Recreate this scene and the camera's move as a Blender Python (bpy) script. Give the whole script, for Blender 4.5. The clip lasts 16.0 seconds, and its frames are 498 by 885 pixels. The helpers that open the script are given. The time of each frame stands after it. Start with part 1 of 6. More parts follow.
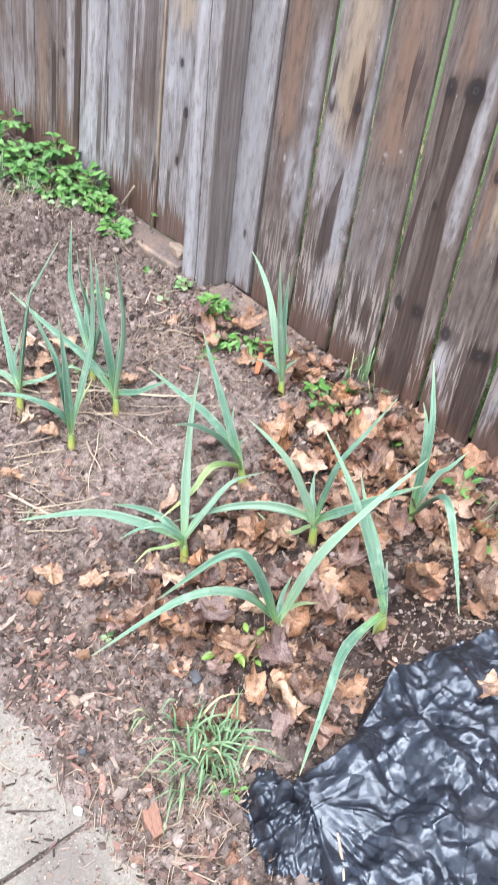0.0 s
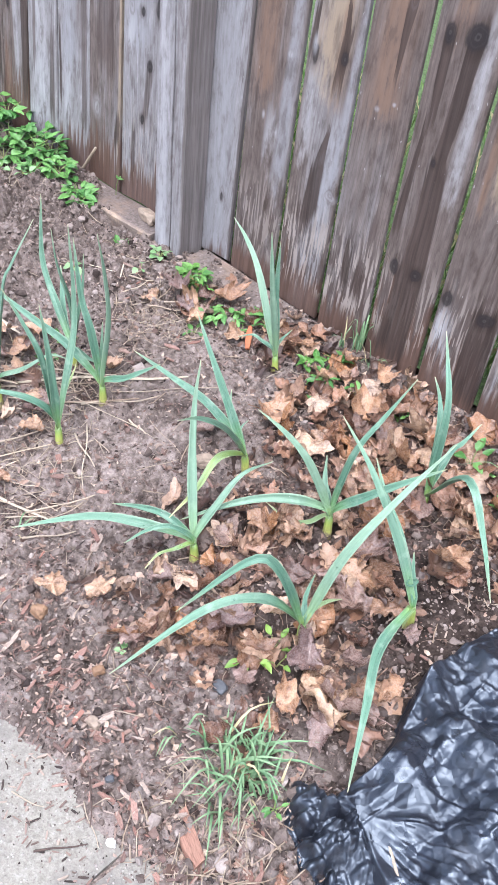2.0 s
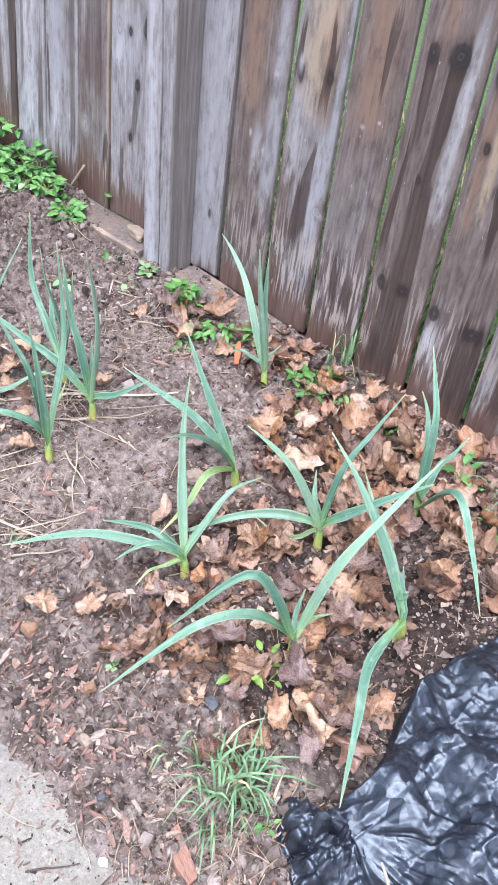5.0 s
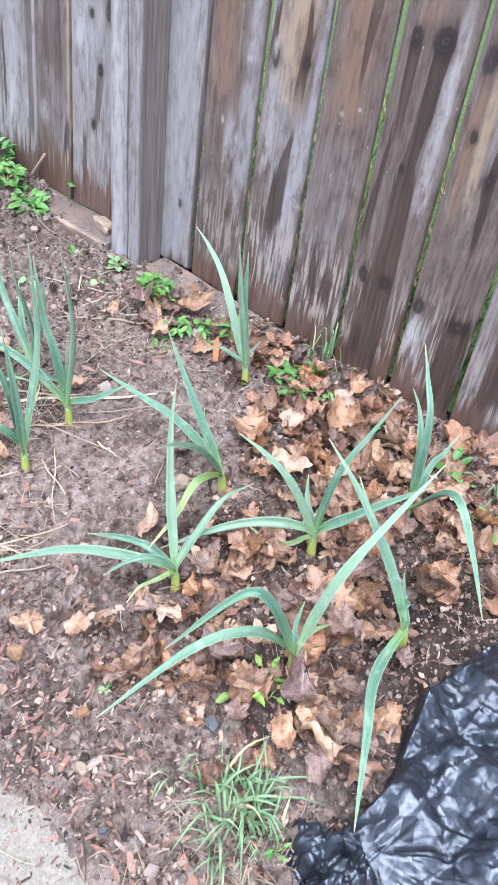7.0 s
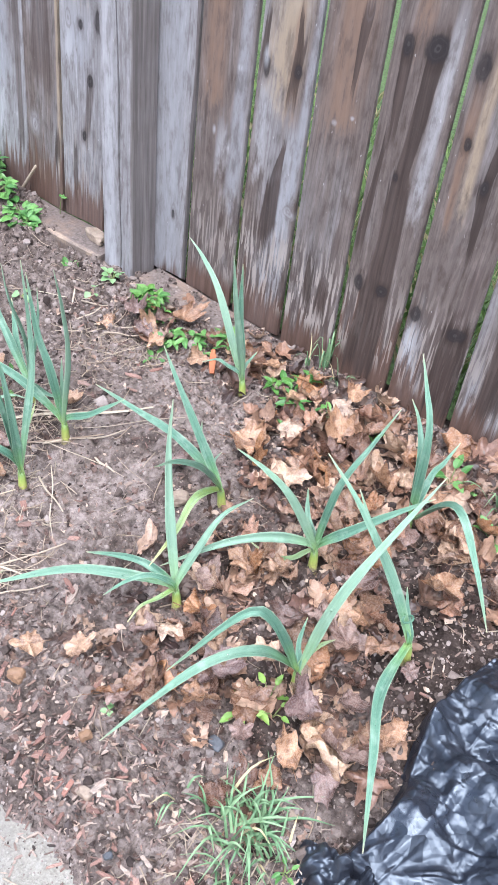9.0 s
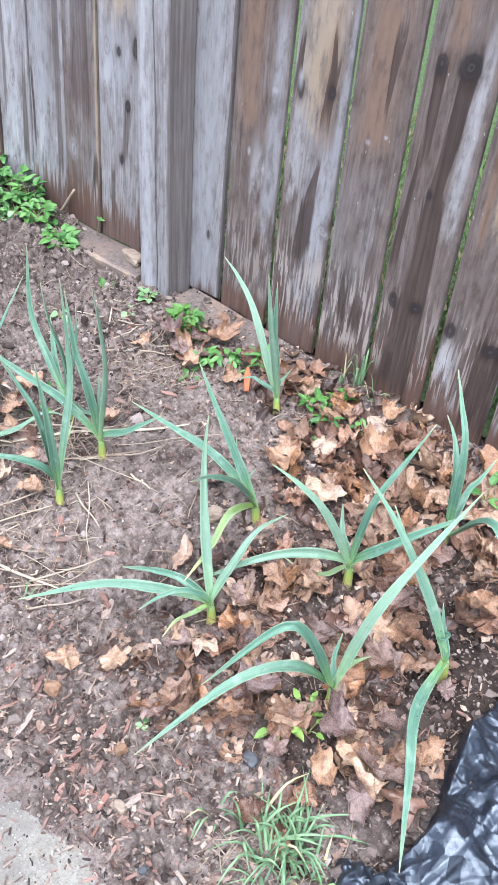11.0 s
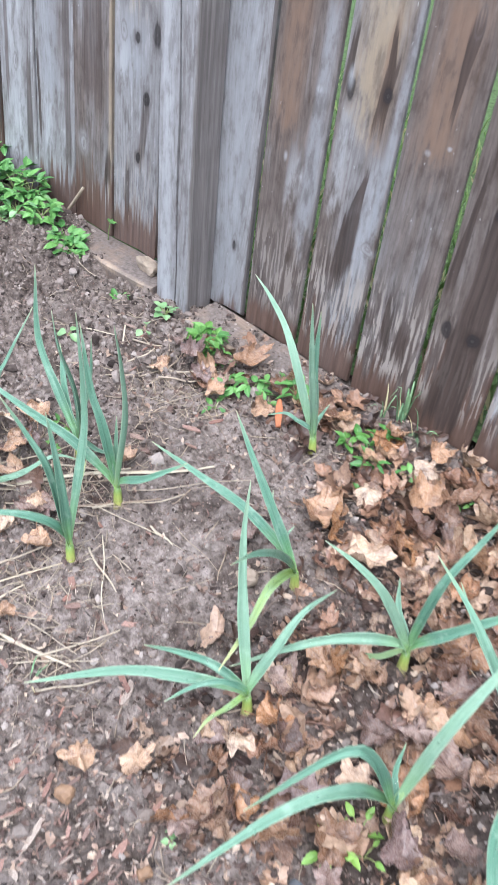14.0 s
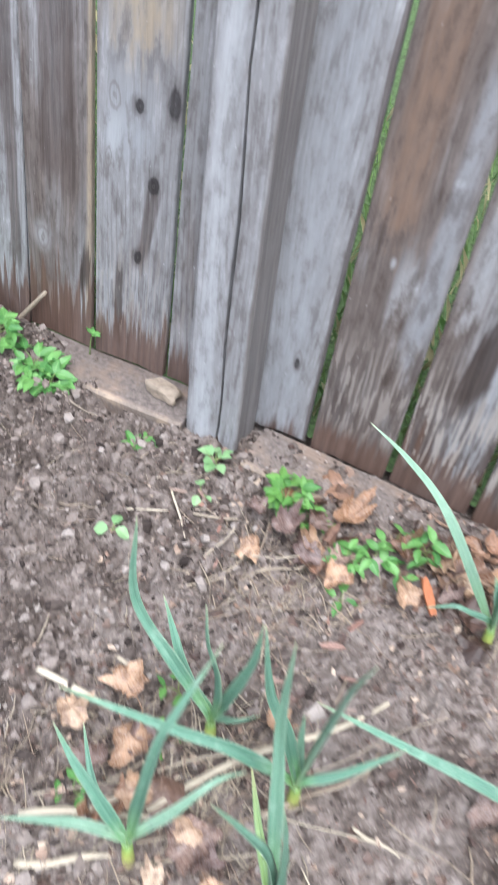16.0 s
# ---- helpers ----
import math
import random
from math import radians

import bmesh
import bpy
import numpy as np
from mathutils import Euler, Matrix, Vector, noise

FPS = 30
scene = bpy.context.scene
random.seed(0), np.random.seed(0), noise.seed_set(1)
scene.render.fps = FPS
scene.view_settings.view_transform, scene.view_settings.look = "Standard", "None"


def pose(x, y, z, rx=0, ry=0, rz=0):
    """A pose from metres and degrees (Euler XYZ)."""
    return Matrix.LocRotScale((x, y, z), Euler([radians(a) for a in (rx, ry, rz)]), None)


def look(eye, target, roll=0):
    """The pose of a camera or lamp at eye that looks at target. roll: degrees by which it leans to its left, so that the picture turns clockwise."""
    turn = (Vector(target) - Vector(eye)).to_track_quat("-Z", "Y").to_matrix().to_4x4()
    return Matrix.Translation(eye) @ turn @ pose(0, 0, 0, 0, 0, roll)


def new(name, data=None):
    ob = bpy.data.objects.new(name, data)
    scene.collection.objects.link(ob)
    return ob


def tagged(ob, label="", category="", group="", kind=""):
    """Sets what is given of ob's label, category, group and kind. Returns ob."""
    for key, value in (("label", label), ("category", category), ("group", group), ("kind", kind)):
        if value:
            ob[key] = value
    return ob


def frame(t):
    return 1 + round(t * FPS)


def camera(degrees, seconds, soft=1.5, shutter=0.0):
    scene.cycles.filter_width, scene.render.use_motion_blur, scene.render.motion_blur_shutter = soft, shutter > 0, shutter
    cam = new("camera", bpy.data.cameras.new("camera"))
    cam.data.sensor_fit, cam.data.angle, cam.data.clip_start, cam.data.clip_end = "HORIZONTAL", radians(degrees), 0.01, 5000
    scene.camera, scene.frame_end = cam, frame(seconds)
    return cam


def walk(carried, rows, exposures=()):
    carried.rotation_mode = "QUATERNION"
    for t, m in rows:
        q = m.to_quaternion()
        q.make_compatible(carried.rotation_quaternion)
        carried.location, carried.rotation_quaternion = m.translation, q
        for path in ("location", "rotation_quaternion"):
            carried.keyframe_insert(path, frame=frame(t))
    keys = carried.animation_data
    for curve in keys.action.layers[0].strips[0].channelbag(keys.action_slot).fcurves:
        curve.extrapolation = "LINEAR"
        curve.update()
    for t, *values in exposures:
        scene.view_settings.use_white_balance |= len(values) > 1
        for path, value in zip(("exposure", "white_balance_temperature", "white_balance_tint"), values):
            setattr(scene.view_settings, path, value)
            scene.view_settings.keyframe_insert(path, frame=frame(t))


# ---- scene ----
cam = camera(33.3, 16.0, soft=1.2, shutter=0.35)
EXPOSURE = 1.70
PATH = [
    (0, (0.035, 0.219, 1.33), (-1.098, 1.334, 0.116), 7.6),
    (0.5, (-0.022, 0.277, 1.288), (-1.111, 1.323, -0.024), 7.0),
    (1, (-0.1, 0.262, 1.309), (-1.145, 1.376, 0.019), 7.6),
    (1.5, (-0.146, 0.239, 1.313), (-1.179, 1.361, 0.021), 6.4),
    (2, (-0.153, 0.233, 1.314), (-1.147, 1.383, 0.015), 7.2),
    (2.5, (-0.148, 0.234, 1.316), (-1.149, 1.384, 0.021), 7.4),
    (3, (-0.146, 0.229, 1.325), (-1.147, 1.392, 0.042), 7.7),
    (3.5, (-0.148, 0.231, 1.323), (-1.146, 1.395, 0.039), 7.8),
    (4, (-0.148, 0.239, 1.327), (-1.165, 1.385, 0.043), 7.1),
    (4.5, (-0.156, 0.232, 1.327), (-1.162, 1.407, 0.059), 7.6),
    (4.7, (-0.148, 0.234, 1.326), (-1.154, 1.408, 0.056), 7.3),
    (6.8, (-0.244, 0.224, 1.324), (-1.128, 1.459, 0.023), 8.1),
    (7, (-0.259, 0.252, 1.318), (-1.154, 1.477, 0.015), 8.0),
    (7.5, (-0.268, 0.286, 1.338), (-1.183, 1.527, 0.064), 7.0),
    (8, (-0.24, 0.294, 1.343), (-1.095, 1.537, 0.03), 5.8),
    (8.5, (-0.262, 0.259, 1.314), (-1.152, 1.492, 0.015), 7.1),
    (9, (-0.282, 0.272, 1.328), (-1.173, 1.503, 0.028), 7.0),
    (9.5, (-0.288, 0.282, 1.32), (-1.192, 1.481, -0.001), 7.1),
    (10, (-0.273, 0.283, 1.327), (-1.22, 1.472, 0.028), 4.3),
    (10.2, (-0.278, 0.269, 1.334), (-1.234, 1.464, 0.046), 4.4),
    (12.3, (-0.264, 0.255, 1.305), (-1.256, 1.452, 0.047), 5.1),
    (12.5, (-0.271, 0.251, 1.312), (-1.235, 1.464, 0.048), 5.9),
    (13, (-0.284, 0.219, 1.313), (-1.174, 1.468, 0.03), 6.8),
    (13.5, (-0.382, 0.238, 1.322), (-1.318, 1.451, 0.037), 7.0),
    (14, (-0.535, 0.404, 1.286), (-1.469, 1.596, -0.021), 6.6),
    (14.5, (-0.715, 0.472, 1.282), (-1.671, 1.611, -0.056), 6.2),
    (15, (-0.97, 0.47, 1.316), (-1.723, 1.783, 0.01), 6.2),
    (15.5, (-1.213, 0.482, 1.301), (-1.749, 1.824, -0.081), 9.0),
    (16, (-1.479, 0.658, 1.284), (-1.98, 2.003, -0.108), 8.4),
]
walk(cam, [(t, look(eye, target, roll)) for t, eye, target, roll in PATH], exposures=(
    (0, EXPOSURE + 0.07, 6150, 12), (0.5, EXPOSURE, 5950, 11), (1.5, EXPOSURE, 5850, 13), (4.5, EXPOSURE, 5800, 14), (7, EXPOSURE + 0.03, 5800, 13), (10, EXPOSURE + 0.03, 5750, 11),
    (14, EXPOSURE - 0.07, 5700, 7), (15, EXPOSURE - 0.08, 5720, 6), (16, EXPOSURE - 0.06, 5800, 6)))

# ---------------------------------------------------------------- light
SUN_UP, SUN_TURN = radians(68), radians(152)
world = bpy.data.worlds.new("overcast_sky")
scene.world = world
world.use_nodes = True
wn, wl = world.node_tree.nodes, world.node_tree.links
sky = wn.new("ShaderNodeTexSky")
sky.sky_type, sky.sun_disc = "NISHITA", False
sky.sun_elevation, sky.sun_rotation = SUN_UP, SUN_TURN
sky.air_density, sky.dust_density = 1.0, 4.0
pale = wn.new("ShaderNodeHueSaturation")
pale.inputs["Saturation"].default_value = 0.62
wl.new(sky.outputs[0], pale.inputs["Color"])
wl.new(pale.outputs[0], wn["Background"].inputs[0])
wn["Background"].inputs[1].default_value = 0.106
sun = new("sun", bpy.data.lights.new("sun", "SUN"))
sun.data.energy, sun.data.angle, sun.data.color = 1.3, radians(70), (1.0, 0.985, 0.96)
sun.matrix_world = look((math.sin(SUN_TURN) * 5, math.cos(SUN_TURN) * 5, 12.4), (0, 0, 0))


# ---------------------------------------------------------------- noise on arrays
def hash2(i, j, seed):
    h = np.sin(i * 127.1 + j * 311.7 + seed * 74.7) * 43758.5453
    return h - np.floor(h)


def value_noise(x, y, seed=0):
    """Smooth noise from 0 to 1 over arrays."""
    x, y = np.asarray(x, float), np.asarray(y, float)
    i, j = np.floor(x), np.floor(y)
    f, g = x - i, y - j
    f, g = f * f * (3 - 2 * f), g * g * (3 - 2 * g)
    a, b = hash2(i, j, seed), hash2(i + 1, j, seed)
    c, d = hash2(i, j + 1, seed), hash2(i + 1, j + 1, seed)
    return (a * (1 - f) + b * f) * (1 - g) + (c * (1 - f) + d * f) * g


def fractal(x, y, seed=0, octaves=4):
    total, amp = 0, 0.5
    for k in range(octaves):
        total = total + amp * value_noise(x * 2 ** k, y * 2 ** k, seed + k)
        amp *= 0.5
    return total


def smooth(a, b, x):
    t = np.clip((x - a) / (b - a), 0, 1)
    return t * t * (3 - 2 * t)


FENCE_Y = 1.961
SLAB_Y = 0.672
SLAB_Z = -0.157
BED_Y = (0.60, 0.72, 0.85, 0.98, 1.10, 1.25, 1.40, 1.55, 1.72)
BED_Z = (-0.151, -0.144, -0.120, -0.090, -0.062, -0.034, -0.017, -0.013, -0.014)


def clods(x, y, size, seed):
    """Rounded lumps with dark clefts between them, 0 to 1 high."""
    u, v = x / size, y / size
    i, j = np.floor(u), np.floor(v)
    best = np.zeros_like(u)
    for di in (-1, 0, 1):
        for dj in (-1, 0, 1):
            a, b = i + di, j + dj
            cx, cy = a + hash2(a, b, seed), b + hash2(a, b, seed + 1)
            r = 0.35 + 0.55 * hash2(a, b, seed + 2)
            d2 = ((u - cx) ** 2 + (v - cy) ** 2) / (r * r)
            best = np.maximum(best, np.sqrt(np.clip(1 - d2, 0, 1)) * r * (0.45 + 0.7 * hash2(a, b, seed + 3)))
    return best


def ground_z(x, y):
    """Height of the soil: a bed that falls from the fence to the slab."""
    x, y = np.asarray(x, float), np.asarray(y, float)
    z = np.interp(y, BED_Y, BED_Z)
    z = z + 0.02 * np.clip(1 - np.abs(y - 1.1) / 0.4, 0, 1) * np.clip((x + 1.0) / 0.3, 0, 1)
    # weedy mound at the far end
    z = z + 0.05 * smooth(-2.2, -2.7, x) * smooth(1.35, 1.65, y) * (1 - smooth(1.93, 1.96, y))
    near = smooth(-3.8, -3.2, x) * (1 - smooth(0.5, 0.9, x)) * smooth(0.5, 0.62, y) * (1 - smooth(1.93, 1.96, y))
    rough = 0.52 + 0.42 * smooth(-1.55, -2.0, x) + 0.35 * smooth(0.95, 0.75, y) + 0.75 * smooth(0.48, 0.66, fractal(x * 4.5, y * 4.5, 77, 3))
    lumps = (fractal(x * 9, y * 9, 3) - 0.47) * 0.030
    wx, wy = x + 0.012 * (value_noise(x * 60, y * 60, 8) - 0.5), y + 0.012 * (value_noise(x * 60, y * 60, 9) - 0.5)
    lump = clods(wx, wy, 0.034, 40) * 0.036 + clods(wx, wy, 0.015, 50) * 0.019 + clods(wx, wy, 0.058, 45) * 0.036 * smooth(-1.85, -2.2, x) - 0.014
    grit = clods(x, y, 0.0085, 60) * 0.0046 + (fractal(x * 120, y * 120, 21, 2) - 0.37) * 0.006
    z = z + near * (lumps * 0.8 + rough * lump * smooth(0.60, 0.68, y) + grit)
    # thin spill of soil over the slab, then down below it
    rim = np.interp(x, (-1.40, -0.97, -0.80, -0.73, -0.65, -0.54), (0.57, 0.59, 0.630, 0.605, 0.635, 0.664))
    z = z - 0.017 * (1 - smooth(rim - 0.025, rim + 0.020, y + 0.07 * (fractal(x * 14, y * 14, 31, 4) - 0.47))) - 0.03 * (1 - smooth(0.1, 0.5, y))
    # level lawn beyond the fence
    return np.where(y > 1.96, -0.03, z)


NEAR_X, NEAR_Y, STEP = -3.5, 0.4, 0.004
NEAR_Z = ground_z(*np.meshgrid(np.arange(NEAR_X, 0.6, STEP), np.arange(NEAR_Y, 2.1, STEP), indexing="ij"))


def gz(x, y):
    u, v = (x - NEAR_X) / STEP, (y - NEAR_Y) / STEP
    if 0 <= u < NEAR_Z.shape[0] - 1 and 0 <= v < NEAR_Z.shape[1] - 1:
        i, j = int(u), int(v)
        u, v = u - i, v - j
        return float((NEAR_Z[i, j] * (1 - u) + NEAR_Z[i + 1, j] * u) * (1 - v) + (NEAR_Z[i, j + 1] * (1 - u) + NEAR_Z[i + 1, j + 1] * u) * v)
    return float(ground_z(x, y))


# ---------------------------------------------------------------- materials
class Nodes:
    """Short hand for building one node material."""

    def __init__(self, name):
        self.mat = bpy.data.materials.new(name)
        self.mat.use_nodes = True
        self.t = self.mat.node_tree
        self.shader = self.t.nodes["Principled BSDF"]

    def add(self, kind, **values):
        n = self.t.nodes.new("ShaderNode" + kind)
        for k, v in values.items():
            setattr(n, k, v)
        return n

    def link(self, a, b):
        self.t.links.new(a, b)

    def put(self, socket, value):
        if isinstance(value, bpy.types.NodeSocket):
            self.link(value, socket)
        elif isinstance(value, (tuple, list)) and len(value) == 3 and socket.type == "RGBA":
            socket.default_value = (*value, 1)
        else:
            socket.default_value = value

    def coords(self, which="Object"):
        return self.add("TexCoord").outputs[which]

    def mapped(self, vec, scale=(1, 1, 1), loc=(0, 0, 0)):
        n = self.add("Mapping")
        self.link(vec, n.inputs["Vector"])
        n.inputs["Scale"].default_value, n.inputs["Location"].default_value = scale, loc
        return n.outputs[0]

    def noise(self, vec, scale, detail=4, rough=0.55, distortion=0.0):
        n = self.add("TexNoise")
        self.link(vec, n.inputs["Vector"])
        n.inputs["Scale"].default_value, n.inputs["Detail"].default_value = scale, detail
        n.inputs["Roughness"].default_value, n.inputs["Distortion"].default_value = rough, distortion
        return n.outputs["Fac"]

    def range(self, value, lo, hi, a=0.0, b=1.0, smoothly=True):
        n = self.add("MapRange", interpolation_type="SMOOTHSTEP" if smoothly else "LINEAR")
        self.put(n.inputs["Value"], value)
        for key, v in (("From Min", lo), ("From Max", hi), ("To Min", a), ("To Max", b)):
            n.inputs[key].default_value = v
        return n.outputs[0]

    def mix(self, fac, a, b, blend="MIX"):
        n = self.add("Mix", data_type="RGBA", blend_type=blend)
        self.put(n.inputs[0], fac)
        self.put(n.inputs[6], a)
        self.put(n.inputs[7], b)
        return n.outputs[2]

    def math(self, op, a, b=0.0):
        n = self.add("Math", operation=op)
        self.put(n.inputs[0], a)
        self.put(n.inputs[1], b)
        return n.outputs[0]

    def ramp(self, fac, stops):
        n = self.add("ValToRGB")
        self.put(n.inputs[0], fac)
        e = n.color_ramp.elements
        while len(e) < len(stops):
            e.new(0.5)
        for k, (p, c) in zip(e, stops):
            k.position, k.color = p, (*c, 1)
        return n.outputs[0]

    def random(self):
        return self.add("ObjectInfo").outputs["Random"]

    def island(self):
        return self.add("NewGeometry").outputs["Random Per Island"]

    def bump(self, height, strength=0.4, distance=0.003):
        n = self.add("Bump")
        n.inputs["Strength"].default_value, n.inputs["Distance"].default_value = strength, distance
        self.put(n.inputs["Height"], height)
        self.link(n.outputs[0], self.shader.inputs["Normal"])

    def finish(self, colour, rough=0.7, specular=0.4):
        self.put(self.shader.inputs["Base Color"], colour)
        self.put(self.shader.inputs["Roughness"], rough)
        self.put(self.shader.inputs["Specular IOR Level"], specular)
        return self.mat


def board_material(name, shift, brown=0.5, wet=0.11, rag=0.5, marks=()):
    """Weathered wet cedar. rag: how torn the dried streaks over the foot are. marks lie on this board's face, from its foot's middle:
    (kind, x, z, half width, half height) for a spot, (kind, x0, z0, half width, x1, z1, half width) for a streak from low to high."""
    m = Nodes(name)
    raw = m.coords()
    wob = m.add("TexNoise")
    m.link(m.mapped(raw, (9, 1, 2.6), (shift, 0, shift)), wob.inputs["Vector"])
    wob.inputs["Scale"].default_value = 1.6
    wob.inputs["Detail"].default_value = 4
    sub = m.add("VectorMath", operation="MULTIPLY_ADD")
    m.link(wob.outputs["Color"], sub.inputs[0])
    sub.inputs[1].default_value = (0.016, 0, 0.05)
    back = m.add("VectorMath", operation="ADD")
    m.link(raw, back.inputs[0])
    back.inputs[1].default_value = (-0.008, 0, -0.025)
    m.link(back.outputs[0], sub.inputs[2])
    p = sub.outputs[0]
    grain = m.noise(m.mapped(p, (75, 75, 2.4), (shift * 3, 0, shift)), 1.0, 7, 0.62)
    fibre = m.noise(m.mapped(p, (520, 520, 9), (shift, 0, shift)), 1.0, 3, 0.6)
    broad = m.noise(m.mapped(p, (9, 9, 1.3), (shift * 5, 0, shift * 2)), 1.0, 3, 0.5)
    patch = m.noise(m.mapped(p, (14, 14, 4.5), (shift * 2, 0, shift * 7)), 1.0, 5, 0.6)
    mottle = m.noise(m.mapped(raw, (44, 44, 13), (shift, 0, shift * 4)), 1.0, 5, 0.65)
    arch = m.add("TexWave", wave_type="RINGS", rings_direction="Y")
    m.link(m.mapped(p, (1, 0, 0.085), (0.03 * math.sin(shift * 5), 0, -0.085 * (0.25 + 0.6 * abs(math.sin(shift * 3))))), arch.inputs["Vector"])
    for key, value in (("Scale", 30), ("Distortion", 1.2), ("Detail", 3), ("Detail Scale", 2.5), ("Detail Roughness", 0.6)):
        arch.inputs[key].default_value = value
    curves = m.math("MULTIPLY", m.range(arch.outputs["Fac"], 0.0, 0.34, 1, 0), m.range(patch, 0.36, 0.62, 0.12, 0.42))
    grey = m.ramp(grain, [(0.28, (0.215, 0.203, 0.204)), (0.50, (0.272, 0.261, 0.265)), (0.74, (0.330, 0.320, 0.327))])
    warm = m.ramp(grain, [(0.28, (0.108, 0.085, 0.076)), (0.50, (0.146, 0.118, 0.106)), (0.74, (0.190, 0.157, 0.143))])
    col = m.mix(m.range(broad, 0.60 - 0.45 * brown, 0.84 - 0.42 * brown), grey, warm)
    col = m.mix(m.range(patch, 0.54, 0.72, 0, 0.42 - 0.30 * brown), col, m.mix(mottle, (0.30, 0.295, 0.305), (0.50, 0.495, 0.505)))
    col = m.mix(m.range(patch, 0.32, 0.47, 0.34, 0), col, m.mix(1.0, col, (0.62, 0.56, 0.54), "MULTIPLY"))
    col = m.mix(m.range(mottle, 0.34, 0.52, 0.70, 0), col, m.mix(1.0, col, (0.52, 0.48, 0.46), "MULTIPLY"))
    col = m.mix(m.range(mottle, 0.54, 0.68, 0, 0.70), col, m.mix(1.0, col, (1.42, 1.42, 1.44), "MULTIPLY"))
    col = m.mix(curves, col, m.mix(1.0, col, (0.55, 0.49, 0.46), "MULTIPLY"))
    scuff = m.noise(m.mapped(raw, (95, 1, 42), (shift * 6, 0, shift * 3)), 1.0, 3, 0.5)
    col = m.mix(m.range(scuff, 0.70, 0.745, 0, 0.65), col, (0.50, 0.49, 0.49))
    sep = m.add("SeparateXYZ")
    m.link(raw, sep.inputs[0])
    tint = dict(knot=((0.026, 0.022, 0.023), 0.96), dark=((0.052, 0.037, 0.032), 0.88), soft=((0.085, 0.064, 0.058), 0.70), pale=((0.47, 0.47, 0.485), 0.58), blue=((0.325, 0.328, 0.348), 0.70),
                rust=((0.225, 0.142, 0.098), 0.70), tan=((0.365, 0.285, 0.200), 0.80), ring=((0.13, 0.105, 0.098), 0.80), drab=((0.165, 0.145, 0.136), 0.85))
    jags = m.noise(m.mapped(p, (85, 85, 1.6), (shift * 8, 0, shift)), 1.0, 4, 0.6)
    at = m.add("SeparateXYZ")
    m.link(p, at.inputs[0])

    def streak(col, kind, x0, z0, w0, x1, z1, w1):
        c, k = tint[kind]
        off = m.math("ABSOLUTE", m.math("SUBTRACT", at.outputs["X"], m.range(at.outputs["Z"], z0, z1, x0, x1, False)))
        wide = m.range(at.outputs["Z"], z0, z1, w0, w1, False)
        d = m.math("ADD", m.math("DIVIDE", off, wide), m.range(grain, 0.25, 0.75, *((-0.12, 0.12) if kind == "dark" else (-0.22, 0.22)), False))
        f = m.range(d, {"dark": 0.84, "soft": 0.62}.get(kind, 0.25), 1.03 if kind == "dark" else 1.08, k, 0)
        if kind in ("pale", "tan", "rust", "blue"):
            end = m.math("ADD", at.outputs["Z"], m.range(mottle, 0.28, 0.72, -0.06, 0.06, False))
            f = m.math("MULTIPLY", f, m.math("MULTIPLY", m.range(end, z0 - 0.05, z0 + 0.08), m.range(end, z1 - 0.08, z1 + 0.05, 1, 0)))
            f = m.math("MULTIPLY", f, m.range(mottle, 0.34, 0.60, 0.45, 1))
            c = m.mix(grain, [0.78 * q for q in c], [1.2 * q for q in c])
        else:
            end = m.math("ADD", at.outputs["Z"], m.range(jags, 0.28, 0.72, -0.05, 0.05, False))
            f = m.math("MULTIPLY", f, m.math("MULTIPLY", m.range(end, z0 - 0.03, z0 + 0.04), m.range(end, z1 - 0.02, z1 + 0.03, 1, 0)))
            c = m.mix(m.range(grain, 0.35, 0.68), [0.75 * q for q in c], [1.5 * q for q in c])
        return m.mix(f, col, c)

    for mark in marks:
        if len(mark) == 7 and mark[0] != "dark":
            col = streak(col, *mark)
    # dark wet foot with a ragged edge, and dried streaks standing up from it
    comb = m.noise(m.mapped(raw, (62, 10, 2.6), (shift * 4, 0, shift)), 1.0, 4, 0.6)
    tide = m.math("SUBTRACT", sep.outputs["Z"], m.range(comb, 0.3, 0.72, 0.03 if wet > 0.03 else -0.03, 2.4 * wet + 0.02, False))
    foot = m.ramp(grain, [(0.3, (0.074, 0.042, 0.031)), (0.7, (0.160, 0.096, 0.071))])
    col = m.mix(m.range(tide, -0.040, 0.025, 0.88, 0), col, foot)
    if rag:
        dry = m.noise(m.mapped(p, (125, 10, 9.0), (shift * 9, 0, shift)), 1.0, 2, 0.45)
        low = m.math("MULTIPLY", m.range(sep.outputs["Z"], 0.05, 0.12), m.range(sep.outputs["Z"], 0.22, 0.40, 1, 0))
        col = m.mix(m.math("MULTIPLY", m.range(dry, 0.535, 0.555), m.math("MULTIPLY", low, 0.95 * rag)), col, (0.385, 0.335, 0.300))
        col = m.mix(m.math("MULTIPLY", m.range(dry, 0.42, 0.45, 1, 0), m.math("MULTIPLY", low, 0.85 * rag)), col, (0.075, 0.055, 0.049))
    col = m.mix(m.range(fibre, 0.28, 0.42, 0.32, 0), col, m.mix(1.0, col, (0.42, 0.38, 0.36), "MULTIPLY"))
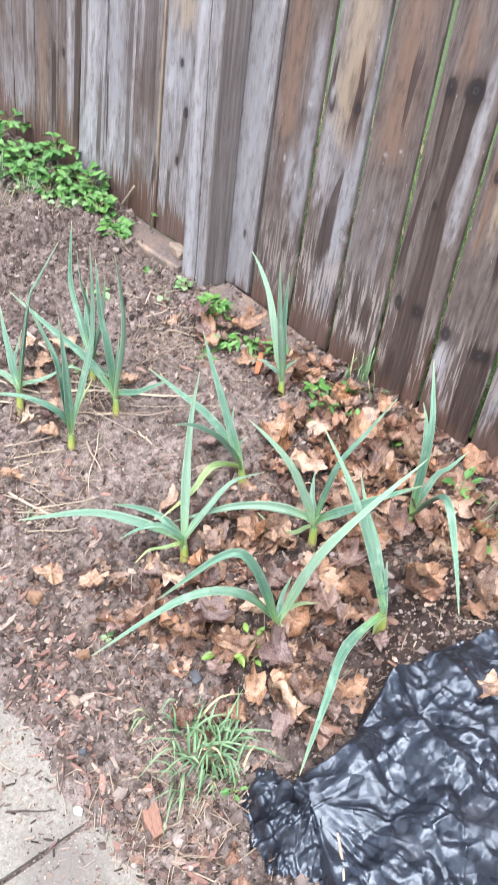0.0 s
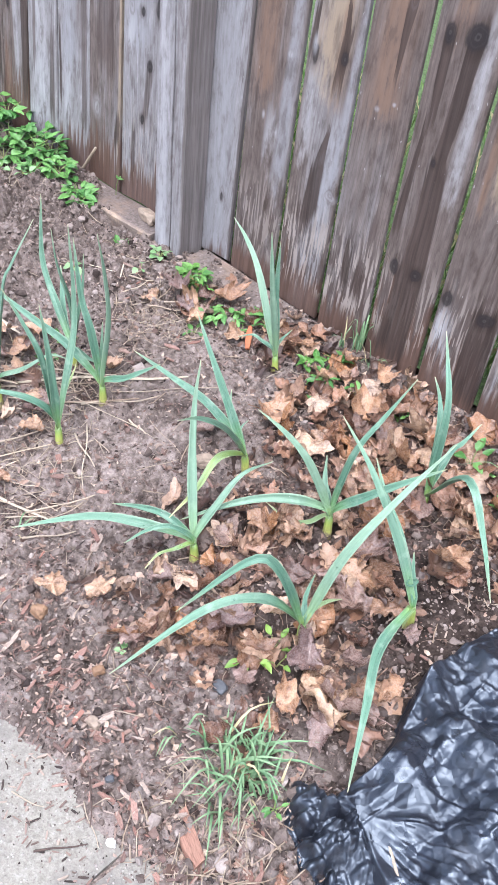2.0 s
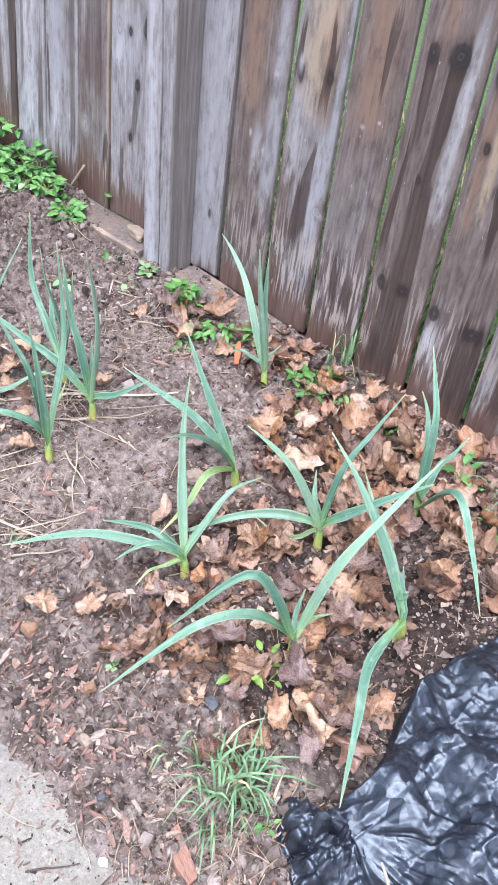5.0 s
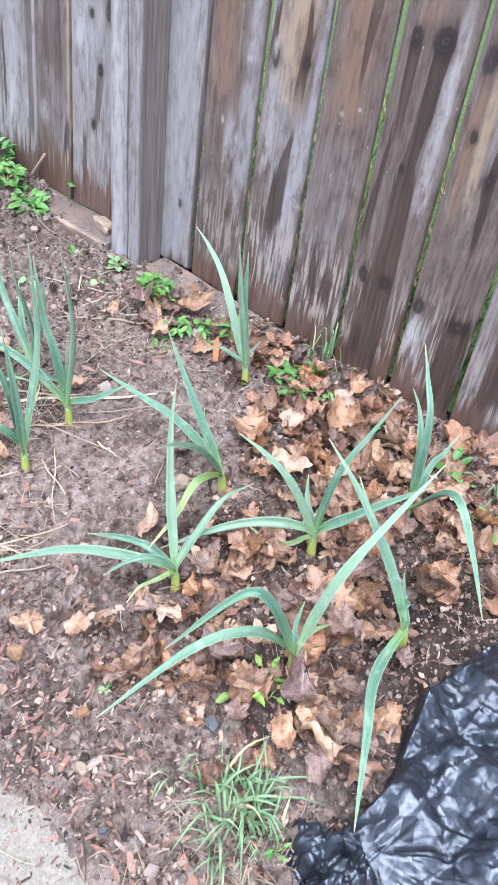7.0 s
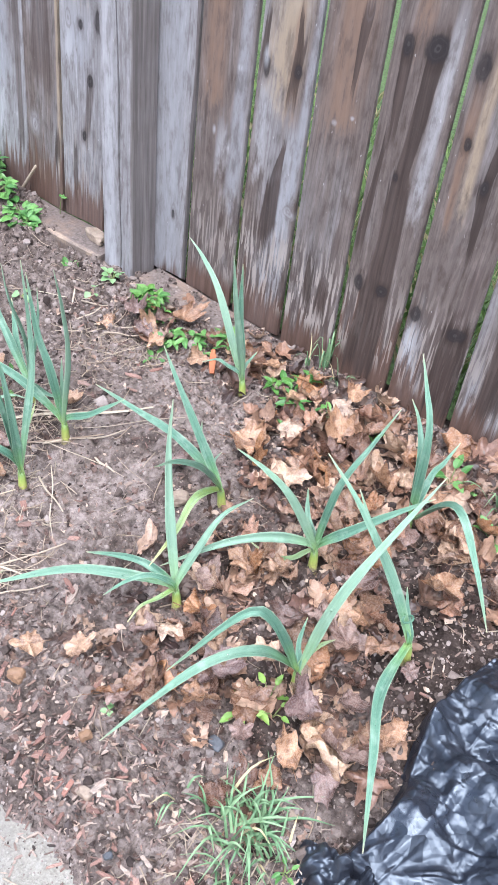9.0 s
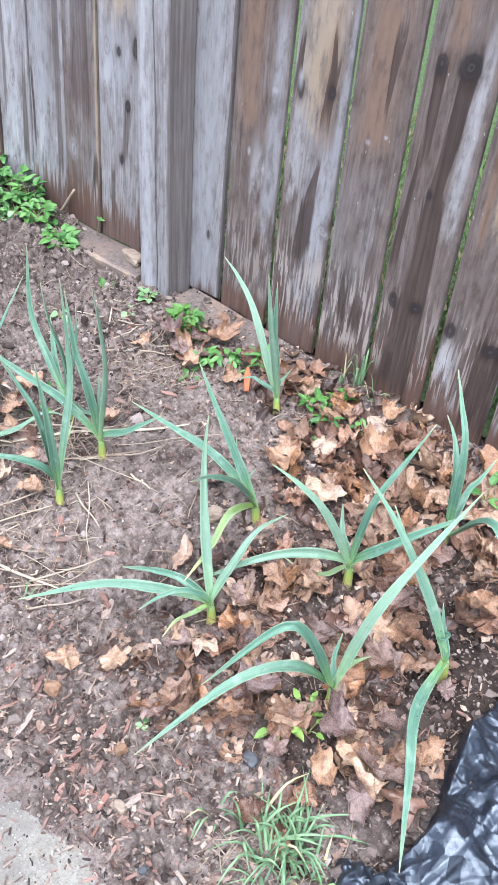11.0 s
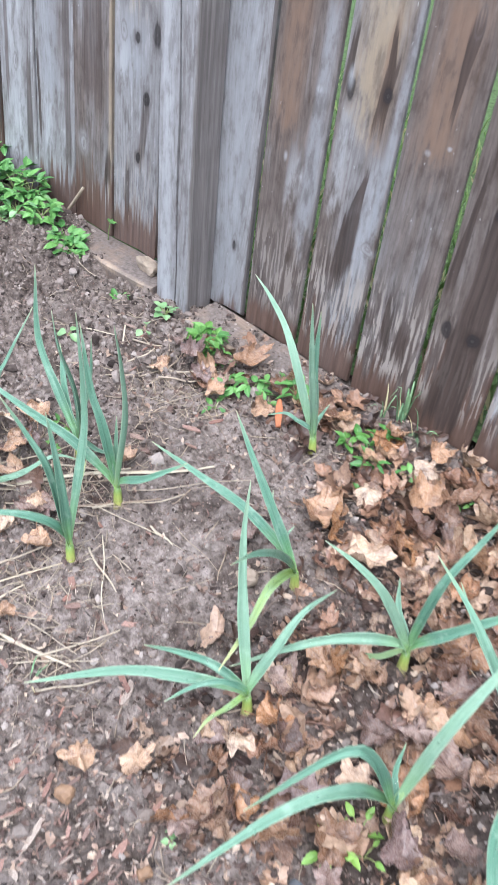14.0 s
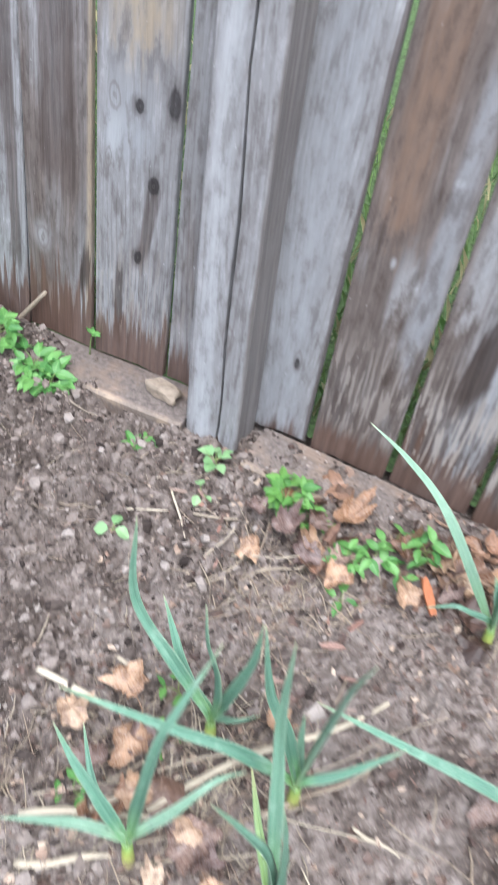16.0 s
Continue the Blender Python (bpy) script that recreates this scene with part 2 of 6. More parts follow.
    for mark in marks:
        if len(mark) == 7:
            if mark[0] == "dark":
                col = streak(col, *mark)
            continue
        kind, x, z, rx, rz = mark
        c, k = tint[kind]
        d = m.add("VectorMath", operation="LENGTH")
        m.link(m.mapped(p, (1 / rx, 0, 1 / rz), (-x / rx, 0, -z / rz)), d.inputs[0])
        dist = m.math("ADD", d.outputs["Value"], m.range(mottle, 0.3, 0.7, -0.16, 0.16, False))
        if kind == "knot":
            # bent grain round the knot, its dark rim and the paler heart
            col = m.mix(m.range(dist, 0.9, 1.9, 0.55, 0), col, m.mix(1.0, col, (0.52, 0.48, 0.46), "MULTIPLY"))
            rings = m.math("SINE", m.math("MULTIPLY", dist, 13.0))
            c = m.mix(m.math("MULTIPLY", m.range(rings, 0.1, 1, 0, 0.42), m.range(dist, 0.35, 0.70, 1, 0)), c, (0.095, 0.084, 0.084))
            f = m.math("MULTIPLY", m.range(dist, 0.66, 1.08, k, 0), m.range(mottle, 0.32, 0.62, 1.0, 0.84))
        elif kind == "ring":
            f = m.math("MULTIPLY", m.range(m.math("SINE", m.math("MULTIPLY", dist, 12.0)), -0.4, 0.9, 0.12, 0.55 * k), m.range(dist, 0.7, 1.2, 1, 0))
        else:
            f = m.math("MULTIPLY", m.range(dist, 0.15, 1.04, k, 0), m.range(mottle, 0.36, 0.58, 0.35, 1))
        col = m.mix(f, col, c)
    m.bump(m.math("ADD", m.math("ADD", m.math("MULTIPLY", fibre, 0.5), grain), m.math("MULTIPLY", arch.outputs["Fac"], 0.35)), 0.42, 0.0022)
    return m.finish(col, m.range(grain, 0.3, 0.8, 0.48, 0.66), 0.30)


def soil_material():
    m = Nodes("damp_soil")
    p = m.coords()
    big = m.noise(p, 2.6, 4, 0.6)
    mid = m.noise(p, 44, 7, 0.70)
    fine = m.noise(p, 230, 5, 0.7)
    crust = m.noise(p, 7.5, 5, 0.6)
    col = m.ramp(mid, [(0.36, (0.104, 0.080, 0.070)), (0.48, (0.232, 0.185, 0.163)), (0.61, (0.378, 0.314, 0.284))])
    col = m.mix(m.range(big, 0.45, 0.62, 0, 0.40), col, (0.105, 0.081, 0.069))
    col = m.mix(m.range(crust, 0.36, 0.52, 0.60, 0), col, m.mix(1.0, col, (0.36, 0.33, 0.31), "MULTIPLY"))
    col = m.mix(m.range(crust, 0.56, 0.68, 0, 0.35), col, (0.33, 0.283, 0.256))
    col = m.mix(m.range(fine, 0.34, 0.46, 0.55, 0), col, (0.040, 0.030, 0.025))
    col = m.mix(m.range(fine, 0.62, 0.72, 0, 0.35), col, (0.42, 0.368, 0.335))
    spot = m.add("VectorMath", operation="LENGTH")
    m.link(m.mapped(p, (1 / 0.30, 1 / 0.22, 0), (0.44 / 0.30, -1.36 / 0.22, 0)), spot.inputs[0])
    compost = m.range(m.math("ADD", spot.outputs["Value"], m.range(crust, 0.3, 0.7, -0.4, 0.4, False)), 0.6, 1.15, 0.62, 0)
    col = m.mix(compost, col, m.mix(1.0, col, (0.36, 0.33, 0.31), "MULTIPLY"))
    # darker soil in the leaf zone: shade between the leaves put into the colour
    bed = m.add("VectorMath", operation="LENGTH")
    m.link(m.mapped(p, (1 / 0.62, 1 / 0.62, 0), (0.66 / 0.62, -1.42 / 0.62, 0)), bed.inputs[0])
    leaf_gap_shade = m.range(m.math("ADD", bed.outputs["Value"], m.range(crust, 0.3, 0.7, -0.35, 0.35, False)), 0.55, 1.05, 0.75, 0)
    col = m.mix(leaf_gap_shade, col, m.mix(1.0, col, (0.32, 0.28, 0.265), "MULTIPLY"))
    # freshly dug, wetter soil at the far end
    far = m.add("SeparateXYZ")
    m.link(p, far.inputs[0])
    dug = m.range(m.math("ADD", far.outputs["X"], m.range(crust, 0.3, 0.7, -0.18, 0.18, False)), -2.10, -1.90, 0.45, 0)
    col = m.mix(dug, col, m.mix(1.0, col, (0.62, 0.59, 0.57), "MULTIPLY"))
    grit = m.add("TexVoronoi", feature="F1")
    m.link(p, grit.inputs["Vector"])
    grit.inputs["Scale"].default_value = 210
    seed = m.add("SeparateColor")
    m.link(grit.outputs["Color"], seed.inputs[0])
    speck = m.math("MULTIPLY", m.range(grit.outputs["Distance"], 0.25, 0.42, 1, 0), m.range(seed.outputs[0], 0.86, 0.93))
    col = m.mix(m.math("MULTIPLY", speck, 0.8), col, m.mix(seed.outputs[1], (0.50, 0.44, 0.38), (0.30, 0.15, 0.11)))
    m.bump(m.math("ADD", m.math("MULTIPLY", mid, 1.5), fine), 0.9, 0.007)
    return m.finish(col, m.range(mid, 0.35, 0.7, 0.70, 0.95), 0.18)


def concrete_material():
    m = Nodes("worn_concrete")
    p = m.coords()
    big = m.noise(p, 5, 5, 0.6)
    fine = m.noise(p, 150, 4, 0.7)
    col = m.ramp(fine, [(0.30, (0.195, 0.180, 0.150)), (0.5, (0.270, 0.253, 0.216)), (0.72, (0.36, 0.342, 0.30))])
    col = m.mix(m.range(big, 0.42, 0.62, 0, 0.8), col, (0.185, 0.168, 0.150))
    pebble = m.add("TexVoronoi", feature="F1")
    m.link(p, pebble.inputs["Vector"])
    pebble.inputs["Scale"].default_value = 165
    seed = m.add("SeparateColor")
    m.link(pebble.outputs["Color"], seed.inputs[0])
    dot = m.math("MULTIPLY", m.range(pebble.outputs["Distance"], 0.2, 0.45, 1, 0), m.range(seed.outputs[0], 0.6, 0.8))
    col = m.mix(m.math("MULTIPLY", dot, 0.6), col, m.mix(seed.outputs[1], (0.52, 0.49, 0.45), (0.20, 0.17, 0.15)))
    m.bump(m.math("ADD", fine, m.math("MULTIPLY", dot, 0.5)), 0.7, 0.004)
    return m.finish(col, 0.85, 0.3)


def blade_material(name, old=False):
    """Garlic leaf: across in u, from stem to tip in v."""
    m = Nodes(name)
    uv = m.coords("UV")
    sep = m.add("SeparateXYZ")
    m.link(uv, sep.inputs[0])
    if old:
        stops = [(0.0, (0.42, 0.50, 0.10)), (0.25, (0.25, 0.38, 0.10)), (0.75, (0.28, 0.38, 0.12)), (1.0, (0.52, 0.46, 0.20))]
    else:
        stops = [(0.0, (0.32, 0.43, 0.09)), (0.09, (0.13, 0.28, 0.09)), (0.26, (0.066, 0.172, 0.106)),
                 (0.80, (0.125, 0.268, 0.175)), (0.95, (0.22, 0.33, 0.20)), (1.0, (0.50, 0.46, 0.28))]
    col = m.ramp(sep.outputs["Y"], stops)
    vein = m.noise(m.mapped(uv, (52, 2.5, 1)), 1.0, 4, 0.6)
    edge = m.range(m.math("ABSOLUTE", m.math("SUBTRACT", sep.outputs["X"], 0.5)), 0.40, 0.49, 0, 0.5)
    col = m.mix(edge, col, (0.40, 0.50, 0.34))
    col = m.mix(m.range(vein, 0.42, 0.62, 0.0, 0.34), col, (0.33, 0.44, 0.37))
    # dark stripe along the midrib: shade in the fold, put into the colour
    rib = m.range(m.math("ABSOLUTE", m.math("SUBTRACT", sep.outputs["X"], 0.5)), 0.03, 0.10, 0.45, 0)
    col = m.mix(rib, col, m.mix(1.0, col, (0.50, 0.58, 0.55), "MULTIPLY"))
    blotch = m.noise(m.coords(), 26, 4, 0.6)
    col = m.mix(m.range(blotch, 0.52, 0.75, 0, 0.45), col, (0.34, 0.46, 0.36))
    col = m.mix(m.range(m.random(), 0.5, 1, 0, 0.38), col, (0.33, 0.44, 0.31))
    drop = m.add("TexVoronoi", feature="F1")
    m.link(m.coords(), drop.inputs["Vector"])
    drop.inputs["Scale"].default_value = 95
    seed = m.add("SeparateColor")
    m.link(drop.outputs["Color"], seed.inputs[0])
    bead = m.math("MULTIPLY", m.range(drop.outputs["Distance"], 0.10, 0.30, 1, 0), m.range(seed.outputs[0], 0.90, 0.92))
    m.bump(m.math("ADD", vein, m.math("MULTIPLY", bead, 3.0)), 0.6, 0.0012)
    m.shader.inputs["Transmission Weight"].default_value = 0.0
    m.shader.inputs["Subsurface Weight"].default_value = 0.0
    wet = m.add("Mix", data_type="FLOAT")
    m.put(wet.inputs[0], bead)
    m.put(wet.inputs[2], m.range(blotch, 0.3, 0.7, 0.32, 0.55))
    m.put(wet.inputs[3], 0.06)
    return m.finish(col, wet.outputs[0], 0.42)


def stem_material():
    """Garlic neck: earthy white at the soil, yellow-green above, ribbed along its length."""
    m = Nodes("garlic_stem")
    p = m.coords()
    up = m.add("SeparateXYZ")
    m.link(p, up.inputs[0])
    rib = m.noise(m.mapped(p, (420, 420, 12)), 1.0, 3, 0.55)
    col = m.ramp(m.range(up.outputs["Z"], 0.0, 0.06, 0, 1, False), [(0.0, (0.40, 0.34, 0.17)), (0.22, (0.46, 0.48, 0.13)), (0.55, (0.34, 0.42, 0.10)), (1.0, (0.13, 0.27, 0.10))])
    col = m.mix(m.range(rib, 0.38, 0.58, 0.5, 0), col, m.mix(1.0, col, (0.62, 0.66, 0.55), "MULTIPLY"))
    dirt = m.noise(p, 130, 3, 0.6)
    col = m.mix(m.math("MULTIPLY", m.range(dirt, 0.48, 0.60), m.range(up.outputs["Z"], 0.0, 0.03, 0.7, 0)), col, (0.15, 0.115, 0.095))
    m.bump(rib, 0.4, 0.001)
    return m.finish(col, 0.42, 0.45)


def tinted_material(name, stops, scale=60, rough=0.7, by_island=False, dark=0.35, relief=0.5, specular=0.35, stretch=1.0):
    """Colour picked per piece from stops, with grain and stains."""
    m = Nodes(name)
    pick = m.island() if by_island else m.random()
    col = m.ramp(pick, stops)
    p = m.mapped(m.coords(), (stretch, 1, 1)) if stretch != 1 else m.coords()
    grain = m.noise(p, scale, 5, 0.65)
    stain = m.noise(p, scale * 0.22, 3, 0.6)
    col = m.mix(m.range(grain, 0.30, 0.62, dark, 0), col, m.mix(1.0, col, (0.38, 0.32, 0.30), "MULTIPLY"))
    col = m.mix(m.range(stain, 0.50, 0.72, 0, 0.4), col, m.mix(1.0, col, (1.32, 1.28, 1.24), "MULTIPLY"))
    m.bump(grain, relief, 0.002)
    return m.finish(col, rough, specular)


def dead_leaf_material(name, stops):
    """Wet maple leaf: veins from the stalk in uv."""
    m = Nodes(name)
    col = m.ramp(m.random(), stops)
    p = m.coords()
    stain = m.noise(p, 5.5, 3, 0.55)
    fine = m.noise(p, 26, 4, 0.6)
    col = m.mix(m.range(stain, 0.46, 0.68, 0, 0.7), col, m.mix(1.0, col, (0.36, 0.30, 0.30), "MULTIPLY"))
    col = m.mix(m.range(stain, 0.30, 0.44, 0.5, 0), col, m.mix(1.0, col, (1.5, 1.45, 1.4), "MULTIPLY"))
    uv = m.coords("UV")
    sep = m.add("SeparateXYZ")
    m.link(uv, sep.inputs[0])
    vein = m.range(sep.outputs["X"], 0.0, 0.09, 0.5, 0)
    col = m.mix(vein, col, m.mix(1.0, col, (0.55, 0.5, 0.5), "MULTIPLY"))
    m.bump(m.math("SUBTRACT", fine, m.math("MULTIPLY", vein, 1.5)), 0.30, 0.03)
    return m.finish(col, m.range(fine, 0.3, 0.7, 0.14, 0.40), 0.75)


def weed_material(name, low, high):
    m = Nodes(name)
    p = m.coords()
    n = m.noise(p, 45, 4, 0.6)
    col = m.mix(m.random(), low, high)
    col = m.mix(m.range(n, 0.45, 0.70, 0, 0.5), col, m.mix(1.0, col, (1.6, 1.5, 1.3), "MULTIPLY"))
    uv = m.coords("UV")
    sep = m.add("SeparateXYZ")
    m.link(uv, sep.inputs[0])
    col = m.mix(m.range(sep.outputs["X"], 0.0, 0.12, 0.5, 0), col, (0.20, 0.36, 0.12))
    m.bump(n, 0.4, 0.0015)
    return m.finish(col, 0.38, 0.5)


def plastic_material():
    m = Nodes("black_plastic_film")
    p = m.coords()
    dust = m.noise(p, 9, 5, 0.65)
    drop = m.add("TexVoronoi", feature="F1")
    m.link(p, drop.inputs["Vector"])
    drop.inputs["Scale"].default_value = 130
    seed = m.add("SeparateColor")
    m.link(drop.outputs["Color"], seed.inputs[0])
    bead = m.math("MULTIPLY", m.range(drop.outputs["Distance"], 0.1, 0.35, 1, 0), m.range(seed.outputs[0], 0.93, 0.95))
    col = m.mix(m.range(dust, 0.56, 0.72, 0, 0.7), (0.014, 0.015, 0.021), (0.085, 0.088, 0.098))
    # small flat crinkles: cells, each tilted its own way
    warp = m.add("TexNoise")
    m.link(p, warp.inputs["Vector"])
    warp.inputs["Scale"].default_value = 16
    bent = m.add("VectorMath", operation="MULTIPLY_ADD")
    m.link(warp.outputs["Color"], bent.inputs[0])
    bent.inputs[1].default_value = (0.03, 0.03, 0.0)
    m.link(p, bent.inputs[2])

    def crinkle(scale):
        cell = m.add("TexVoronoi", feature="F1")
        m.link(bent.outputs[0], cell.inputs["Vector"])
        cell.inputs["Scale"].default_value = scale
        off = m.add("VectorMath", operation="SUBTRACT")
        m.link(bent.outputs[0], off.inputs[0])
        m.link(cell.outputs["Position"], off.inputs[1])
        lean = m.add("VectorMath", operation="SUBTRACT")
        m.link(cell.outputs["Color"], lean.inputs[0])
        lean.inputs[1].default_value = (0.5, 0.5, 0.5)
        dot = m.add("VectorMath", operation="DOT_PRODUCT")
        m.link(off.outputs[0], dot.inputs[0])
        m.link(lean.outputs[0], dot.inputs[1])
        return dot.outputs["Value"]

    m.bump(m.math("ADD", m.math("ADD", m.math("MULTIPLY", crinkle(34), 0.75), m.math("MULTIPLY", crinkle(85), 0.32)), m.math("MULTIPLY", bead, 0.0004)), 0.6, 1.0)
    m.shader.inputs["Specular Tint"].default_value = (0.74, 0.86, 1.0, 1)
    m.shader.inputs["IOR"].default_value = 1.6
    return m.finish(col, m.range(dust, 0.36, 0.66, 0.26, 0.48), 0.90)


def grass_material(name, a, b, straw=0.15):
    m = Nodes(name)
    pick = m.island()
    col = m.ramp(pick, [(0.0, a), (1 - straw - 0.02, b), (1 - straw, (0.42, 0.36, 0.20)), (1.0, (0.50, 0.42, 0.25))])
    n = m.noise(m.coords(), 60, 3, 0.6)
    col = m.mix(m.range(n, 0.5, 0.75, 0, 0.4), col, (0.30, 0.44, 0.22))
    return m.finish(col, 0.5, 0.4)


SOIL = soil_material()
CONCRETE = concrete_material()
BLADE, OLD_BLADE = blade_material("garlic_leaf"), blade_material("yellowing_garlic_leaf", True)
STEM = stem_material()
DEAD_LEAF = dead_leaf_material("dead_maple_leaf", [(0.0, (0.292, 0.163, 0.094)), (0.14, (0.122, 0.065, 0.048)), (0.28, (0.489, 0.332, 0.217)), (0.40, (0.212, 0.112, 0.073)), (0.52, (0.536, 0.398, 0.287)),
                                               (0.64, (0.141, 0.079, 0.064)), (0.76, (0.378, 0.195, 0.094)), (0.88, (0.282, 0.159, 0.109)), (1.0, (0.489, 0.343, 0.231))])
DARK_LEAF = dead_leaf_material("wet_dark_maple_leaf", [(0.0, (0.105, 0.065, 0.055)), (0.35, (0.260, 0.170, 0.133)), (0.7, (0.180, 0.120, 0.108)), (1.0, (0.300, 0.205, 0.165))])
NUT = tinted_material("nut_shell", [(0.0, (0.20, 0.115, 0.065)), (1.0, (0.27, 0.165, 0.10))], 60, 0.5)
TAN_LEAF = dead_leaf_material("tan_maple_leaf", [(0.0, (0.44, 0.275, 0.175)), (0.3, (0.33, 0.190, 0.112)), (0.65, (0.50, 0.350, 0.245)), (1.0, (0.37, 0.215, 0.125))])
LITTER = tinted_material("leaf_litter", [(0.0, (0.042, 0.028, 0.025)), (0.3, (0.15, 0.095, 0.076)), (0.55, (0.070, 0.048, 0.043)), (0.8, (0.30, 0.20, 0.15)), (1.0, (0.52, 0.41, 0.32))], 90, 0.5, True)
# wet brown, darkened further to hold the shade between the leaves above
CARPET = tinted_material("matted_leaves", [(0.0, (0.034, 0.021, 0.018)), (0.3, (0.115, 0.064, 0.045)), (0.5, (0.050, 0.031, 0.027)), (0.7, (0.175, 0.102, 0.068)), (0.85, (0.075, 0.044, 0.035)), (1.0, (0.29, 0.195, 0.135))], 150, 0.40, True, dark=0.6, relief=0.9, specular=0.6)
HEAP = tinted_material("heaped_leaves", [(0.0, (0.102, 0.057, 0.046)), (0.25, (0.360, 0.227, 0.151)), (0.45, (0.184, 0.100, 0.074)), (0.65, (0.463, 0.319, 0.224)), (0.8, (0.275, 0.147, 0.092)), (1.0, (0.403, 0.263, 0.178))], 130, 0.34, True, dark=0.6, relief=0.7, specular=0.6)
CHIP = tinted_material("dyed_wood_chip", [(0.0, (0.36, 0.185, 0.142)), (0.2, (0.14, 0.095, 0.082)), (0.45, (0.39, 0.245, 0.20)), (0.65, (0.26, 0.145, 0.115)), (0.82, (0.34, 0.265, 0.22)), (1.0, (0.46, 0.38, 0.32))], 42, 0.75, dark=0.75, stretch=0.12)
BLOCK = tinted_material("dyed_wood_block", [(0.0, (0.33, 0.185, 0.135)), (1.0, (0.36, 0.205, 0.15))], 420, 0.75, dark=0.7, stretch=0.12)
ORANGE = tinted_material("orange_wood", [(0.0, (0.46, 0.165, 0.075)), (1.0, (0.46, 0.165, 0.075))], 300, 0.7, dark=0.5, stretch=0.12)
CHIP_BITS = tinted_material("wood_chip_bits", [(0.0, (0.035, 0.027, 0.024)), (0.15, (0.055, 0.040, 0.034)), (0.2, (0.24, 0.145, 0.118)), (0.4, (0.14, 0.100, 0.084)), (0.7, (0.30, 0.215, 0.18)), (1.0, (0.40, 0.33, 0.27))], 120, 0.75, True)
STRAW = tinted_material("dry_straw", [(0.0, (0.361, 0.292, 0.215)), (0.5, (0.447, 0.378, 0.292)), (1.0, (0.292, 0.215, 0.155))], 160, 0.65)
STRAW_BITS = tinted_material("straw_bits", [(0.0, (0.327, 0.249, 0.181)), (0.5, (0.430, 0.361, 0.275)), (1.0, (0.224, 0.155, 0.120))], 160, 0.65, True)
WITHERED = tinted_material("withered_leaf", [(0.0, (0.46, 0.39, 0.29)), (0.5, (0.54, 0.47, 0.37)), (1.0, (0.40, 0.32, 0.22))], 120, 0.6, stretch=0.15)
TWIG = tinted_material("dark_twig", [(0.0, (0.075, 0.052, 0.045)), (1.0, (0.13, 0.09, 0.075))], 150, 0.75)
PEBBLE = tinted_material("pebbles", [(0.0, (0.24, 0.21, 0.19)), (0.35, (0.15, 0.125, 0.115)), (0.7, (0.32, 0.275, 0.245)), (0.95, (0.28, 0.23, 0.20)), (1.0, (0.55, 0.53, 0.50))], 120, 0.65, True)
CRUMB = tinted_material("soil_crumbs", [(0.0, (0.038, 0.029, 0.026)), (0.22, (0.085, 0.066, 0.058)), (0.40, (0.190, 0.153, 0.134)), (0.8, (0.270, 0.224, 0.200)), (1.0, (0.375, 0.325, 0.296))], 200, 0.9, True, specular=0.15)
PALE_PEBBLE = tinted_material("white_pebble", [(0.0, (0.70, 0.68, 0.64)), (1.0, (0.70, 0.68, 0.64))], 90, 0.6)
DARK_PEBBLE = tinted_material("dark_pebble", [(0.0, (0.085, 0.090, 0.100)), (1.0, (0.085, 0.090, 0.100))], 90, 0.5)
STONE = tinted_material("pale_stone", [(0.0, (0.30, 0.235, 0.18)), (1.0, (0.36, 0.29, 0.225))], 70, 0.75)
WEED = weed_material("weed_leaf", (0.048, 0.150, 0.034), (0.140, 0.300, 0.080))
WEED_LIGHT = weed_material("young_weed_leaf", (0.055, 0.160, 0.032), (0.135, 0.285, 0.062))
SEEDLING = weed_material("seedling_leaf", (0.135, 0.26, 0.045), (0.22, 0.35, 0.068))
WEED_GREY = weed_material("downy_weed_leaf", (0.15, 0.285, 0.115), (0.24, 0.375, 0.185))
PETIOLE = tinted_material("weed_stalk", [(0.0, (0.17, 0.26, 0.08)), (1.0, (0.28, 0.30, 0.12))], 80, 0.55)
GRASS = grass_material("grass_blade", (0.095, 0.190, 0.090), (0.205, 0.315, 0.165), 0.05)
LAWN_BLADE = grass_material("lawn_blade", (0.085, 0.17, 0.045), (0.26, 0.36, 0.13), 0.35)
LAWN = tinted_material("lawn", [(0.0, (0.085, 0.135, 0.045)), (1.0, (0.085, 0.135, 0.045))], 60, 0.85, dark=1.0)
PLASTIC = plastic_material()
clear = Nodes("rain_water")
clear.shader.inputs["Transmission Weight"].default_value = 1.0
clear.shader.inputs["IOR"].default_value = 1.33
WATER = clear.finish((0.95, 0.97, 0.96), 0.03, 0.6)


# ---------------------------------------------------------------- mesh helpers
def mesh_of(name, verts, faces, material=None, uvs=None, soft=True):
    """A mesh from points and faces; uvs: one pair a point."""
    me = bpy.data.meshes.new(name)
    me.from_pydata([tuple(v) for v in verts], [], faces)
    if uvs is not None:
        layer = me.uv_layers.new(name="UVMap")
        index = np.zeros(len(me.loops), int)
        me.loops.foreach_get("vertex_index", index)
        layer.data.foreach_set("uv", np.asarray(uvs, float)[index].ravel())
    if soft:
        me.polygons.foreach_set("use_smooth", [True] * len(me.polygons))
    if material:
        me.materials.append(material)
    me.update()
    return me


def part(name, me, parent, label="", m=None):
    ob = new(name, me)
    ob.parent = parent
    if m is not None:
        ob.matrix_basis = m
    return tagged(ob, label)


def thing(name, me, label, category, group="", kind="", m=None):
    ob = new(name, me)
    if m is not None:
        ob.matrix_basis = m
    return tagged(ob, label, category, group, kind)


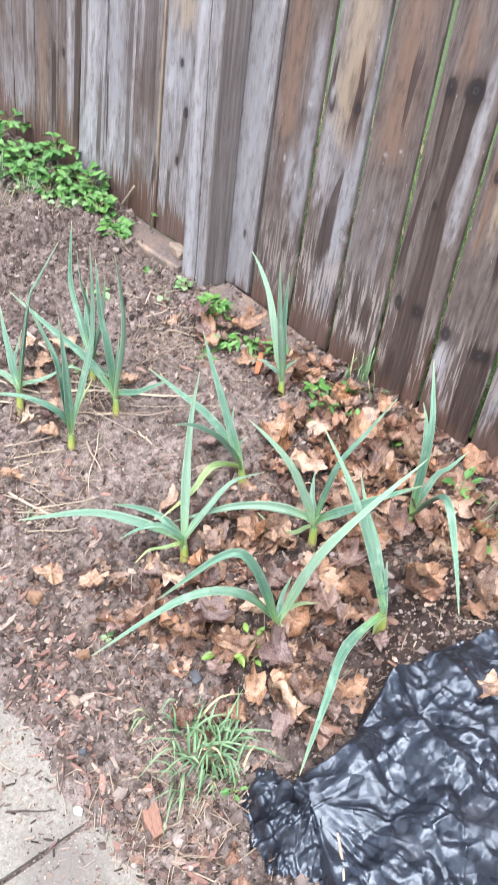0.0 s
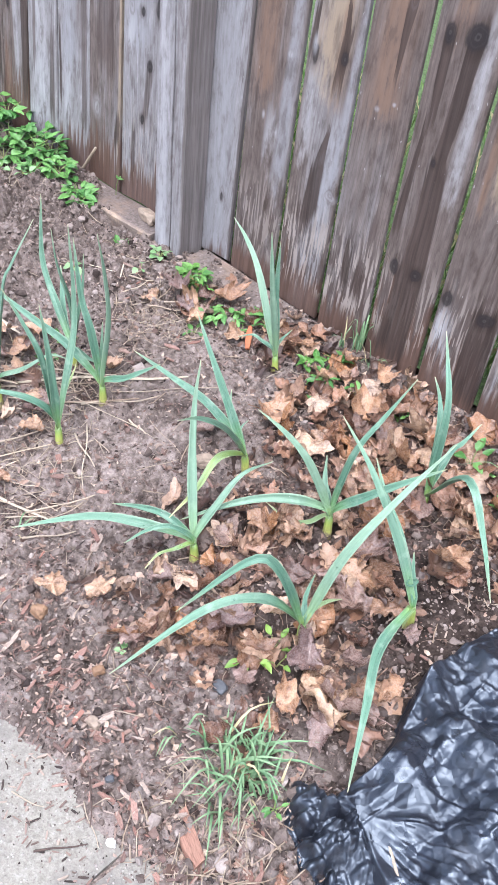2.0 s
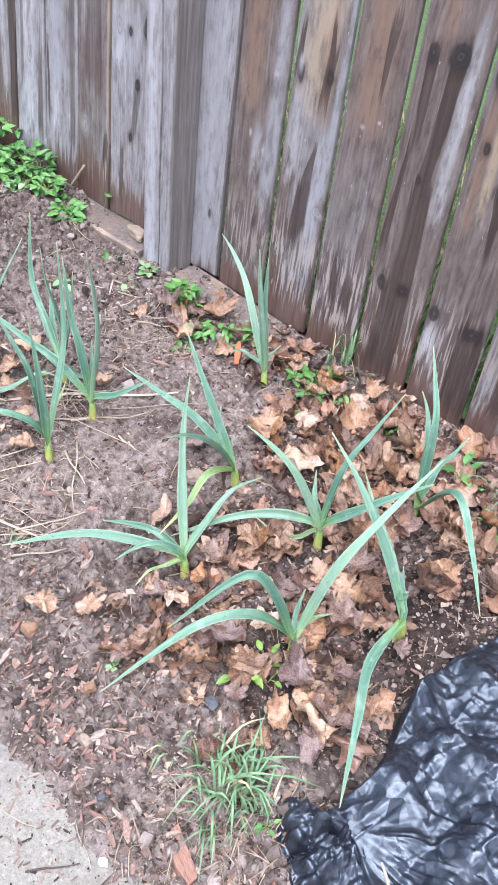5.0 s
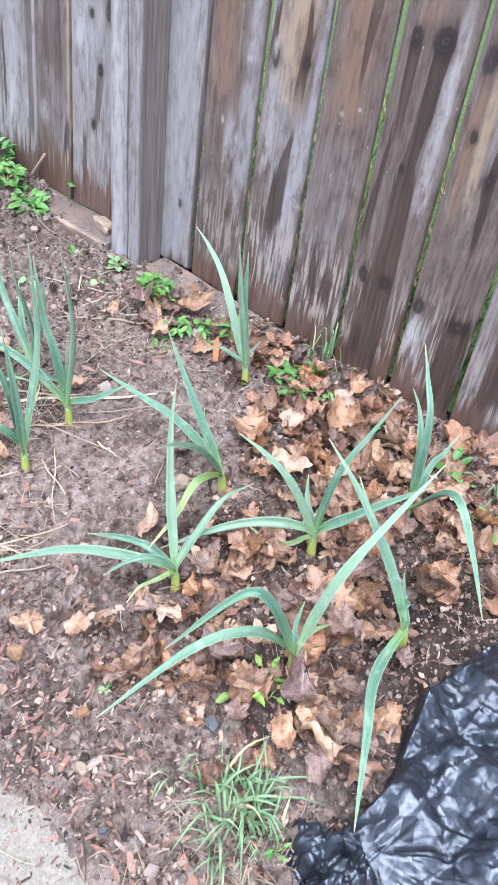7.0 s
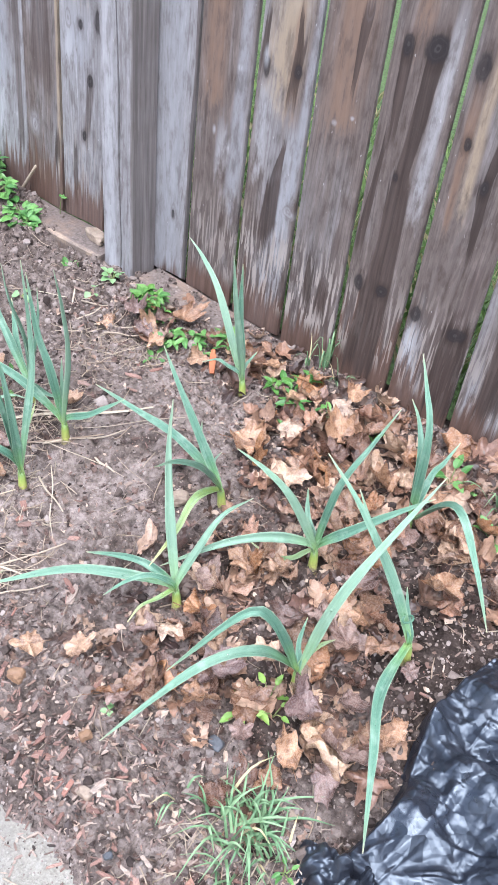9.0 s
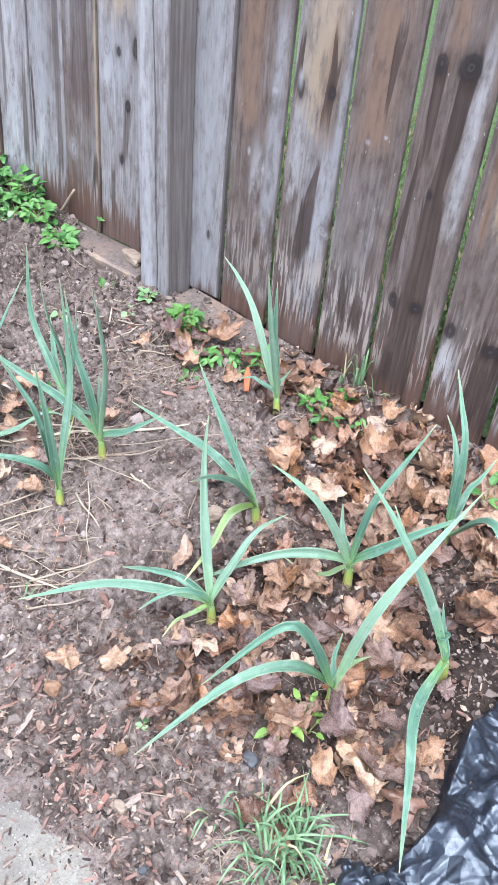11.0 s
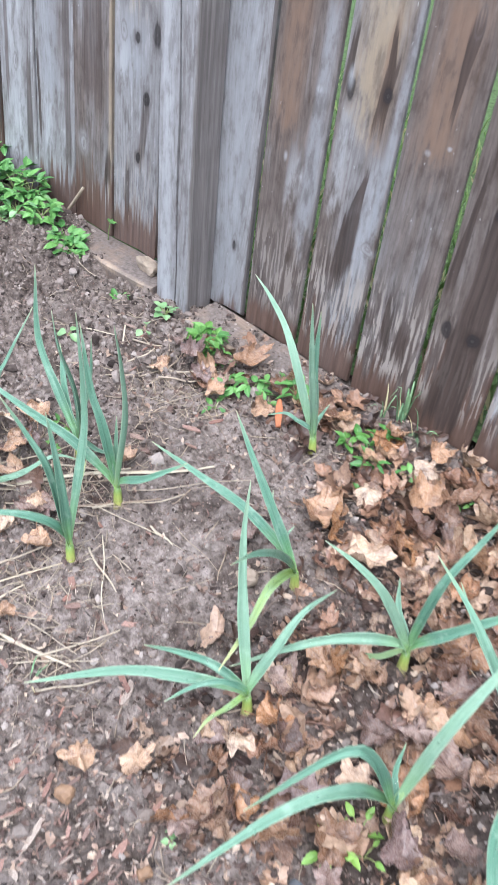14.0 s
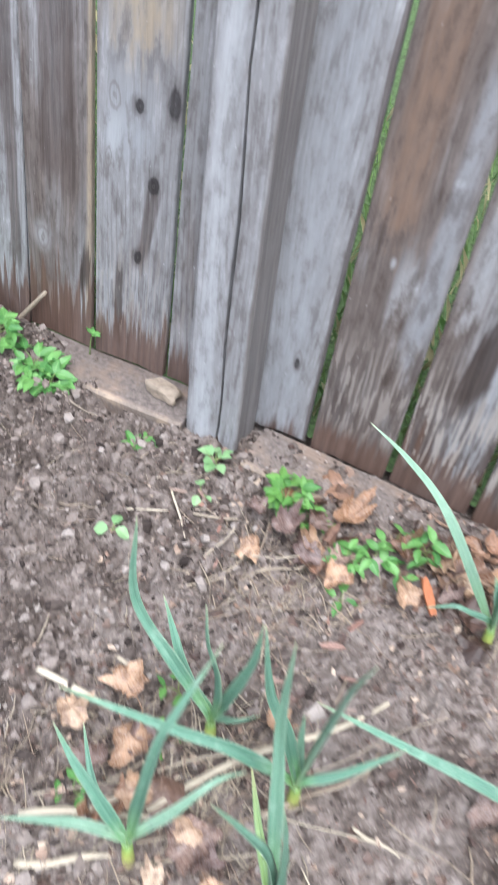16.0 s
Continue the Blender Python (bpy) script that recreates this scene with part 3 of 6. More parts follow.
class Joined:
    """Gathers many small pieces into one mesh."""

    def __init__(self):
        self.v, self.f, self.n = [], [], 0

    def add(self, verts, faces):
        self.v.append(np.asarray(verts, float))
        self.f += [tuple(i + self.n for i in f) for f in faces]
        self.n += len(verts)

    def mesh(self, name, material, soft=True):
        return mesh_of(name, np.concatenate(self.v), self.f, material, soft=soft)


def curve_through(points, count):
    """Points spread along a smooth line through the given ones."""
    P = [np.array(p, float) for p in points]
    P = [2 * P[0] - P[1]] + P + [2 * P[-1] - P[-2]]
    dense = []
    for a, b, c, d in zip(P, P[1:], P[2:], P[3:]):
        for k in range(14):
            t = k / 14
            dense.append(0.5 * (2 * b + (c - a) * t + (2 * a - 5 * b + 4 * c - d) * t * t + (3 * b - a - 3 * c + d) * t ** 3))
    dense.append(P[-2])
    dense = np.array(dense)
    s = np.concatenate(([0], np.cumsum(np.linalg.norm(np.diff(dense, axis=0), axis=1))))
    at = np.linspace(0, s[-1], count)
    return np.stack([np.interp(at, s, dense[:, k]) for k in range(3)], 1)


def tube(points, radii, sides=6):
    pts = np.asarray(points, float)
    tang = np.gradient(pts, axis=0)
    verts, faces = [], []
    for p, t, r in zip(pts, tang, radii):
        t = t / (np.linalg.norm(t) + 1e-9)
        a = np.cross(t, (0, 0, 1) if abs(t[2]) < 0.9 else (1, 0, 0))
        a /= np.linalg.norm(a)
        b = np.cross(t, a)
        verts += [p + r * (math.cos(q) * a + math.sin(q) * b) for q in np.linspace(0, 2 * math.pi, sides, endpoint=False)]
    for i in range(len(pts) - 1):
        for k in range(sides):
            j = (k + 1) % sides
            faces.append((i * sides + k, i * sides + j, (i + 1) * sides + j, (i + 1) * sides + k))
    faces.append(tuple(range(sides))[::-1])
    faces.append(tuple((len(pts) - 1) * sides + k for k in range(sides)))
    return verts, faces


def turned(verts, m):
    v = np.asarray(verts, float)
    a = np.array(m)
    return v @ a[:3, :3].T + a[:3, 3]


def unit_ico():
    bm = bmesh.new()
    bmesh.ops.create_icosphere(bm, subdivisions=1, radius=1)
    out = np.array([v.co[:] for v in bm.verts]), [tuple(v.index for v in f.verts) for f in bm.faces]
    bm.free()
    return out


ICO = unit_ico()


def rock(rng, rx, ry, rz):
    """A small lumpy stone of 20 points."""
    return ICO[0] * (rx, ry, rz) * np.array([[rng.uniform(0.55, 1.3)] for _ in ICO[0]]), ICO[1]


# ---------------------------------------------------------------- ground, slab
def axis(lo, hi, step, out):
    inner = np.arange(lo, hi + step / 2, step)
    grow = [0.05, 0.15, 0.4, 1, 3, 8, 25, 80, 250, out]
    return np.concatenate(([lo - g for g in grow[::-1]], inner, [hi + g for g in grow]))


def grid_faces(nx, ny):
    i, j = np.meshgrid(np.arange(nx - 1), np.arange(ny - 1), indexing="ij")
    a = (i * ny + j).ravel()
    return np.stack([a, a + ny, a + ny + 1, a + 1], 1).tolist()


gx, gy = axis(-3.4, 0.3, 0.004, 700), axis(0.52, 1.97, 0.004, 700)
X, Y = np.meshgrid(gx, gy, indexing="ij")
Z = ground_z(X, Y)
thing("ground", mesh_of("ground", np.stack([X, Y, Z], -1).reshape(-1, 3), grid_faces(len(gx), len(gy)), SOIL),
      "damp brown crumbly garden soil sloping from fence to slab", "soil", kind="structure")


def slab(x0, x1, y0, y1):
    """Cast slab with worn, slightly uneven edges."""
    rng = random.Random(int(x0 * 100))
    nx, ny = max(2, int((x1 - x0) / 0.03)), max(2, int((y1 - y0) / 0.05))
    nx, ny = min(nx, 120), min(ny, 60)
    verts, top = [], {}
    for i in range(nx + 1):
        for j in range(ny + 1):
            x, y = x0 + (x1 - x0) * i / nx, y0 + (y1 - y0) * j / ny
            edge = i in (0, nx) or j in (0, ny)
            z = SLAB_Z + (0.0025 * (value_noise(x * 6, y * 6, 2) - 0.5)) - (0.003 * rng.random() if edge else 0)
            if j == ny:
                y += 0.008 * (rng.random() - 0.5)
            top[i, j] = len(verts)
            verts.append((x, y, z))
    faces = [(top[i, j], top[i + 1, j], top[i + 1, j + 1], top[i, j + 1]) for i in range(nx) for j in range(ny)]
    ring = [top[i, 0] for i in range(nx + 1)] + [top[nx, j] for j in range(1, ny + 1)] + [top[i, ny] for i in range(nx - 1, -1, -1)] + [top[0, j] for j in range(ny - 1, 0, -1)]
    low = []
    for k in ring:
        low.append(len(verts))
        verts.append((verts[k][0], verts[k][1], SLAB_Z - 0.1))
    for a in range(len(ring)):
        b = (a + 1) % len(ring)
        faces.append((ring[a], low[a], low[b], ring[b]))
    return mesh_of("slab", verts, faces, CONCRETE, soft=False)


paving = tagged(new("pavement"), "worn pale concrete slabs with soil spilled along the edge", "pavement", kind="structure")
for x0, x1 in ((-4.2, -2.2), (-2.19, -0.649), (-0.638, 0.9), (0.912, 2.4)):
    part("slab", slab(x0, x1, -1.6, SLAB_Y), paving)


# ---------------------------------------------------------------- fence
def board_mesh(name, width, top_width, height, seed, material, thick=0.016, foot=0.012):
    """A plank with eased edges, a little warped and ragged at its foot; its foot's middle is the origin and its face looks to -y."""
    rng = random.Random(seed)
    w, t, e = width / 2, thick, 0.0025
    outline = [(-w + e, 0), (-w * 0.33, 0), (w * 0.33, 0), (w - e, 0), (w, e), (w, t - e), (w - e, t), (-w + e, t), (-w, t - e), (-w, e)]
    levels = [0, 0.004, 0.05, 0.15, 0.3, 0.45, 0.6, 0.8, 1.0, 1.2, 1.5, height - 0.004, height]
    cup, phase = rng.uniform(-0.002, 0.002), rng.uniform(0, 6)
    verts, faces, n = [], [], len(outline)
    for k, z in enumerate(levels):
        bow, side = 0.0022 * math.sin(z * 2.1 + phase), 0.0014 * math.sin(z * 3.3 + phase * 2)
        taper = 1 + (top_width / width - 1) * z / height
        for x, y in outline:
            zz = z + (foot * (rng.random() - 0.5) if k < 2 else 0)
            c = cup * (1 - (x / w) ** 2) if y < t / 2 else 0
            verts.append((x * taper * (0.996 if k in (0, len(levels) - 1) else 1) + side, y + bow + c, zz))
    for k in range(len(levels) - 1):
        for i in range(n):
            j = (i + 1) % n
            faces.append((k * n + i, k * n + j, (k + 1) * n + j, (k + 1) * n + i))
    faces.append(tuple(range(n))[::-1])
    faces.append(tuple((len(levels) - 1) * n + i for i in range(n)))
    return mesh_of(name, verts, faces, material, soft=False)


# joints between boards, from the far end to the near one: place at the ground, lean a metre; then each board's gap, tone, wet foot, torn streaks and marks
JOINTS = [(-3.67, 0.05), (-3.48, 0.06), (-3.30, 0.07), (-3.115, 0.08), (-2.955, 0.09), (-2.765, 0.065), (-2.572, 0.05), (-2.393, 0.035), (-2.197, 0.03), (-2.0, 0.02),
          (-1.828, 0.02), (-1.639, 0.022), (-1.449, 0.012), (-1.267, 0.005), (-1.076, 0.01), (-0.884, 0.008), (-0.692, 0.005), (-0.50, 0), (-0.31, 0), (-0.12, 0)]
BOARDS = []


def plank(gap, brown, wet, rag, marks):
    BOARDS.append((gap, brown, wet, rag, marks))


plank(0.006, 0.6, 0.14, 0.2, ())
plank(0.006, 0.5, 0.12, 0.2, (("soft", 0.02, 0.3, 0.02, 0.02, 0.7, 0.02),))
plank(0.006, 0.85, 0.10, 0.2, (("rust", -0.03, 0.1, 0.04, -0.03, 0.6, 0.04), ("dark", 0.06, 0.2, 0.02, 0.06, 0.5, 0.02)))
plank(0.008, 0.80, 0.16, 0.1, (("pale", 0.02, 0.16, 0.020, -0.020, 0.80, 0.018), ("dark", 0.060, 0.18, 0.018, 0.055, 0.8, 0.020), ("rust", -0.05, 0.12, 0.03, -0.06, 0.35, 0.02), ("knot", -0.040, 0.49, 0.010, 0.018)))
plank(0.008, 0.02, 0.03, 0.0, (("pale", -0.01, 0.12, 0.070, -0.01, 0.75, 0.060), ("soft", -0.05, 0.30, 0.008, -0.05, 0.8, 0.010), ("ring", -0.010, 0.437, 0.016, 0.040), ("ring", -0.024, 0.130, 0.020, 0.036), ("soft", 0.055, 0.16, 0.02, 0.06, 0.5, 0.010), ("ring", 0.008, 0.18, 0.014, 0.026)))
plank(0.006, 0.15, 0.08, 0.0, (("pale", -0.035, 0.18, 0.030, -0.03, 0.42, 0.030), ("soft", 0.062, 0.18, 0.016, 0.058, 0.75, 0.018), ("blue", -0.02, 0.36, 0.06, -0.02, 0.9, 0.06), ("pale", 0.060, 0.06, 0.010, 0.0, 0.17, 0.020), ("dark", -0.075, 0.22, 0.006, -0.078, 0.5, 0.006)))
plank(0.010, 0.50, 0.12, 0.0, (("soft", 0.0, 0.42, 0.05, 0.0, 0.95, 0.05), ("tan", 0.078, 0.1, 0.010, 0.080, 1.1, 0.008), ("pale", -0.042, 0.285, 0.036, 0.055), ("ring", -0.042, 0.282, 0.022, 0.040), ("ring", 0.003, 0.235, 0.044, 0.085), ("rust", 0.0, 0.02, 0.085, 0.0, 0.17, 0.08), ("dark", 0.066, 0.19, 0.014, 0.072, 0.29, 0.012), ("pale", 0.055, 0.03, 0.006, 0.062, 0.2, 0.006)))
plank(0.010, 0.10, 0.09, 0.35, (("blue", -0.02, 0.52, 0.080, -0.02, 0.70, 0.085), ("pale", -0.05, 0.50, 0.02, -0.05, 0.66, 0.03), ("soft", 0.020, 0.30, 0.016, 0.045, 0.48, 0.022), ("soft", -0.03, 0.10, 0.012, -0.03, 0.3, 0.010), ("tan", 0.0, 0.74, 0.09, 0.0, 1.2, 0.09),
      ("knot", 0.076, 0.664, 0.014, 0.034), ("knot", 0.004, 0.652, 0.009, 0.016), ("ring", -0.050, 0.648, 0.018, 0.036), ("knot", 0.044, 0.496, 0.017, 0.024), ("knot", 0.014, 0.318, 0.011, 0.018), ("ring", -0.06, 0.52, 0.010, 0.030)))
plank(0.008, 0.15, 0.06, 0.2, (("soft", 0.0, 0.5, 0.03, 0.0, 1.0, 0.03),))
plank(0.0150, 0.06, 0.015, 0.0, (("blue", 0.0, 0.0, 0.07, 0.0, 1.0, 0.07), ("soft", 0.079, 0.0, 0.006, 0.079, 1.0, 0.006), ("ring", 0.028, 0.212, 0.013, 0.036), ("knot", 0.028, 0.204, 0.006, 0.016)))
plank(0.0150, 0.74, 0.055, 0.50, (("rust", -0.035, 0.54, 0.050, -0.030, 1.0, 0.055), ("pale", 0.015, 0.40, 0.030, 0.010, 0.54, 0.026), ("blue", 0.06, 0.3, 0.03, 0.06, 0.9, 0.03), ("pale", 0.038, 0.460, 0.006, 0.022, 0.505, 0.006), ("pale", 0.036, 0.475, 0.007, 0.022), ("pale", -0.020, 0.50, 0.008, 0.020), ("pale", 0.05, 0.69, 0.012, 0.012),
      ("soft", -0.05, 0.03, 0.03, -0.05, 0.16, 0.02)))
plank(0.0140, 0.60, 0.10, 0.80, (("tan", -0.005, 0.64, 0.075, 0.0, 1.1, 0.075), ("pale", -0.055, 0.44, 0.034, -0.055, 0.68, 0.018), ("blue", 0.072, 0.40, 0.022, 0.080, 0.95, 0.014), ("blue", 0.045, 0.30, 0.030, 0.058, 0.60, 0.028), ("dark", 0.028, 0.64, 0.017, 0.038, 0.76, 0.016), ("dark", 0.038, 0.74, 0.013, 0.029, 0.85, 0.004), ("rust", 0.030, 0.63, 0.026, 0.028, 0.90, 0.010),
      ("dark", 0.000, 0.27, 0.030, 0.012, 0.44, 0.022), ("dark", 0.014, 0.43, 0.016, 0.026, 0.53, 0.007), ("dark", -0.068, 0.70, 0.012, -0.066, 0.84, 0.006), ("knot", -0.055, 0.700, 0.011, 0.030), ("knot", 0.040, 0.716, 0.015, 0.018), ("pale", 0.068, 0.370, 0.030, 0.020), ("pale", 0.070, 0.366, 0.024, 0.016), ("pale", -0.060, 0.723, 0.014, 0.040), ("ring", 0.068, 0.372, 0.026, 0.022)))
plank(0.0165, 0.80, 0.07, 0.85, (("rust", -0.010, 0.60, 0.065, 0.0, 1.1, 0.07), ("dark", 0.018, 0.72, 0.006, 0.026, 0.90, 0.014), ("ring", 0.028, 0.900, 0.014, 0.040), ("soft", 0.048, 0.28, 0.012, 0.046, 0.36, 0.012), ("dark", -0.020, 0.14, 0.016, -0.018, 0.27, 0.012), ("dark", 0.028, 0.12, 0.020, 0.028, 0.22, 0.014),
      ("pale", -0.02, 0.63, 0.012, 0.010), ("pale", 0.03, 0.66, 0.008, 0.008)))
plank(0.0165, 0.88, 0.13, 0.6, (("rust", -0.025, 0.86, 0.03, -0.025, 1.05, 0.04), ("pale", 0.055, 0.5, 0.028, 0.060, 0.95, 0.020), ("dark", 0.000, 0.545, 0.020, 0.022, 0.85, 0.022), ("dark", 0.006, 0.30, 0.040, 0.000, 0.56, 0.030), ("dark", -0.046, 0.64, 0.010, -0.050, 0.84, 0.016),
      ("dark", -0.010, 0.0, 0.055, 0.006, 0.32, 0.040), ("dark", -0.075, 0.36, 0.012, -0.060, 0.62, 0.006), ("knot", 0.018, 0.852, 0.032, 0.034), ("knot", -0.050, 0.842, 0.016, 0.027), ("knot", -0.054, 0.270, 0.017, 0.026), ("knot", 0.017, 0.272, 0.020, 0.022), ("knot", -0.014, 0.56, 0.008, 0.012)))
plank(0.0165, 0.88, 0.11, 0.7, (("pale", -0.030, 0.00, 0.045, -0.058, 0.245, 0.030), ("pale", -0.055, 0.06, 0.022, -0.060, 0.245, 0.024), ("tan", -0.025, 0.55, 0.02, -0.03, 0.90, 0.018), ("rust", -0.048, 0.48, 0.012, -0.060, 0.82, 0.020), ("dark", 0.026, 0.44, 0.006, 0.014, 0.62, 0.016), ("dark", 0.014, 0.60, 0.010, 0.045, 0.86, 0.018), ("dark", 0.055, 0.02, 0.042, 0.050, 0.28, 0.036), ("soft", 0.050, 0.26, 0.03, 0.060, 0.44, 0.012), ("pale", -0.065, 0.10, 0.026, -0.065, 0.25, 0.018),
      ("knot", -0.065, 0.848, 0.019, 0.036), ("knot", -0.052, 0.696, 0.010, 0.018), ("knot", 0.043, 0.856, 0.030, 0.028), ("knot", 0.013, 0.619, 0.012, 0.020), ("knot", -0.065, 0.260, 0.019, 0.025), ("knot", 0.051, 0.258, 0.030, 0.022)))
plank(0.014, 0.58, 0.07, 0.5, (("blue", 0.04, 0.2, 0.06, 0.04, 0.7, 0.05), ("dark", -0.042, 0.43, 0.008, -0.055, 0.55, 0.016), ("dark", -0.008, 0.06, 0.032, -0.012, 0.33, 0.030), ("pale", 0.02, 0.06, 0.03, 0.03, 0.19, 0.04), ("pale", -0.06, 0.06, 0.02, -0.06, 0.2, 0.02), ("knot", -0.020, 0.300, 0.016, 0.020)))
plank(0.012, 0.5, 0.12, 0.5, (("soft", 0.0, 0.3, 0.02, 0.0, 0.7, 0.02),))
plank(0.012, 0.4, 0.12, 0.5, ())
plank(0.012, 0.6, 0.12, 0.5, ())
fence = tagged(new("fence"), "weathered grey-brown wooden board fence, dark and wet at its foot", "fence", kind="structure")
BOARD_H = 1.85
for k, ((a, lean_a), (b, lean_b), (gap, brown, wet, rag, marks)) in enumerate(zip(JOINTS, JOINTS[1:], BOARDS)):
    before = BOARDS[k - 1][0] if k else gap
    spare = gap / 2 + before / 2
    z = 0.028 if a < -2.1 else float(np.interp(a, (-2.0, -1.25), (0.008, -0.03)))
    lean = (lean_a + lean_b) / 2
    moved = [(mk[0], mk[1], mk[2] - z, *mk[3:]) if len(mk) == 5 else (mk[0], mk[1], mk[2] - z, mk[3], mk[4], mk[5] - z, mk[6]) for mk in marks]
    mat = board_material("board_wood", 1.7 + 2.31 * k, brown, wet, rag, moved)
    me = board_mesh("board", b - a - spare, b - a + (lean_b - lean_a) * BOARD_H - spare, BOARD_H, 50 + k, mat)
    part("board", me, fence, m=pose((a + b) / 2 + lean * z + (before - gap) / 4, FENCE_Y + (0.0015 if k % 2 else -0.001), z, 0, math.degrees(math.atan(lean)), 0))

PLAIN = [board_material("board_wood", 60.3, 0.5, 0.12), board_material("board_wood", 67.9, 0.3, 0.10)]
for k in range(14):
    x = -3.765 - 0.19 * k if k < 7 else -0.025 + 0.19 * (k - 7)
    part("board", board_mesh("board", 0.178, 0.178, BOARD_H, 90 + k, PLAIN[k % 2]), fence, m=pose(x, FENCE_Y, 0.028 if k < 7 else -0.03, 0, 2.9 if k < 7 else 0))

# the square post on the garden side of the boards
# the mark at x 0.067 puts the right side's shade into the wood colour
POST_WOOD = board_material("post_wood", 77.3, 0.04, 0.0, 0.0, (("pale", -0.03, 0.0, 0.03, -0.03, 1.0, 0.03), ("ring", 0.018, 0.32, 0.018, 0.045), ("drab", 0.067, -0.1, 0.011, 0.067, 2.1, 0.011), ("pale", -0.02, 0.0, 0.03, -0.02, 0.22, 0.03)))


def post_mesh():
    w, d, h, e = 0.064, 0.049, 1.9, 0.006
    check = 0.012
    outline = [(-w + e, -d), (check - 0.0035, -d), (check, -d + 0.030), (check + 0.0035, -d), (w - e, -d), (w, -d + e), (w, d), (-w, d), (-w, -d + e)]
    verts, faces, n = [], [], len(outline)
    levels = np.concatenate((np.linspace(0, 0.3, 5), np.linspace(0.45, 1.6, 10), [h]))
    for z in levels:
        sway = 0.004 * math.sin(z * 5.2 + 0.4) + 0.003 * math.sin(z * 13)
        for k, (x, y) in enumerate(outline):
            verts.append((x + (sway if k in (1, 2, 3) else 0) + 0.001 * math.sin(z * 9 + k), y, z + (0.006 * math.sin(k * 2.3) if z == 0 else 0)))
    for k in range(len(levels) - 1):
        for i in range(n):
            j = (i + 1) % n
            faces.append((k * n + i, k * n + j, (k + 1) * n + j, (k + 1) * n + i))
    faces.append(tuple((len(levels) - 1) * n + i for i in range(n)))
    faces.append(tuple(range(n))[::-1])
    return mesh_of("post", verts, faces, POST_WOOD, soft=False)


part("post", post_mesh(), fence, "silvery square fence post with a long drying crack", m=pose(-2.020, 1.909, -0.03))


# ---------------------------------------------------------------- timber edging along the fence's foot
def sill_material():
    m = Nodes("muddy_timber")
    p = m.coords()
    grain = m.noise(m.mapped(p, (4, 90, 90)), 1.0, 5, 0.6)
    mud = m.noise(p, 14, 5, 0.65)
    fine = m.noise(p, 120, 4, 0.65)
    col = m.ramp(grain, [(0.3, (0.14, 0.10, 0.078)), (0.7, (0.31, 0.23, 0.18))])
    col = m.mix(m.range(mud, 0.32, 0.54, 0, 0.92), col, m.ramp(fine, [(0.3, (0.080, 0.064, 0.058)), (0.7, (0.23, 0.19, 0.172))]))
    edge = m.add("SeparateXYZ")
    m.link(p, edge.inputs[0])
    bare = m.math("MULTIPLY", m.range(edge.outputs["Y"], 0.006, 0.016, 1, 0), m.range(edge.outputs["Z"], 0.095, 0.108))
    col = m.mix(m.math("MULTIPLY", bare, m.range(mud, 0.36, 0.52, 0.85, 0.25)), col, (0.42, 0.32, 0.235))
    m.bump(m.math("ADD", grain, fine), 0.5, 0.003)
    return m.finish(col, 0.6, 0.4)


SILL = sill_material()


def sill_mesh(length, depth, height):
    """Rough timber with eased top edges, worn at its ends."""
    nx = max(4, int(length / 0.05))
    outline = [(0, 0), (0, height - 0.006), (0.006, height), (depth / 2, height + 0.001), (depth, height), (depth, 0)]
    verts, faces, n = [], [], len(outline)
    for i in range(nx + 1):
        x = length * i / nx
        for k, (y, z) in enumerate(outline):
            lump = 0.004 * (value_noise(x * 14, k * 3.1, 8) - 0.5)
            end = 0.004 * hash2(k, i, 4) if i in (0, nx) else 0
            verts.append((x + end, y + lump, z + lump))
    for i in range(nx):
        for k in range(n):
            j = (k + 1) % n
            faces.append((i * n + k, (i + 1) * n + k, (i + 1) * n + j, i * n + j))
    faces.append(tuple(range(n)))
    faces.append(tuple(nx * n + k for k in range(n))[::-1])
    return mesh_of("sill_board", verts, faces, SILL, soft=False)


for x0, x1, turn in ((-3.5, -2.088, 0.3), (-1.935, -1.25, -0.8)):
    thing("sill_board", sill_mesh(x1 - x0, 0.124, 0.12), "muddy brown edging timber lying along the fence foot", "edging board", "edging boards",
          m=pose(x0, 1.832, -0.112 if x0 > -2 else -0.096, 3 if x0 > -2 else 0, 2.4 if x0 > -2 else 0, turn))


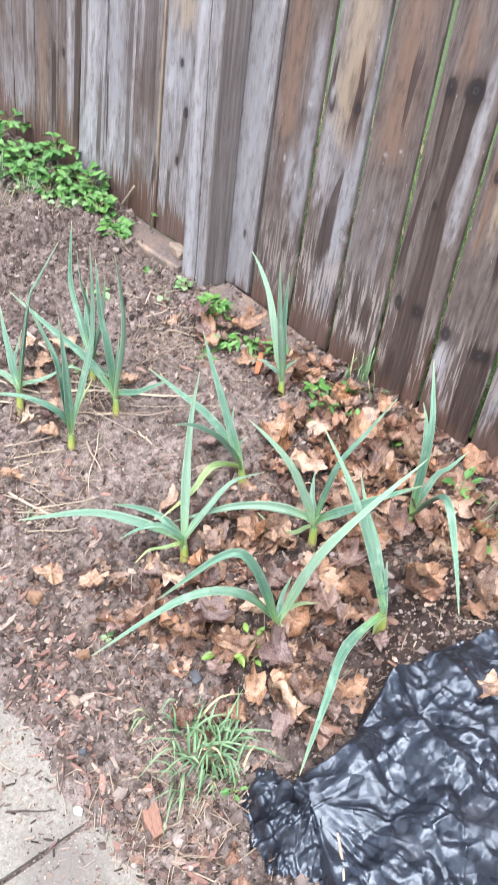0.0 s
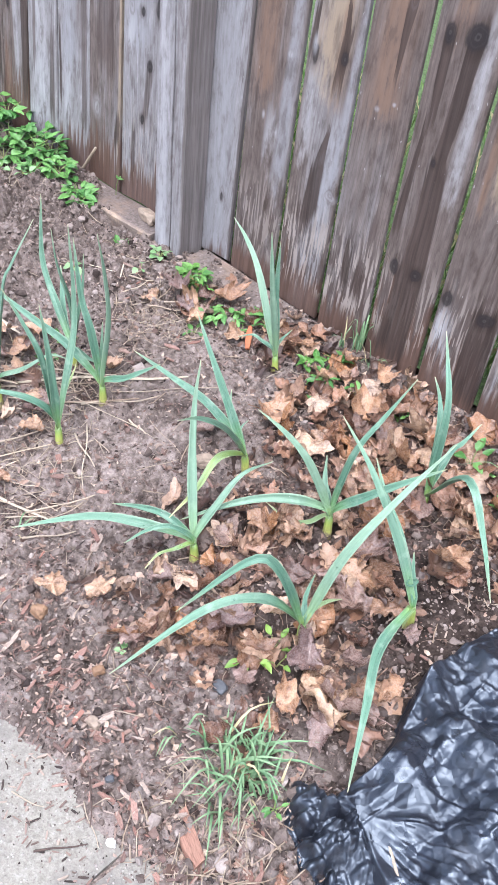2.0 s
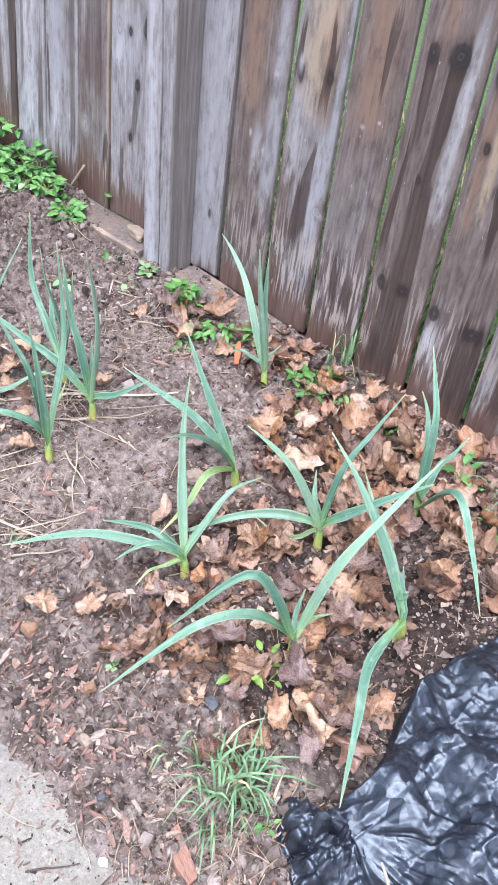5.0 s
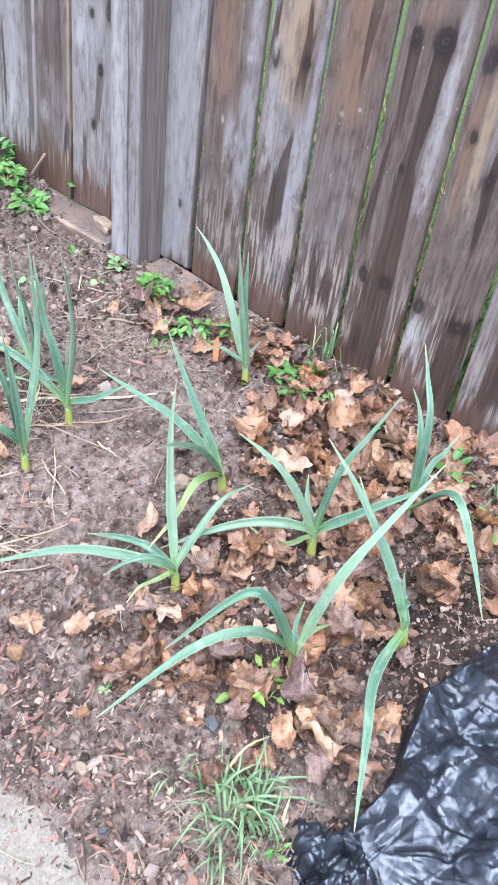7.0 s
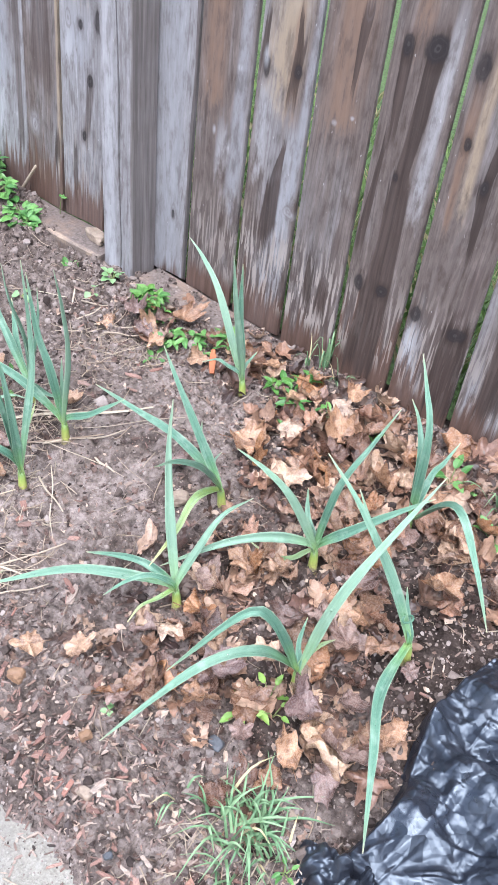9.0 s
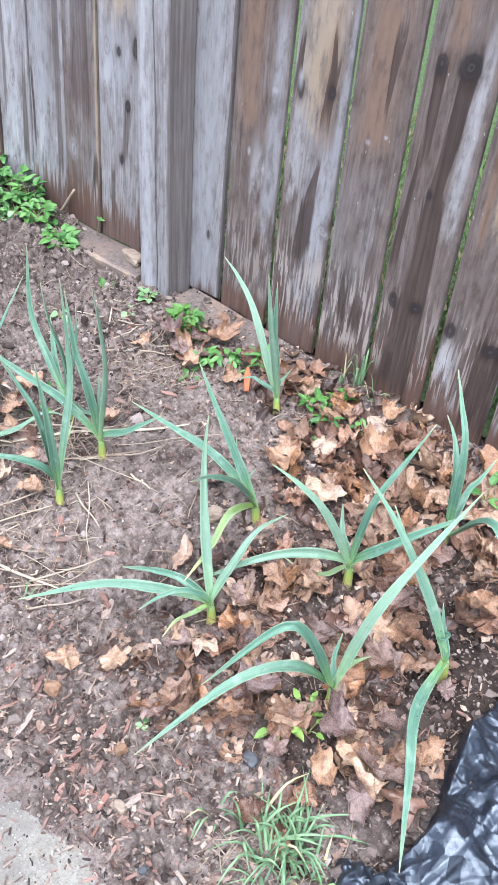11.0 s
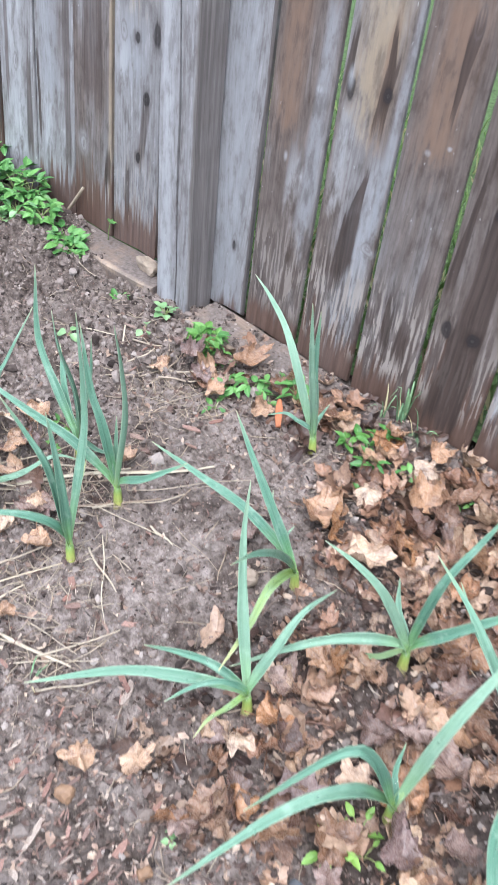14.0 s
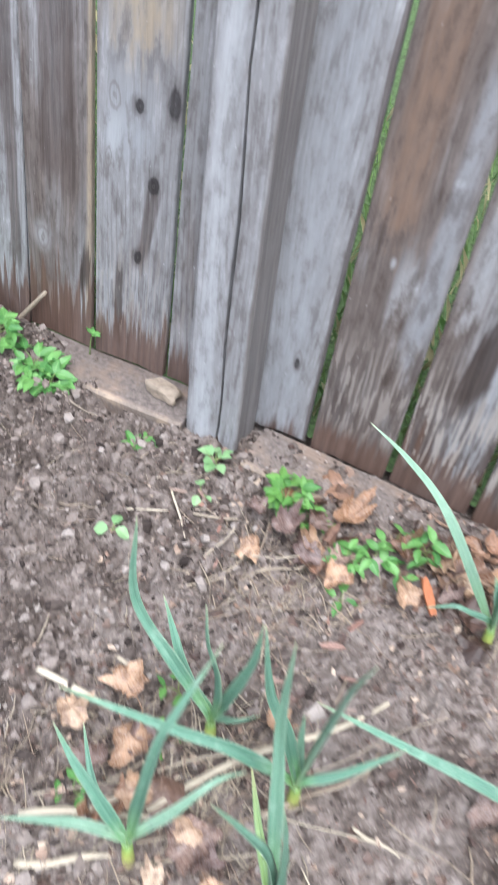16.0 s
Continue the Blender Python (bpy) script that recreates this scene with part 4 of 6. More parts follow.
# ---------------------------------------------------------------- garlic
def blade_mesh(points, width, twist, seed):
    """A long folded leaf along the points, 1 mm thick, keel down."""
    rng = random.Random(seed)
    n = 26
    P = curve_through(points, n)
    T = np.gradient(P, axis=0)
    T /= np.linalg.norm(T, axis=1)[:, None]
    reach = P[-1] - P[0]
    flat = np.array([reach[0], reach[1], 0.0])
    flat /= np.linalg.norm(flat) + 1e-9
    side0 = np.array([-flat[1], flat[0], 0.0])
    verts, uvs, faces = [], [], []
    across = (-1, -0.5, 0, 0.5, 1)
    a0, a1 = rng.uniform(-0.25, 0.25), twist
    # leaves turn part of the way to the open side of the bed
    mid = T[n // 3]
    s_mid = side0 - mid * side0.dot(mid)
    s_mid /= np.linalg.norm(s_mid)
    u_mid, open_side = np.cross(mid, s_mid), np.array((0.25, -0.75, 0.6))
    turn = 0.62 * max(-1.2, min(1.2, math.atan2(-s_mid.dot(open_side), u_mid.dot(open_side))))
    for i, (p, t) in enumerate(zip(P, T)):
        s = i / (n - 1)
        side = side0 - t * side0.dot(t)
        side /= np.linalg.norm(side)
        up = np.cross(t, side)
        q = a0 + 0.6 * a1 * s + turn
        sd, nm = side * math.cos(q) + up * math.sin(q), up * math.cos(q) - side * math.sin(q)
        w = width / 2 * (0.50 + 0.50 * float(smooth(0, 0.3, s))) * (1 - s ** 1.9) ** 0.95 + 0.0006
        w *= 1 + 0.05 * math.sin(s * 21 + seed)
        fold = 0.95 - 0.45 * s
        for u in across:
            verts.append(p + sd * u * w + nm * (abs(u) * w * fold))
            uvs.append((u / 2 + 0.5, s))
        for u in across:
            verts.append(p + sd * u * w * 0.97 + nm * (abs(u) * w * fold - 0.0011))
            uvs.append((u / 2 + 0.5, s))
    for i in range(n - 1):
        a, b = i * 10, (i + 1) * 10
        for k in range(4):
            faces.append((a + k, a + k + 1, b + k + 1, b + k))
            faces.append((a + 5 + k, b + 5 + k, b + 6 + k, a + 6 + k))
        faces.append((a, b, b + 5, a + 5))
        faces.append((a + 4, a + 9, b + 9, b + 4))
    return verts, faces, uvs


plants = [0]
DROPS = []


def garlic_plant(x, y, leaves, old=(), width=0.0224, label="young garlic plant with long arching blue-green leaves in soil"):
    """leaves: for each one, points from the neck outwards, from the plant's foot."""
    plants[0] += 1
    seed = plants[0] * 17
    root = thing("garlic_plant", None, label, "garlic plant", "garlic plants in the bed", m=pose(x, y, gz(x, y) - 0.004))
    neck = 0.052
    mean = np.mean([np.array(l[0]) for l in leaves], axis=0)
    lean = mean[:2] * 0.10
    spine = curve_through([(0, 0, -0.03), (lean[0] * 0.3, lean[1] * 0.3, 0.02), (lean[0], lean[1], neck)], 8)
    part("stem", mesh_of("stem", *tube(spine, [0.0100, 0.0112, 0.0116, 0.0108, 0.0098, 0.0092, 0.0088, 0.0070], 10), STEM), root, "yellow-green garlic neck")
    for k, l in enumerate(leaves):
        start = np.array((lean[0], lean[1], neck - 0.006 - 0.012 * (k in old)))
        first = np.array(l[0])
        knee = start + np.array(((first[0] - start[0]) * 0.16, (first[1] - start[1]) * 0.16, min(0.030, 0.4 * max(0.02, first[2] - start[2]) + 0.008)))
        size = np.linalg.norm(np.array(l[-1]))
        w = width * (0.55 if size < 0.16 else 0.8 if size < 0.26 else 1.0)
        v, f, uv = blade_mesh([start, knee, *l], w, random.Random(seed + k).uniform(-0.6, 0.6), seed + k)
        # rain drops lie on the flatter stretches
        wet = random.Random(seed + k + 5000)
        for i in range(5, 23):
            run = np.array(v[i * 10 + 12]) - np.array(v[i * 10 + 2])
            if abs(run[2]) < 0.55 * np.linalg.norm(run) and wet.random() < 0.55:
                a, b, q = v[i * 10 + wet.randint(0, 3)], v[i * 10 + 10 + wet.randint(1, 3)], wet.random()
                DROPS.append((np.array(a) * q + np.array(b) * (1 - q) + (x, y, gz(x, y) - 0.004), wet.uniform(0.0009, 0.0024)))
        part("leaf", mesh_of("leaf", v, f, OLD_BLADE if k in old else BLADE, uv), root, "yellowing lower leaf" if k in old else "")
    return root


garlic_plant(-1.333, 1.667, [
    ((-0.158, 0.065, 0.217), (-0.256, 0.106, 0.263), (-0.343, 0.142, 0.279)),
    ((-0.030, -0.022, 0.257), (-0.043, -0.032, 0.409)),
    ((-0.039, 0.008, 0.225), (-0.047, 0.010, 0.370)),
    ((-0.053, -0.011, 0.080), (-0.081, -0.016, 0.085), (-0.125, -0.025, 0.060)),
    ((-0.011, 0.018, 0.086), (-0.030, 0.086, 0.090)),
])
garlic_plant(-1.108, 1.338, [
    ((-0.096, -0.007, 0.200), (-0.145, -0.011, 0.283), (-0.185, -0.014, 0.356)),
    ((-0.152, 0.008, 0.107), (-0.285, 0.015, 0.100), (-0.451, 0.024, 0.087)),
    ((0.017, -0.111, 0.202), (0.029, -0.193, 0.279), (0.039, -0.262, 0.316)),
    ((0.028, -0.131, 0.131), (0.042, -0.198, 0.097), (0.062, -0.293, 0.086)),
    ((-0.052, 0.020, 0.062), (-0.067, 0.044, 0.072), (-0.071, 0.070, 0.077)),
    ((-0.118, 0.056, 0.089), (-0.140, 0.074, 0.127)),
], (3,))
garlic_plant(-1.494, 1.078, [
    ((-0.065, 0.101, 0.230), (-0.085, 0.123, 0.338), (-0.090, 0.116, 0.518)),
    ((-0.031, -0.016, 0.249), (-0.064, -0.032, 0.329), (-0.104, -0.052, 0.407)),
    ((-0.016, -0.004, 0.268), (-0.030, -0.008, 0.389)),
    ((-0.022, -0.037, 0.132), (-0.061, -0.099, 0.171), (-0.104, -0.171, 0.183)),
    ((-0.058, 0.065, 0.097), (-0.089, 0.108, 0.111), (-0.114, 0.140, 0.127)),
], (4,))
garlic_plant(-1.534, 1.241, [
    ((0.019, 0.013, 0.242), (0.029, -0.004, 0.375), (0.045, -0.038, 0.504)),
    ((-0.044, 0.000, 0.197), (-0.080, 0.001, 0.275), (-0.103, 0.001, 0.420)),
    ((0.051, 0.032, 0.093), (0.094, 0.059, 0.130), (0.127, 0.080, 0.160)),
    ((-0.101, -0.037, 0.146), (-0.195, -0.071, 0.184), (-0.342, -0.124, 0.250)),
    ((-0.018, 0.016, 0.163), (-0.025, 0.022, 0.223)),
])
garlic_plant(-1.721, 1.051, [
    ((0.022, 0.036, 0.329), (0.034, 0.057, 0.392), (0.062, 0.104, 0.503)),
    ((-0.055, -0.013, 0.084), (-0.101, -0.025, 0.072), (-0.201, -0.049, 0.018)),
    ((0.041, 0.054, 0.098), (0.083, 0.108, 0.145), (0.114, 0.149, 0.131)),
    ((-0.077, 0.016, 0.153), (-0.106, 0.021, 0.191), (-0.139, 0.029, 0.246)),
    ((-0.079, 0.035, 0.106), (-0.130, 0.083, 0.159)),
])
garlic_plant(-1.700, 1.270, [
    ((-0.075, 0.016, 0.136), (-0.166, 0.033, 0.239), (-0.173, 0.043, 0.416)),
    ((-0.003, -0.005, 0.196), (-0.016, -0.026, 0.314), (-0.020, -0.032, 0.408)),
    ((0.022, 0.004, 0.147), (0.047, 0.008, 0.266), (0.050, 0.008, 0.361)),
    ((0.029, 0.032, 0.032), (0.060, 0.065, 0.020)),
    ((-0.062, 0.019, 0.111), (-0.134, 0.064, 0.228)),
])
garlic_plant(-1.000, 1.082, [
    ((-0.078, 0.049, 0.185), (-0.127, 0.091, 0.302), (-0.150, 0.124, 0.393)),
    ((-0.094, -0.072, 0.088), (-0.182, -0.139, 0.082), (-0.322, -0.247, 0.006)),
    ((-0.074, -0.020, 0.096), (-0.138, -0.037, 0.081), (-0.212, -0.057, 0.046)),
    ((-0.037, -0.044, 0.108), (-0.066, -0.079, 0.095), (-0.096, -0.115, 0.056)),
    ((0.004, 0.060, 0.141), (0.007, 0.116, 0.190), (0.012, 0.204, 0.184)),
    ((-0.004, -0.054, 0.070), (-0.007, -0.097, 0.084), (-0.010, -0.130, 0.063)),
], (5,))
garlic_plant(-0.840, 1.325, [
    ((-0.065, -0.038, 0.194), (-0.113, -0.067, 0.253), (-0.161, -0.095, 0.291)),
    ((0.013, 0.025, 0.231), (0.033, 0.065, 0.314), (0.055, 0.108, 0.403)),
    ((-0.053, 0.034, 0.094), (-0.078, 0.055, 0.143)),
    ((-0.064, -0.072, 0.103), (-0.128, -0.144, 0.091), (-0.214, -0.240, 0.027)),
    ((0.049, 0.031, 0.124), (0.108, 0.068, 0.189), (0.171, 0.108, 0.251)),
    ((-0.042, -0.014, 0.008), (-0.087, -0.028, -0.012), (-0.144, -0.046, 0.011)),
], (5,))
garlic_plant(-0.700, 1.095, [
    ((-0.048, -0.086, 0.156), (-0.100, -0.177, 0.147), (-0.185, -0.328, 0.003)),
    ((-0.043, -0.059, 0.228), (-0.075, -0.102, 0.254), (-0.149, -0.202, 0.119)),
    ((0.014, 0.065, 0.220), (0.035, 0.158, 0.319), (0.060, 0.276, 0.413)),
    ((0.002, 0.021, 0.091), (0.006, 0.059, 0.085), (0.011, 0.101, 0.064)),
    ((-0.026, 0.026, 0.097), (-0.034, 0.054, 0.136)),
], (3,))
tied = garlic_plant(-0.570, 1.270, [
    ((-0.079, 0.001, 0.182), (-0.173, 0.003, 0.297), (-0.260, 0.005, 0.370)),
    ((0.020, -0.140, 0.062), (0.078, -0.246, 0.056), (0.151, -0.379, 0.042)),
    ((-0.036, 0.026, 0.103), (-0.056, 0.040, 0.142)),
    ((-0.003, -0.018, 0.039), (-0.001, -0.024, 0.008)),
    ((-0.123, 0.077, 0.126), (-0.192, 0.120, 0.143), (-0.256, 0.160, 0.179)),
], (3,))
loop = [(0.009 * math.cos(q) - 0.022, 0.009 * math.sin(q), 0.112 + 0.006 * math.cos(q) + 0.008 * math.sin(q * 0.7) - 0.003 * q) for q in np.linspace(-3.6, 2.6, 16)]
ring = tube(loop, [0.0012] + [0.0024] * 14 + [0.0008], 5)
part("leaf", mesh_of("leaf", *ring, BLADE, [(0.5, 0.5)] * len(ring[0])), tied, "thin leaf curled once round the neck")
garlic_plant(-0.755, 1.565, [
    ((-0.022, 0.021, 0.274), (-0.070, 0.058, 0.350), (-0.113, 0.092, 0.399)),
    ((-0.032, 0.032, 0.199), (-0.068, 0.063, 0.257), (-0.110, 0.095, 0.279)),
    ((-0.009, 0.079, 0.131), (-0.008, 0.121, 0.135), (-0.008, 0.191, 0.159)),
    ((0.111, -0.070, 0.219), (0.198, -0.126, 0.171), (0.281, -0.178, 0.080)),
    ((0.006, 0.007, 0.068), (0.000, 0.000, 0.050), (-0.008, -0.010, 0.010)),
], (4,))

beads = Joined()
for at, size in DROPS:
    beads.add(ICO[0] * (size, size, size * 0.75) + at + (0, 0, size * 0.35), ICO[1])
thing("water_drops", beads.mesh("water_drops", WATER), "clear rain drops lying on garlic leaves", "water drops", kind="stuff")


# ---------------------------------------------------------------- dead maple leaves
def maple_mesh(seed):
    """A dried five-lobed leaf about 1 across: flat panels folded along its veins, toothed edge, rolled lobes and a stalk."""
    rng = random.Random(seed)
    veins = [(at + rng.uniform(-7, 7), size * rng.uniform(0.82, 1.10)) for at, size in ((-18, 0.43), (38, 0.53), (90, 0.57), (142, 0.53), (198, 0.43))]
    teeth = [(at + side * rng.uniform(14, 20), size * rng.uniform(0.74, 0.86)) for at, size in veins for side in (-1, 1)]
    n, rings = 72, 7
    outline = []
    for k in range(n):
        a = 360 * k / n - 90
        r = 0.315 + 0.03 * math.sin(math.radians(a) * 2 + seed)
        for at, size in veins:
            d = abs((a - at + 180) % 360 - 180)
            r = max(r, size * (1 - 0.44 * d / 26) if d < 26 else 0)
        for at, size in teeth:
            d = abs((a - at + 180) % 360 - 180)
            r = max(r, size * (1 - 0.30 * d / 11) if d < 11 else 0)
        outline.append((math.radians(a), r * (1 + 0.05 * (rng.random() - 0.5))))
    if rng.random() < 0.45:
        torn = rng.uniform(0, 6.28)
        outline = [(a, r * (0.60 + 0.1 * math.sin(a * 9) if math.cos(a - torn) > 0.72 else 1)) for a, r in outline]
    curl, bend, ang = rng.uniform(0.2, 2.5) * rng.choice((1, 1, 1, -1)), rng.uniform(-1.0, 1.6), rng.uniform(0, 6.28)
    hinges = [(rng.uniform(0, 6.28), rng.uniform(0.10, 0.34), rng.uniform(0.6, 2.8), rng.uniform(0.04, 0.12)) for _ in range(rng.choice((0, 1, 1, 2, 2, 3)))]
    ph = [rng.uniform(0, 6.28) for _ in range(6)]
    panel = [rng.uniform(-0.34, 0.16) for _ in range(8)]
    crease = [(rng.uniform(0, 6.28), rng.uniform(-0.46, 0.50), rng.uniform(-0.2, 0.2)) for _ in range(3)]
    verts, uvs, faces = [(0, 0, 0)], [(0.0, 0.0)], []
    for i in range(1, rings + 1):
        f = i / rings
        for a, r in outline:
            x, y = math.cos(a) * r * f, math.sin(a) * r * f
            along = x * math.cos(ang) + y * math.sin(ang)
            across = -x * math.sin(ang) + y * math.cos(ang)
            z = curl * across * across * 0.9 + bend * along * abs(along) * 0.6
            turn = [((math.degrees(a) - at + 180) % 360 - 180) for at, _ in veins]
            near = min(abs(t) for t in turn)
            z += panel[sum(t > 0 for t in turn)] * min(near / 26, 1.2) * r * f
            for q, depth, off in crease:
                z += depth * abs(x * math.cos(q) + y * math.sin(q) - off)
            roll = max(0.0, math.cos(a - ph[4])) ** 2 * f ** 3
            z += 0.24 * roll + 0.016 * math.sin(x * 15 + ph[0]) * f + 0.014 * math.sin(y * 17 + ph[1]) * f + 0.06 * f ** 3 * math.sin(a * 3 + ph[2]) + 0.035 * f ** 4 * math.sin(a * 10 + ph[3])
            shrink = (1 - 0.16 * abs(curl) * across * across) * (1 - 0.30 * roll)
            p = [x * shrink, y * shrink, z]
            # lobes rolled over a fold
            for q, off, angle, radius in hinges:
                c, w = math.cos(q), math.sin(q)
                d = p[0] * c + p[1] * w - off
                if d > 0:
                    phi = min(d / radius, angle)
                    rest = d - radius * phi
                    go = radius * math.sin(phi) + rest * math.cos(phi) - p[2] * math.sin(phi) * 0.5
                    lift = radius * (1 - math.cos(phi)) + rest * math.sin(phi)
                    p = [p[0] + (go - d) * c, p[1] + (go - d) * w, p[2] * (0.5 + 0.5 * math.cos(phi)) + lift]
            verts.append(tuple(p))
            uvs.append((near / 33, f))
    for k in range(n):
        faces.append((0, 1 + k, 1 + (k + 1) % n))
    for i in range(rings - 1):
        for k in range(n):
            j = (k + 1) % n
            faces.append((1 + i * n + k, 1 + (i + 1) * n + k, 1 + (i + 1) * n + j, 1 + i * n + j))
    stalk = curve_through([(0, 0, 0.004), (0.02, -0.25, 0.02), (0.06 * rng.uniform(-1, 1), -0.5, 0.05)], 6)
    sv, sf = tube(stalk, [0.010] * 6, 5)
    base = len(verts)
    verts += [tuple(v) for v in sv]
    uvs += [(0.0, 0.0)] * len(sv)
    faces += [tuple(i + base for i in f) for f in sf]
    low = np.percentile([v[2] for v in verts], 15)
    return [(x, y, z - low) for x, y, z in verts], faces, uvs


MAPLE = []
for k in range(28):
    v, f, uv = maple_mesh(300 + k)
    MAPLE.append(mesh_of("maple_leaf", v, f, DEAD_LEAF, uv))
TAN_MAPLE, DARK_MAPLE = [], []
for me in MAPLE:
    for shapes, look_of in ((TAN_MAPLE, TAN_LEAF), (DARK_MAPLE, DARK_LEAF)):
        again = me.copy()
        again.materials[0] = look_of
        shapes.append(again)
leaf_rng = random.Random(5)


def maple_leaf(x, y, size, lift=0.004, tilt=22, label="dry brown curled maple leaf lying on the bed", shapes=MAPLE):
    z = max(gz(x, y), gz(x + size * 0.25, y), gz(x - size * 0.25, y), gz(x, y - size * 0.25)) * 0.5 + gz(x, y) * 0.5
    m = pose(x, y, z + lift, leaf_rng.uniform(-tilt, tilt), leaf_rng.uniform(-tilt, tilt), leaf_rng.uniform(0, 360)) @ Matrix.Diagonal((size * leaf_rng.uniform(0.75, 1.05), size, size * 0.8, 1))
    return thing("maple_leaf", leaf_rng.choice(shapes), label, "dead leaf", "dead maple leaves on the bed", m=m)


# tan leaves: in the middle of the bed, under the fence, and round the far plants
TAN_MIDDLE = [(-1.180, 1.510, 0.135), (-1.045, 1.478, 0.130), (-0.945, 1.228, 0.095), (-0.995, 1.160, 0.080), (-0.900, 1.262, 0.075), (-0.743, 1.276, 0.115), (-0.682, 1.277, 0.09), (-0.600, 1.450, 0.115),
              (-0.610, 1.033, 0.080), (-0.618, 0.968, 0.08), (-0.504, 1.118, 0.075), (-0.827, 0.950, 0.095), (-0.768, 1.091, 0.085), (-1.159, 0.826, 0.075), (-1.072, 0.881, 0.085), (-1.016, 1.003, 0.085),
              (-0.841, 1.369, 0.08), (-0.470, 1.510, 0.115), (-0.654, 1.600, 0.115)]
TAN_FENCE = [(-1.039, 1.700, 0.115), (-1.190, 1.770, 0.11), (-0.861, 1.622, 0.10), (-1.222, 1.855, 0.09), (-1.113, 1.865, 0.085), (-0.865, 1.735, 0.10), (-1.345, 1.800, 0.08), (-1.368, 1.779, 0.075), (-0.739, 1.665, 0.09), (-1.205, 1.725, 0.085)]
TAN_FAR = [(-1.801, 1.628, 0.085), (-1.504, 1.682, 0.085), (-1.633, 1.640, 0.075), (-1.700, 1.700, 0.075), (-1.610, 1.325, 0.06), (-1.854, 1.261, 0.09), (-1.801, 1.185, 0.095), (-1.745, 1.128, 0.08), (-1.655, 1.118, 0.065), (-1.493, 0.902, 0.085),
           (-1.910, 1.180, 0.085), (-1.576, 1.060, 0.085)]
DARK_MIDDLE = [(-1.009, 1.004, 0.09), (-0.648, 1.055, 0.10), (-0.600, 1.118, 0.085), (-0.713, 0.952, 0.06), (-0.790, 1.185, 0.085), (-0.900, 1.075, 0.08), (-0.949, 0.872, 0.09), (-0.834, 1.016, 0.11), (-0.919, 0.962, 0.09), (-0.520, 1.035, 0.140), (-0.545, 0.985, 0.09),
               (-1.252, 1.360, 0.085), (-0.737, 1.330, 0.12), (-0.748, 1.228, 0.10), (-0.667, 1.212, 0.11), (-0.982, 1.156, 0.085), (-0.741, 1.521, 0.10), (-0.498, 1.560, 0.10), (-0.548, 1.242, 0.06)]
DARK_FAR = [(-1.270, 1.745, 0.07), (-0.950, 1.640, 0.08), (-1.831, 1.716, 0.075), (-1.764, 1.690, 0.09), (-1.702, 1.664, 0.085), (-1.720, 1.755, 0.08), (-1.640, 1.690, 0.075), (-1.791, 1.192, 0.08), (-1.843, 1.143, 0.075), (-1.645, 1.105, 0.11), (-1.615, 1.085, 0.08), (-1.744, 0.925, 0.10), (-1.420, 1.720, 0.07)]
for x, y, s in TAN_MIDDLE + TAN_FENCE + TAN_FAR:
    maple_leaf(x, y, s * 1.12, 0.024, 14, "large dry tan maple leaf with curled lobes on the bed", TAN_MAPLE)
for x, y, s in DARK_MIDDLE + DARK_FAR:
    maple_leaf(x, y, s * 1.08, 0.024, 18, "dark wet purplish-brown maple leaf on the bed", DARK_MAPLE)


def leaf_cover(x, y):
    """How thick the fallen leaves lie, from 0 to 1."""
    near_fence = float(smooth(1.62, 1.72, y)) * float(smooth(-1.95, -1.6, x)) * 0.7
    edge = -1.02 - 0.30 * float(smooth(1.35, 1.75, y))
    main = float(smooth(edge - 0.16, edge + 0.08, x)) * float(smooth(0.80, 0.95, y))
    if (x > -0.47 and 0.8 < y < 1.5) or (x > -0.58 and y < 0.99):
        return 0.0
    main *= 1 - 0.40 * float(smooth(1.80, 1.90, y))
    near_fence *= 1 - 0.6 * float(smooth(1.80, 1.90, y))
    bare = float(smooth(0.20, 0.10, math.hypot((x + 0.44) * 0.9, y - 1.27)))
    left = 0.40 * float(smooth(0.22, 0.05, math.hypot(x + 1.74, y - 1.12))) + 0.10 * float(smooth(0.2, 0.05, math.hypot(x + 1.05, y - 0.88)))
    broken = 0.30 + 0.70 * float(smooth(0.36, 0.50, fractal(np.float64(x * 7), np.float64(y * 7), 15, 3)))
    return max(0.0, max(near_fence, main, left) * (1 - bare)) * broken


def scatter(rng, count, x0, x1, y0, y1, weight):
    found = []
    while len(found) < count:
        x, y = rng.uniform(x0, x1), rng.uniform(y0, y1)
        if rng.random() < weight(x, y):
            found.append((x, y))
    return found


for x, y in scatter(random.Random(8), 170, -2.0, -0.1, 0.8, 1.93, leaf_cover):
    y = min(y, 1.79) if x < -1.33 else y
    maple_leaf(x, y, leaf_rng.uniform(0.075, 0.145) if leaf_rng.random() < 0.72 else leaf_rng.uniform(0.045, 0.07), leaf_rng.uniform(0.0, 0.022), 36)

# more leaves half hidden among them
heap = Joined()
rng = random.Random(87)
shapes = [maple_mesh(500 + k)[:2] for k in range(12)]
for x, y in scatter(rng, 150, -1.9, -0.1, 0.85, 1.93, leaf_cover):
    v, f = rng.choice(shapes)
    size = rng.uniform(0.065, 0.125)
    heap.add(turned(np.array(v) * (size, size * rng.uniform(0.75, 1), size * 0.8), pose(x, y, gz(x, y) + rng.uniform(0.0, 0.012), rng.uniform(-24, 24), rng.uniform(-24, 24), rng.uniform(0, 360))), f)
thing("leaf_heap", heap.mesh("leaf_heap", HEAP), "brown and tan maple leaves half buried in the heap", "leaf litter", kind="stuff")

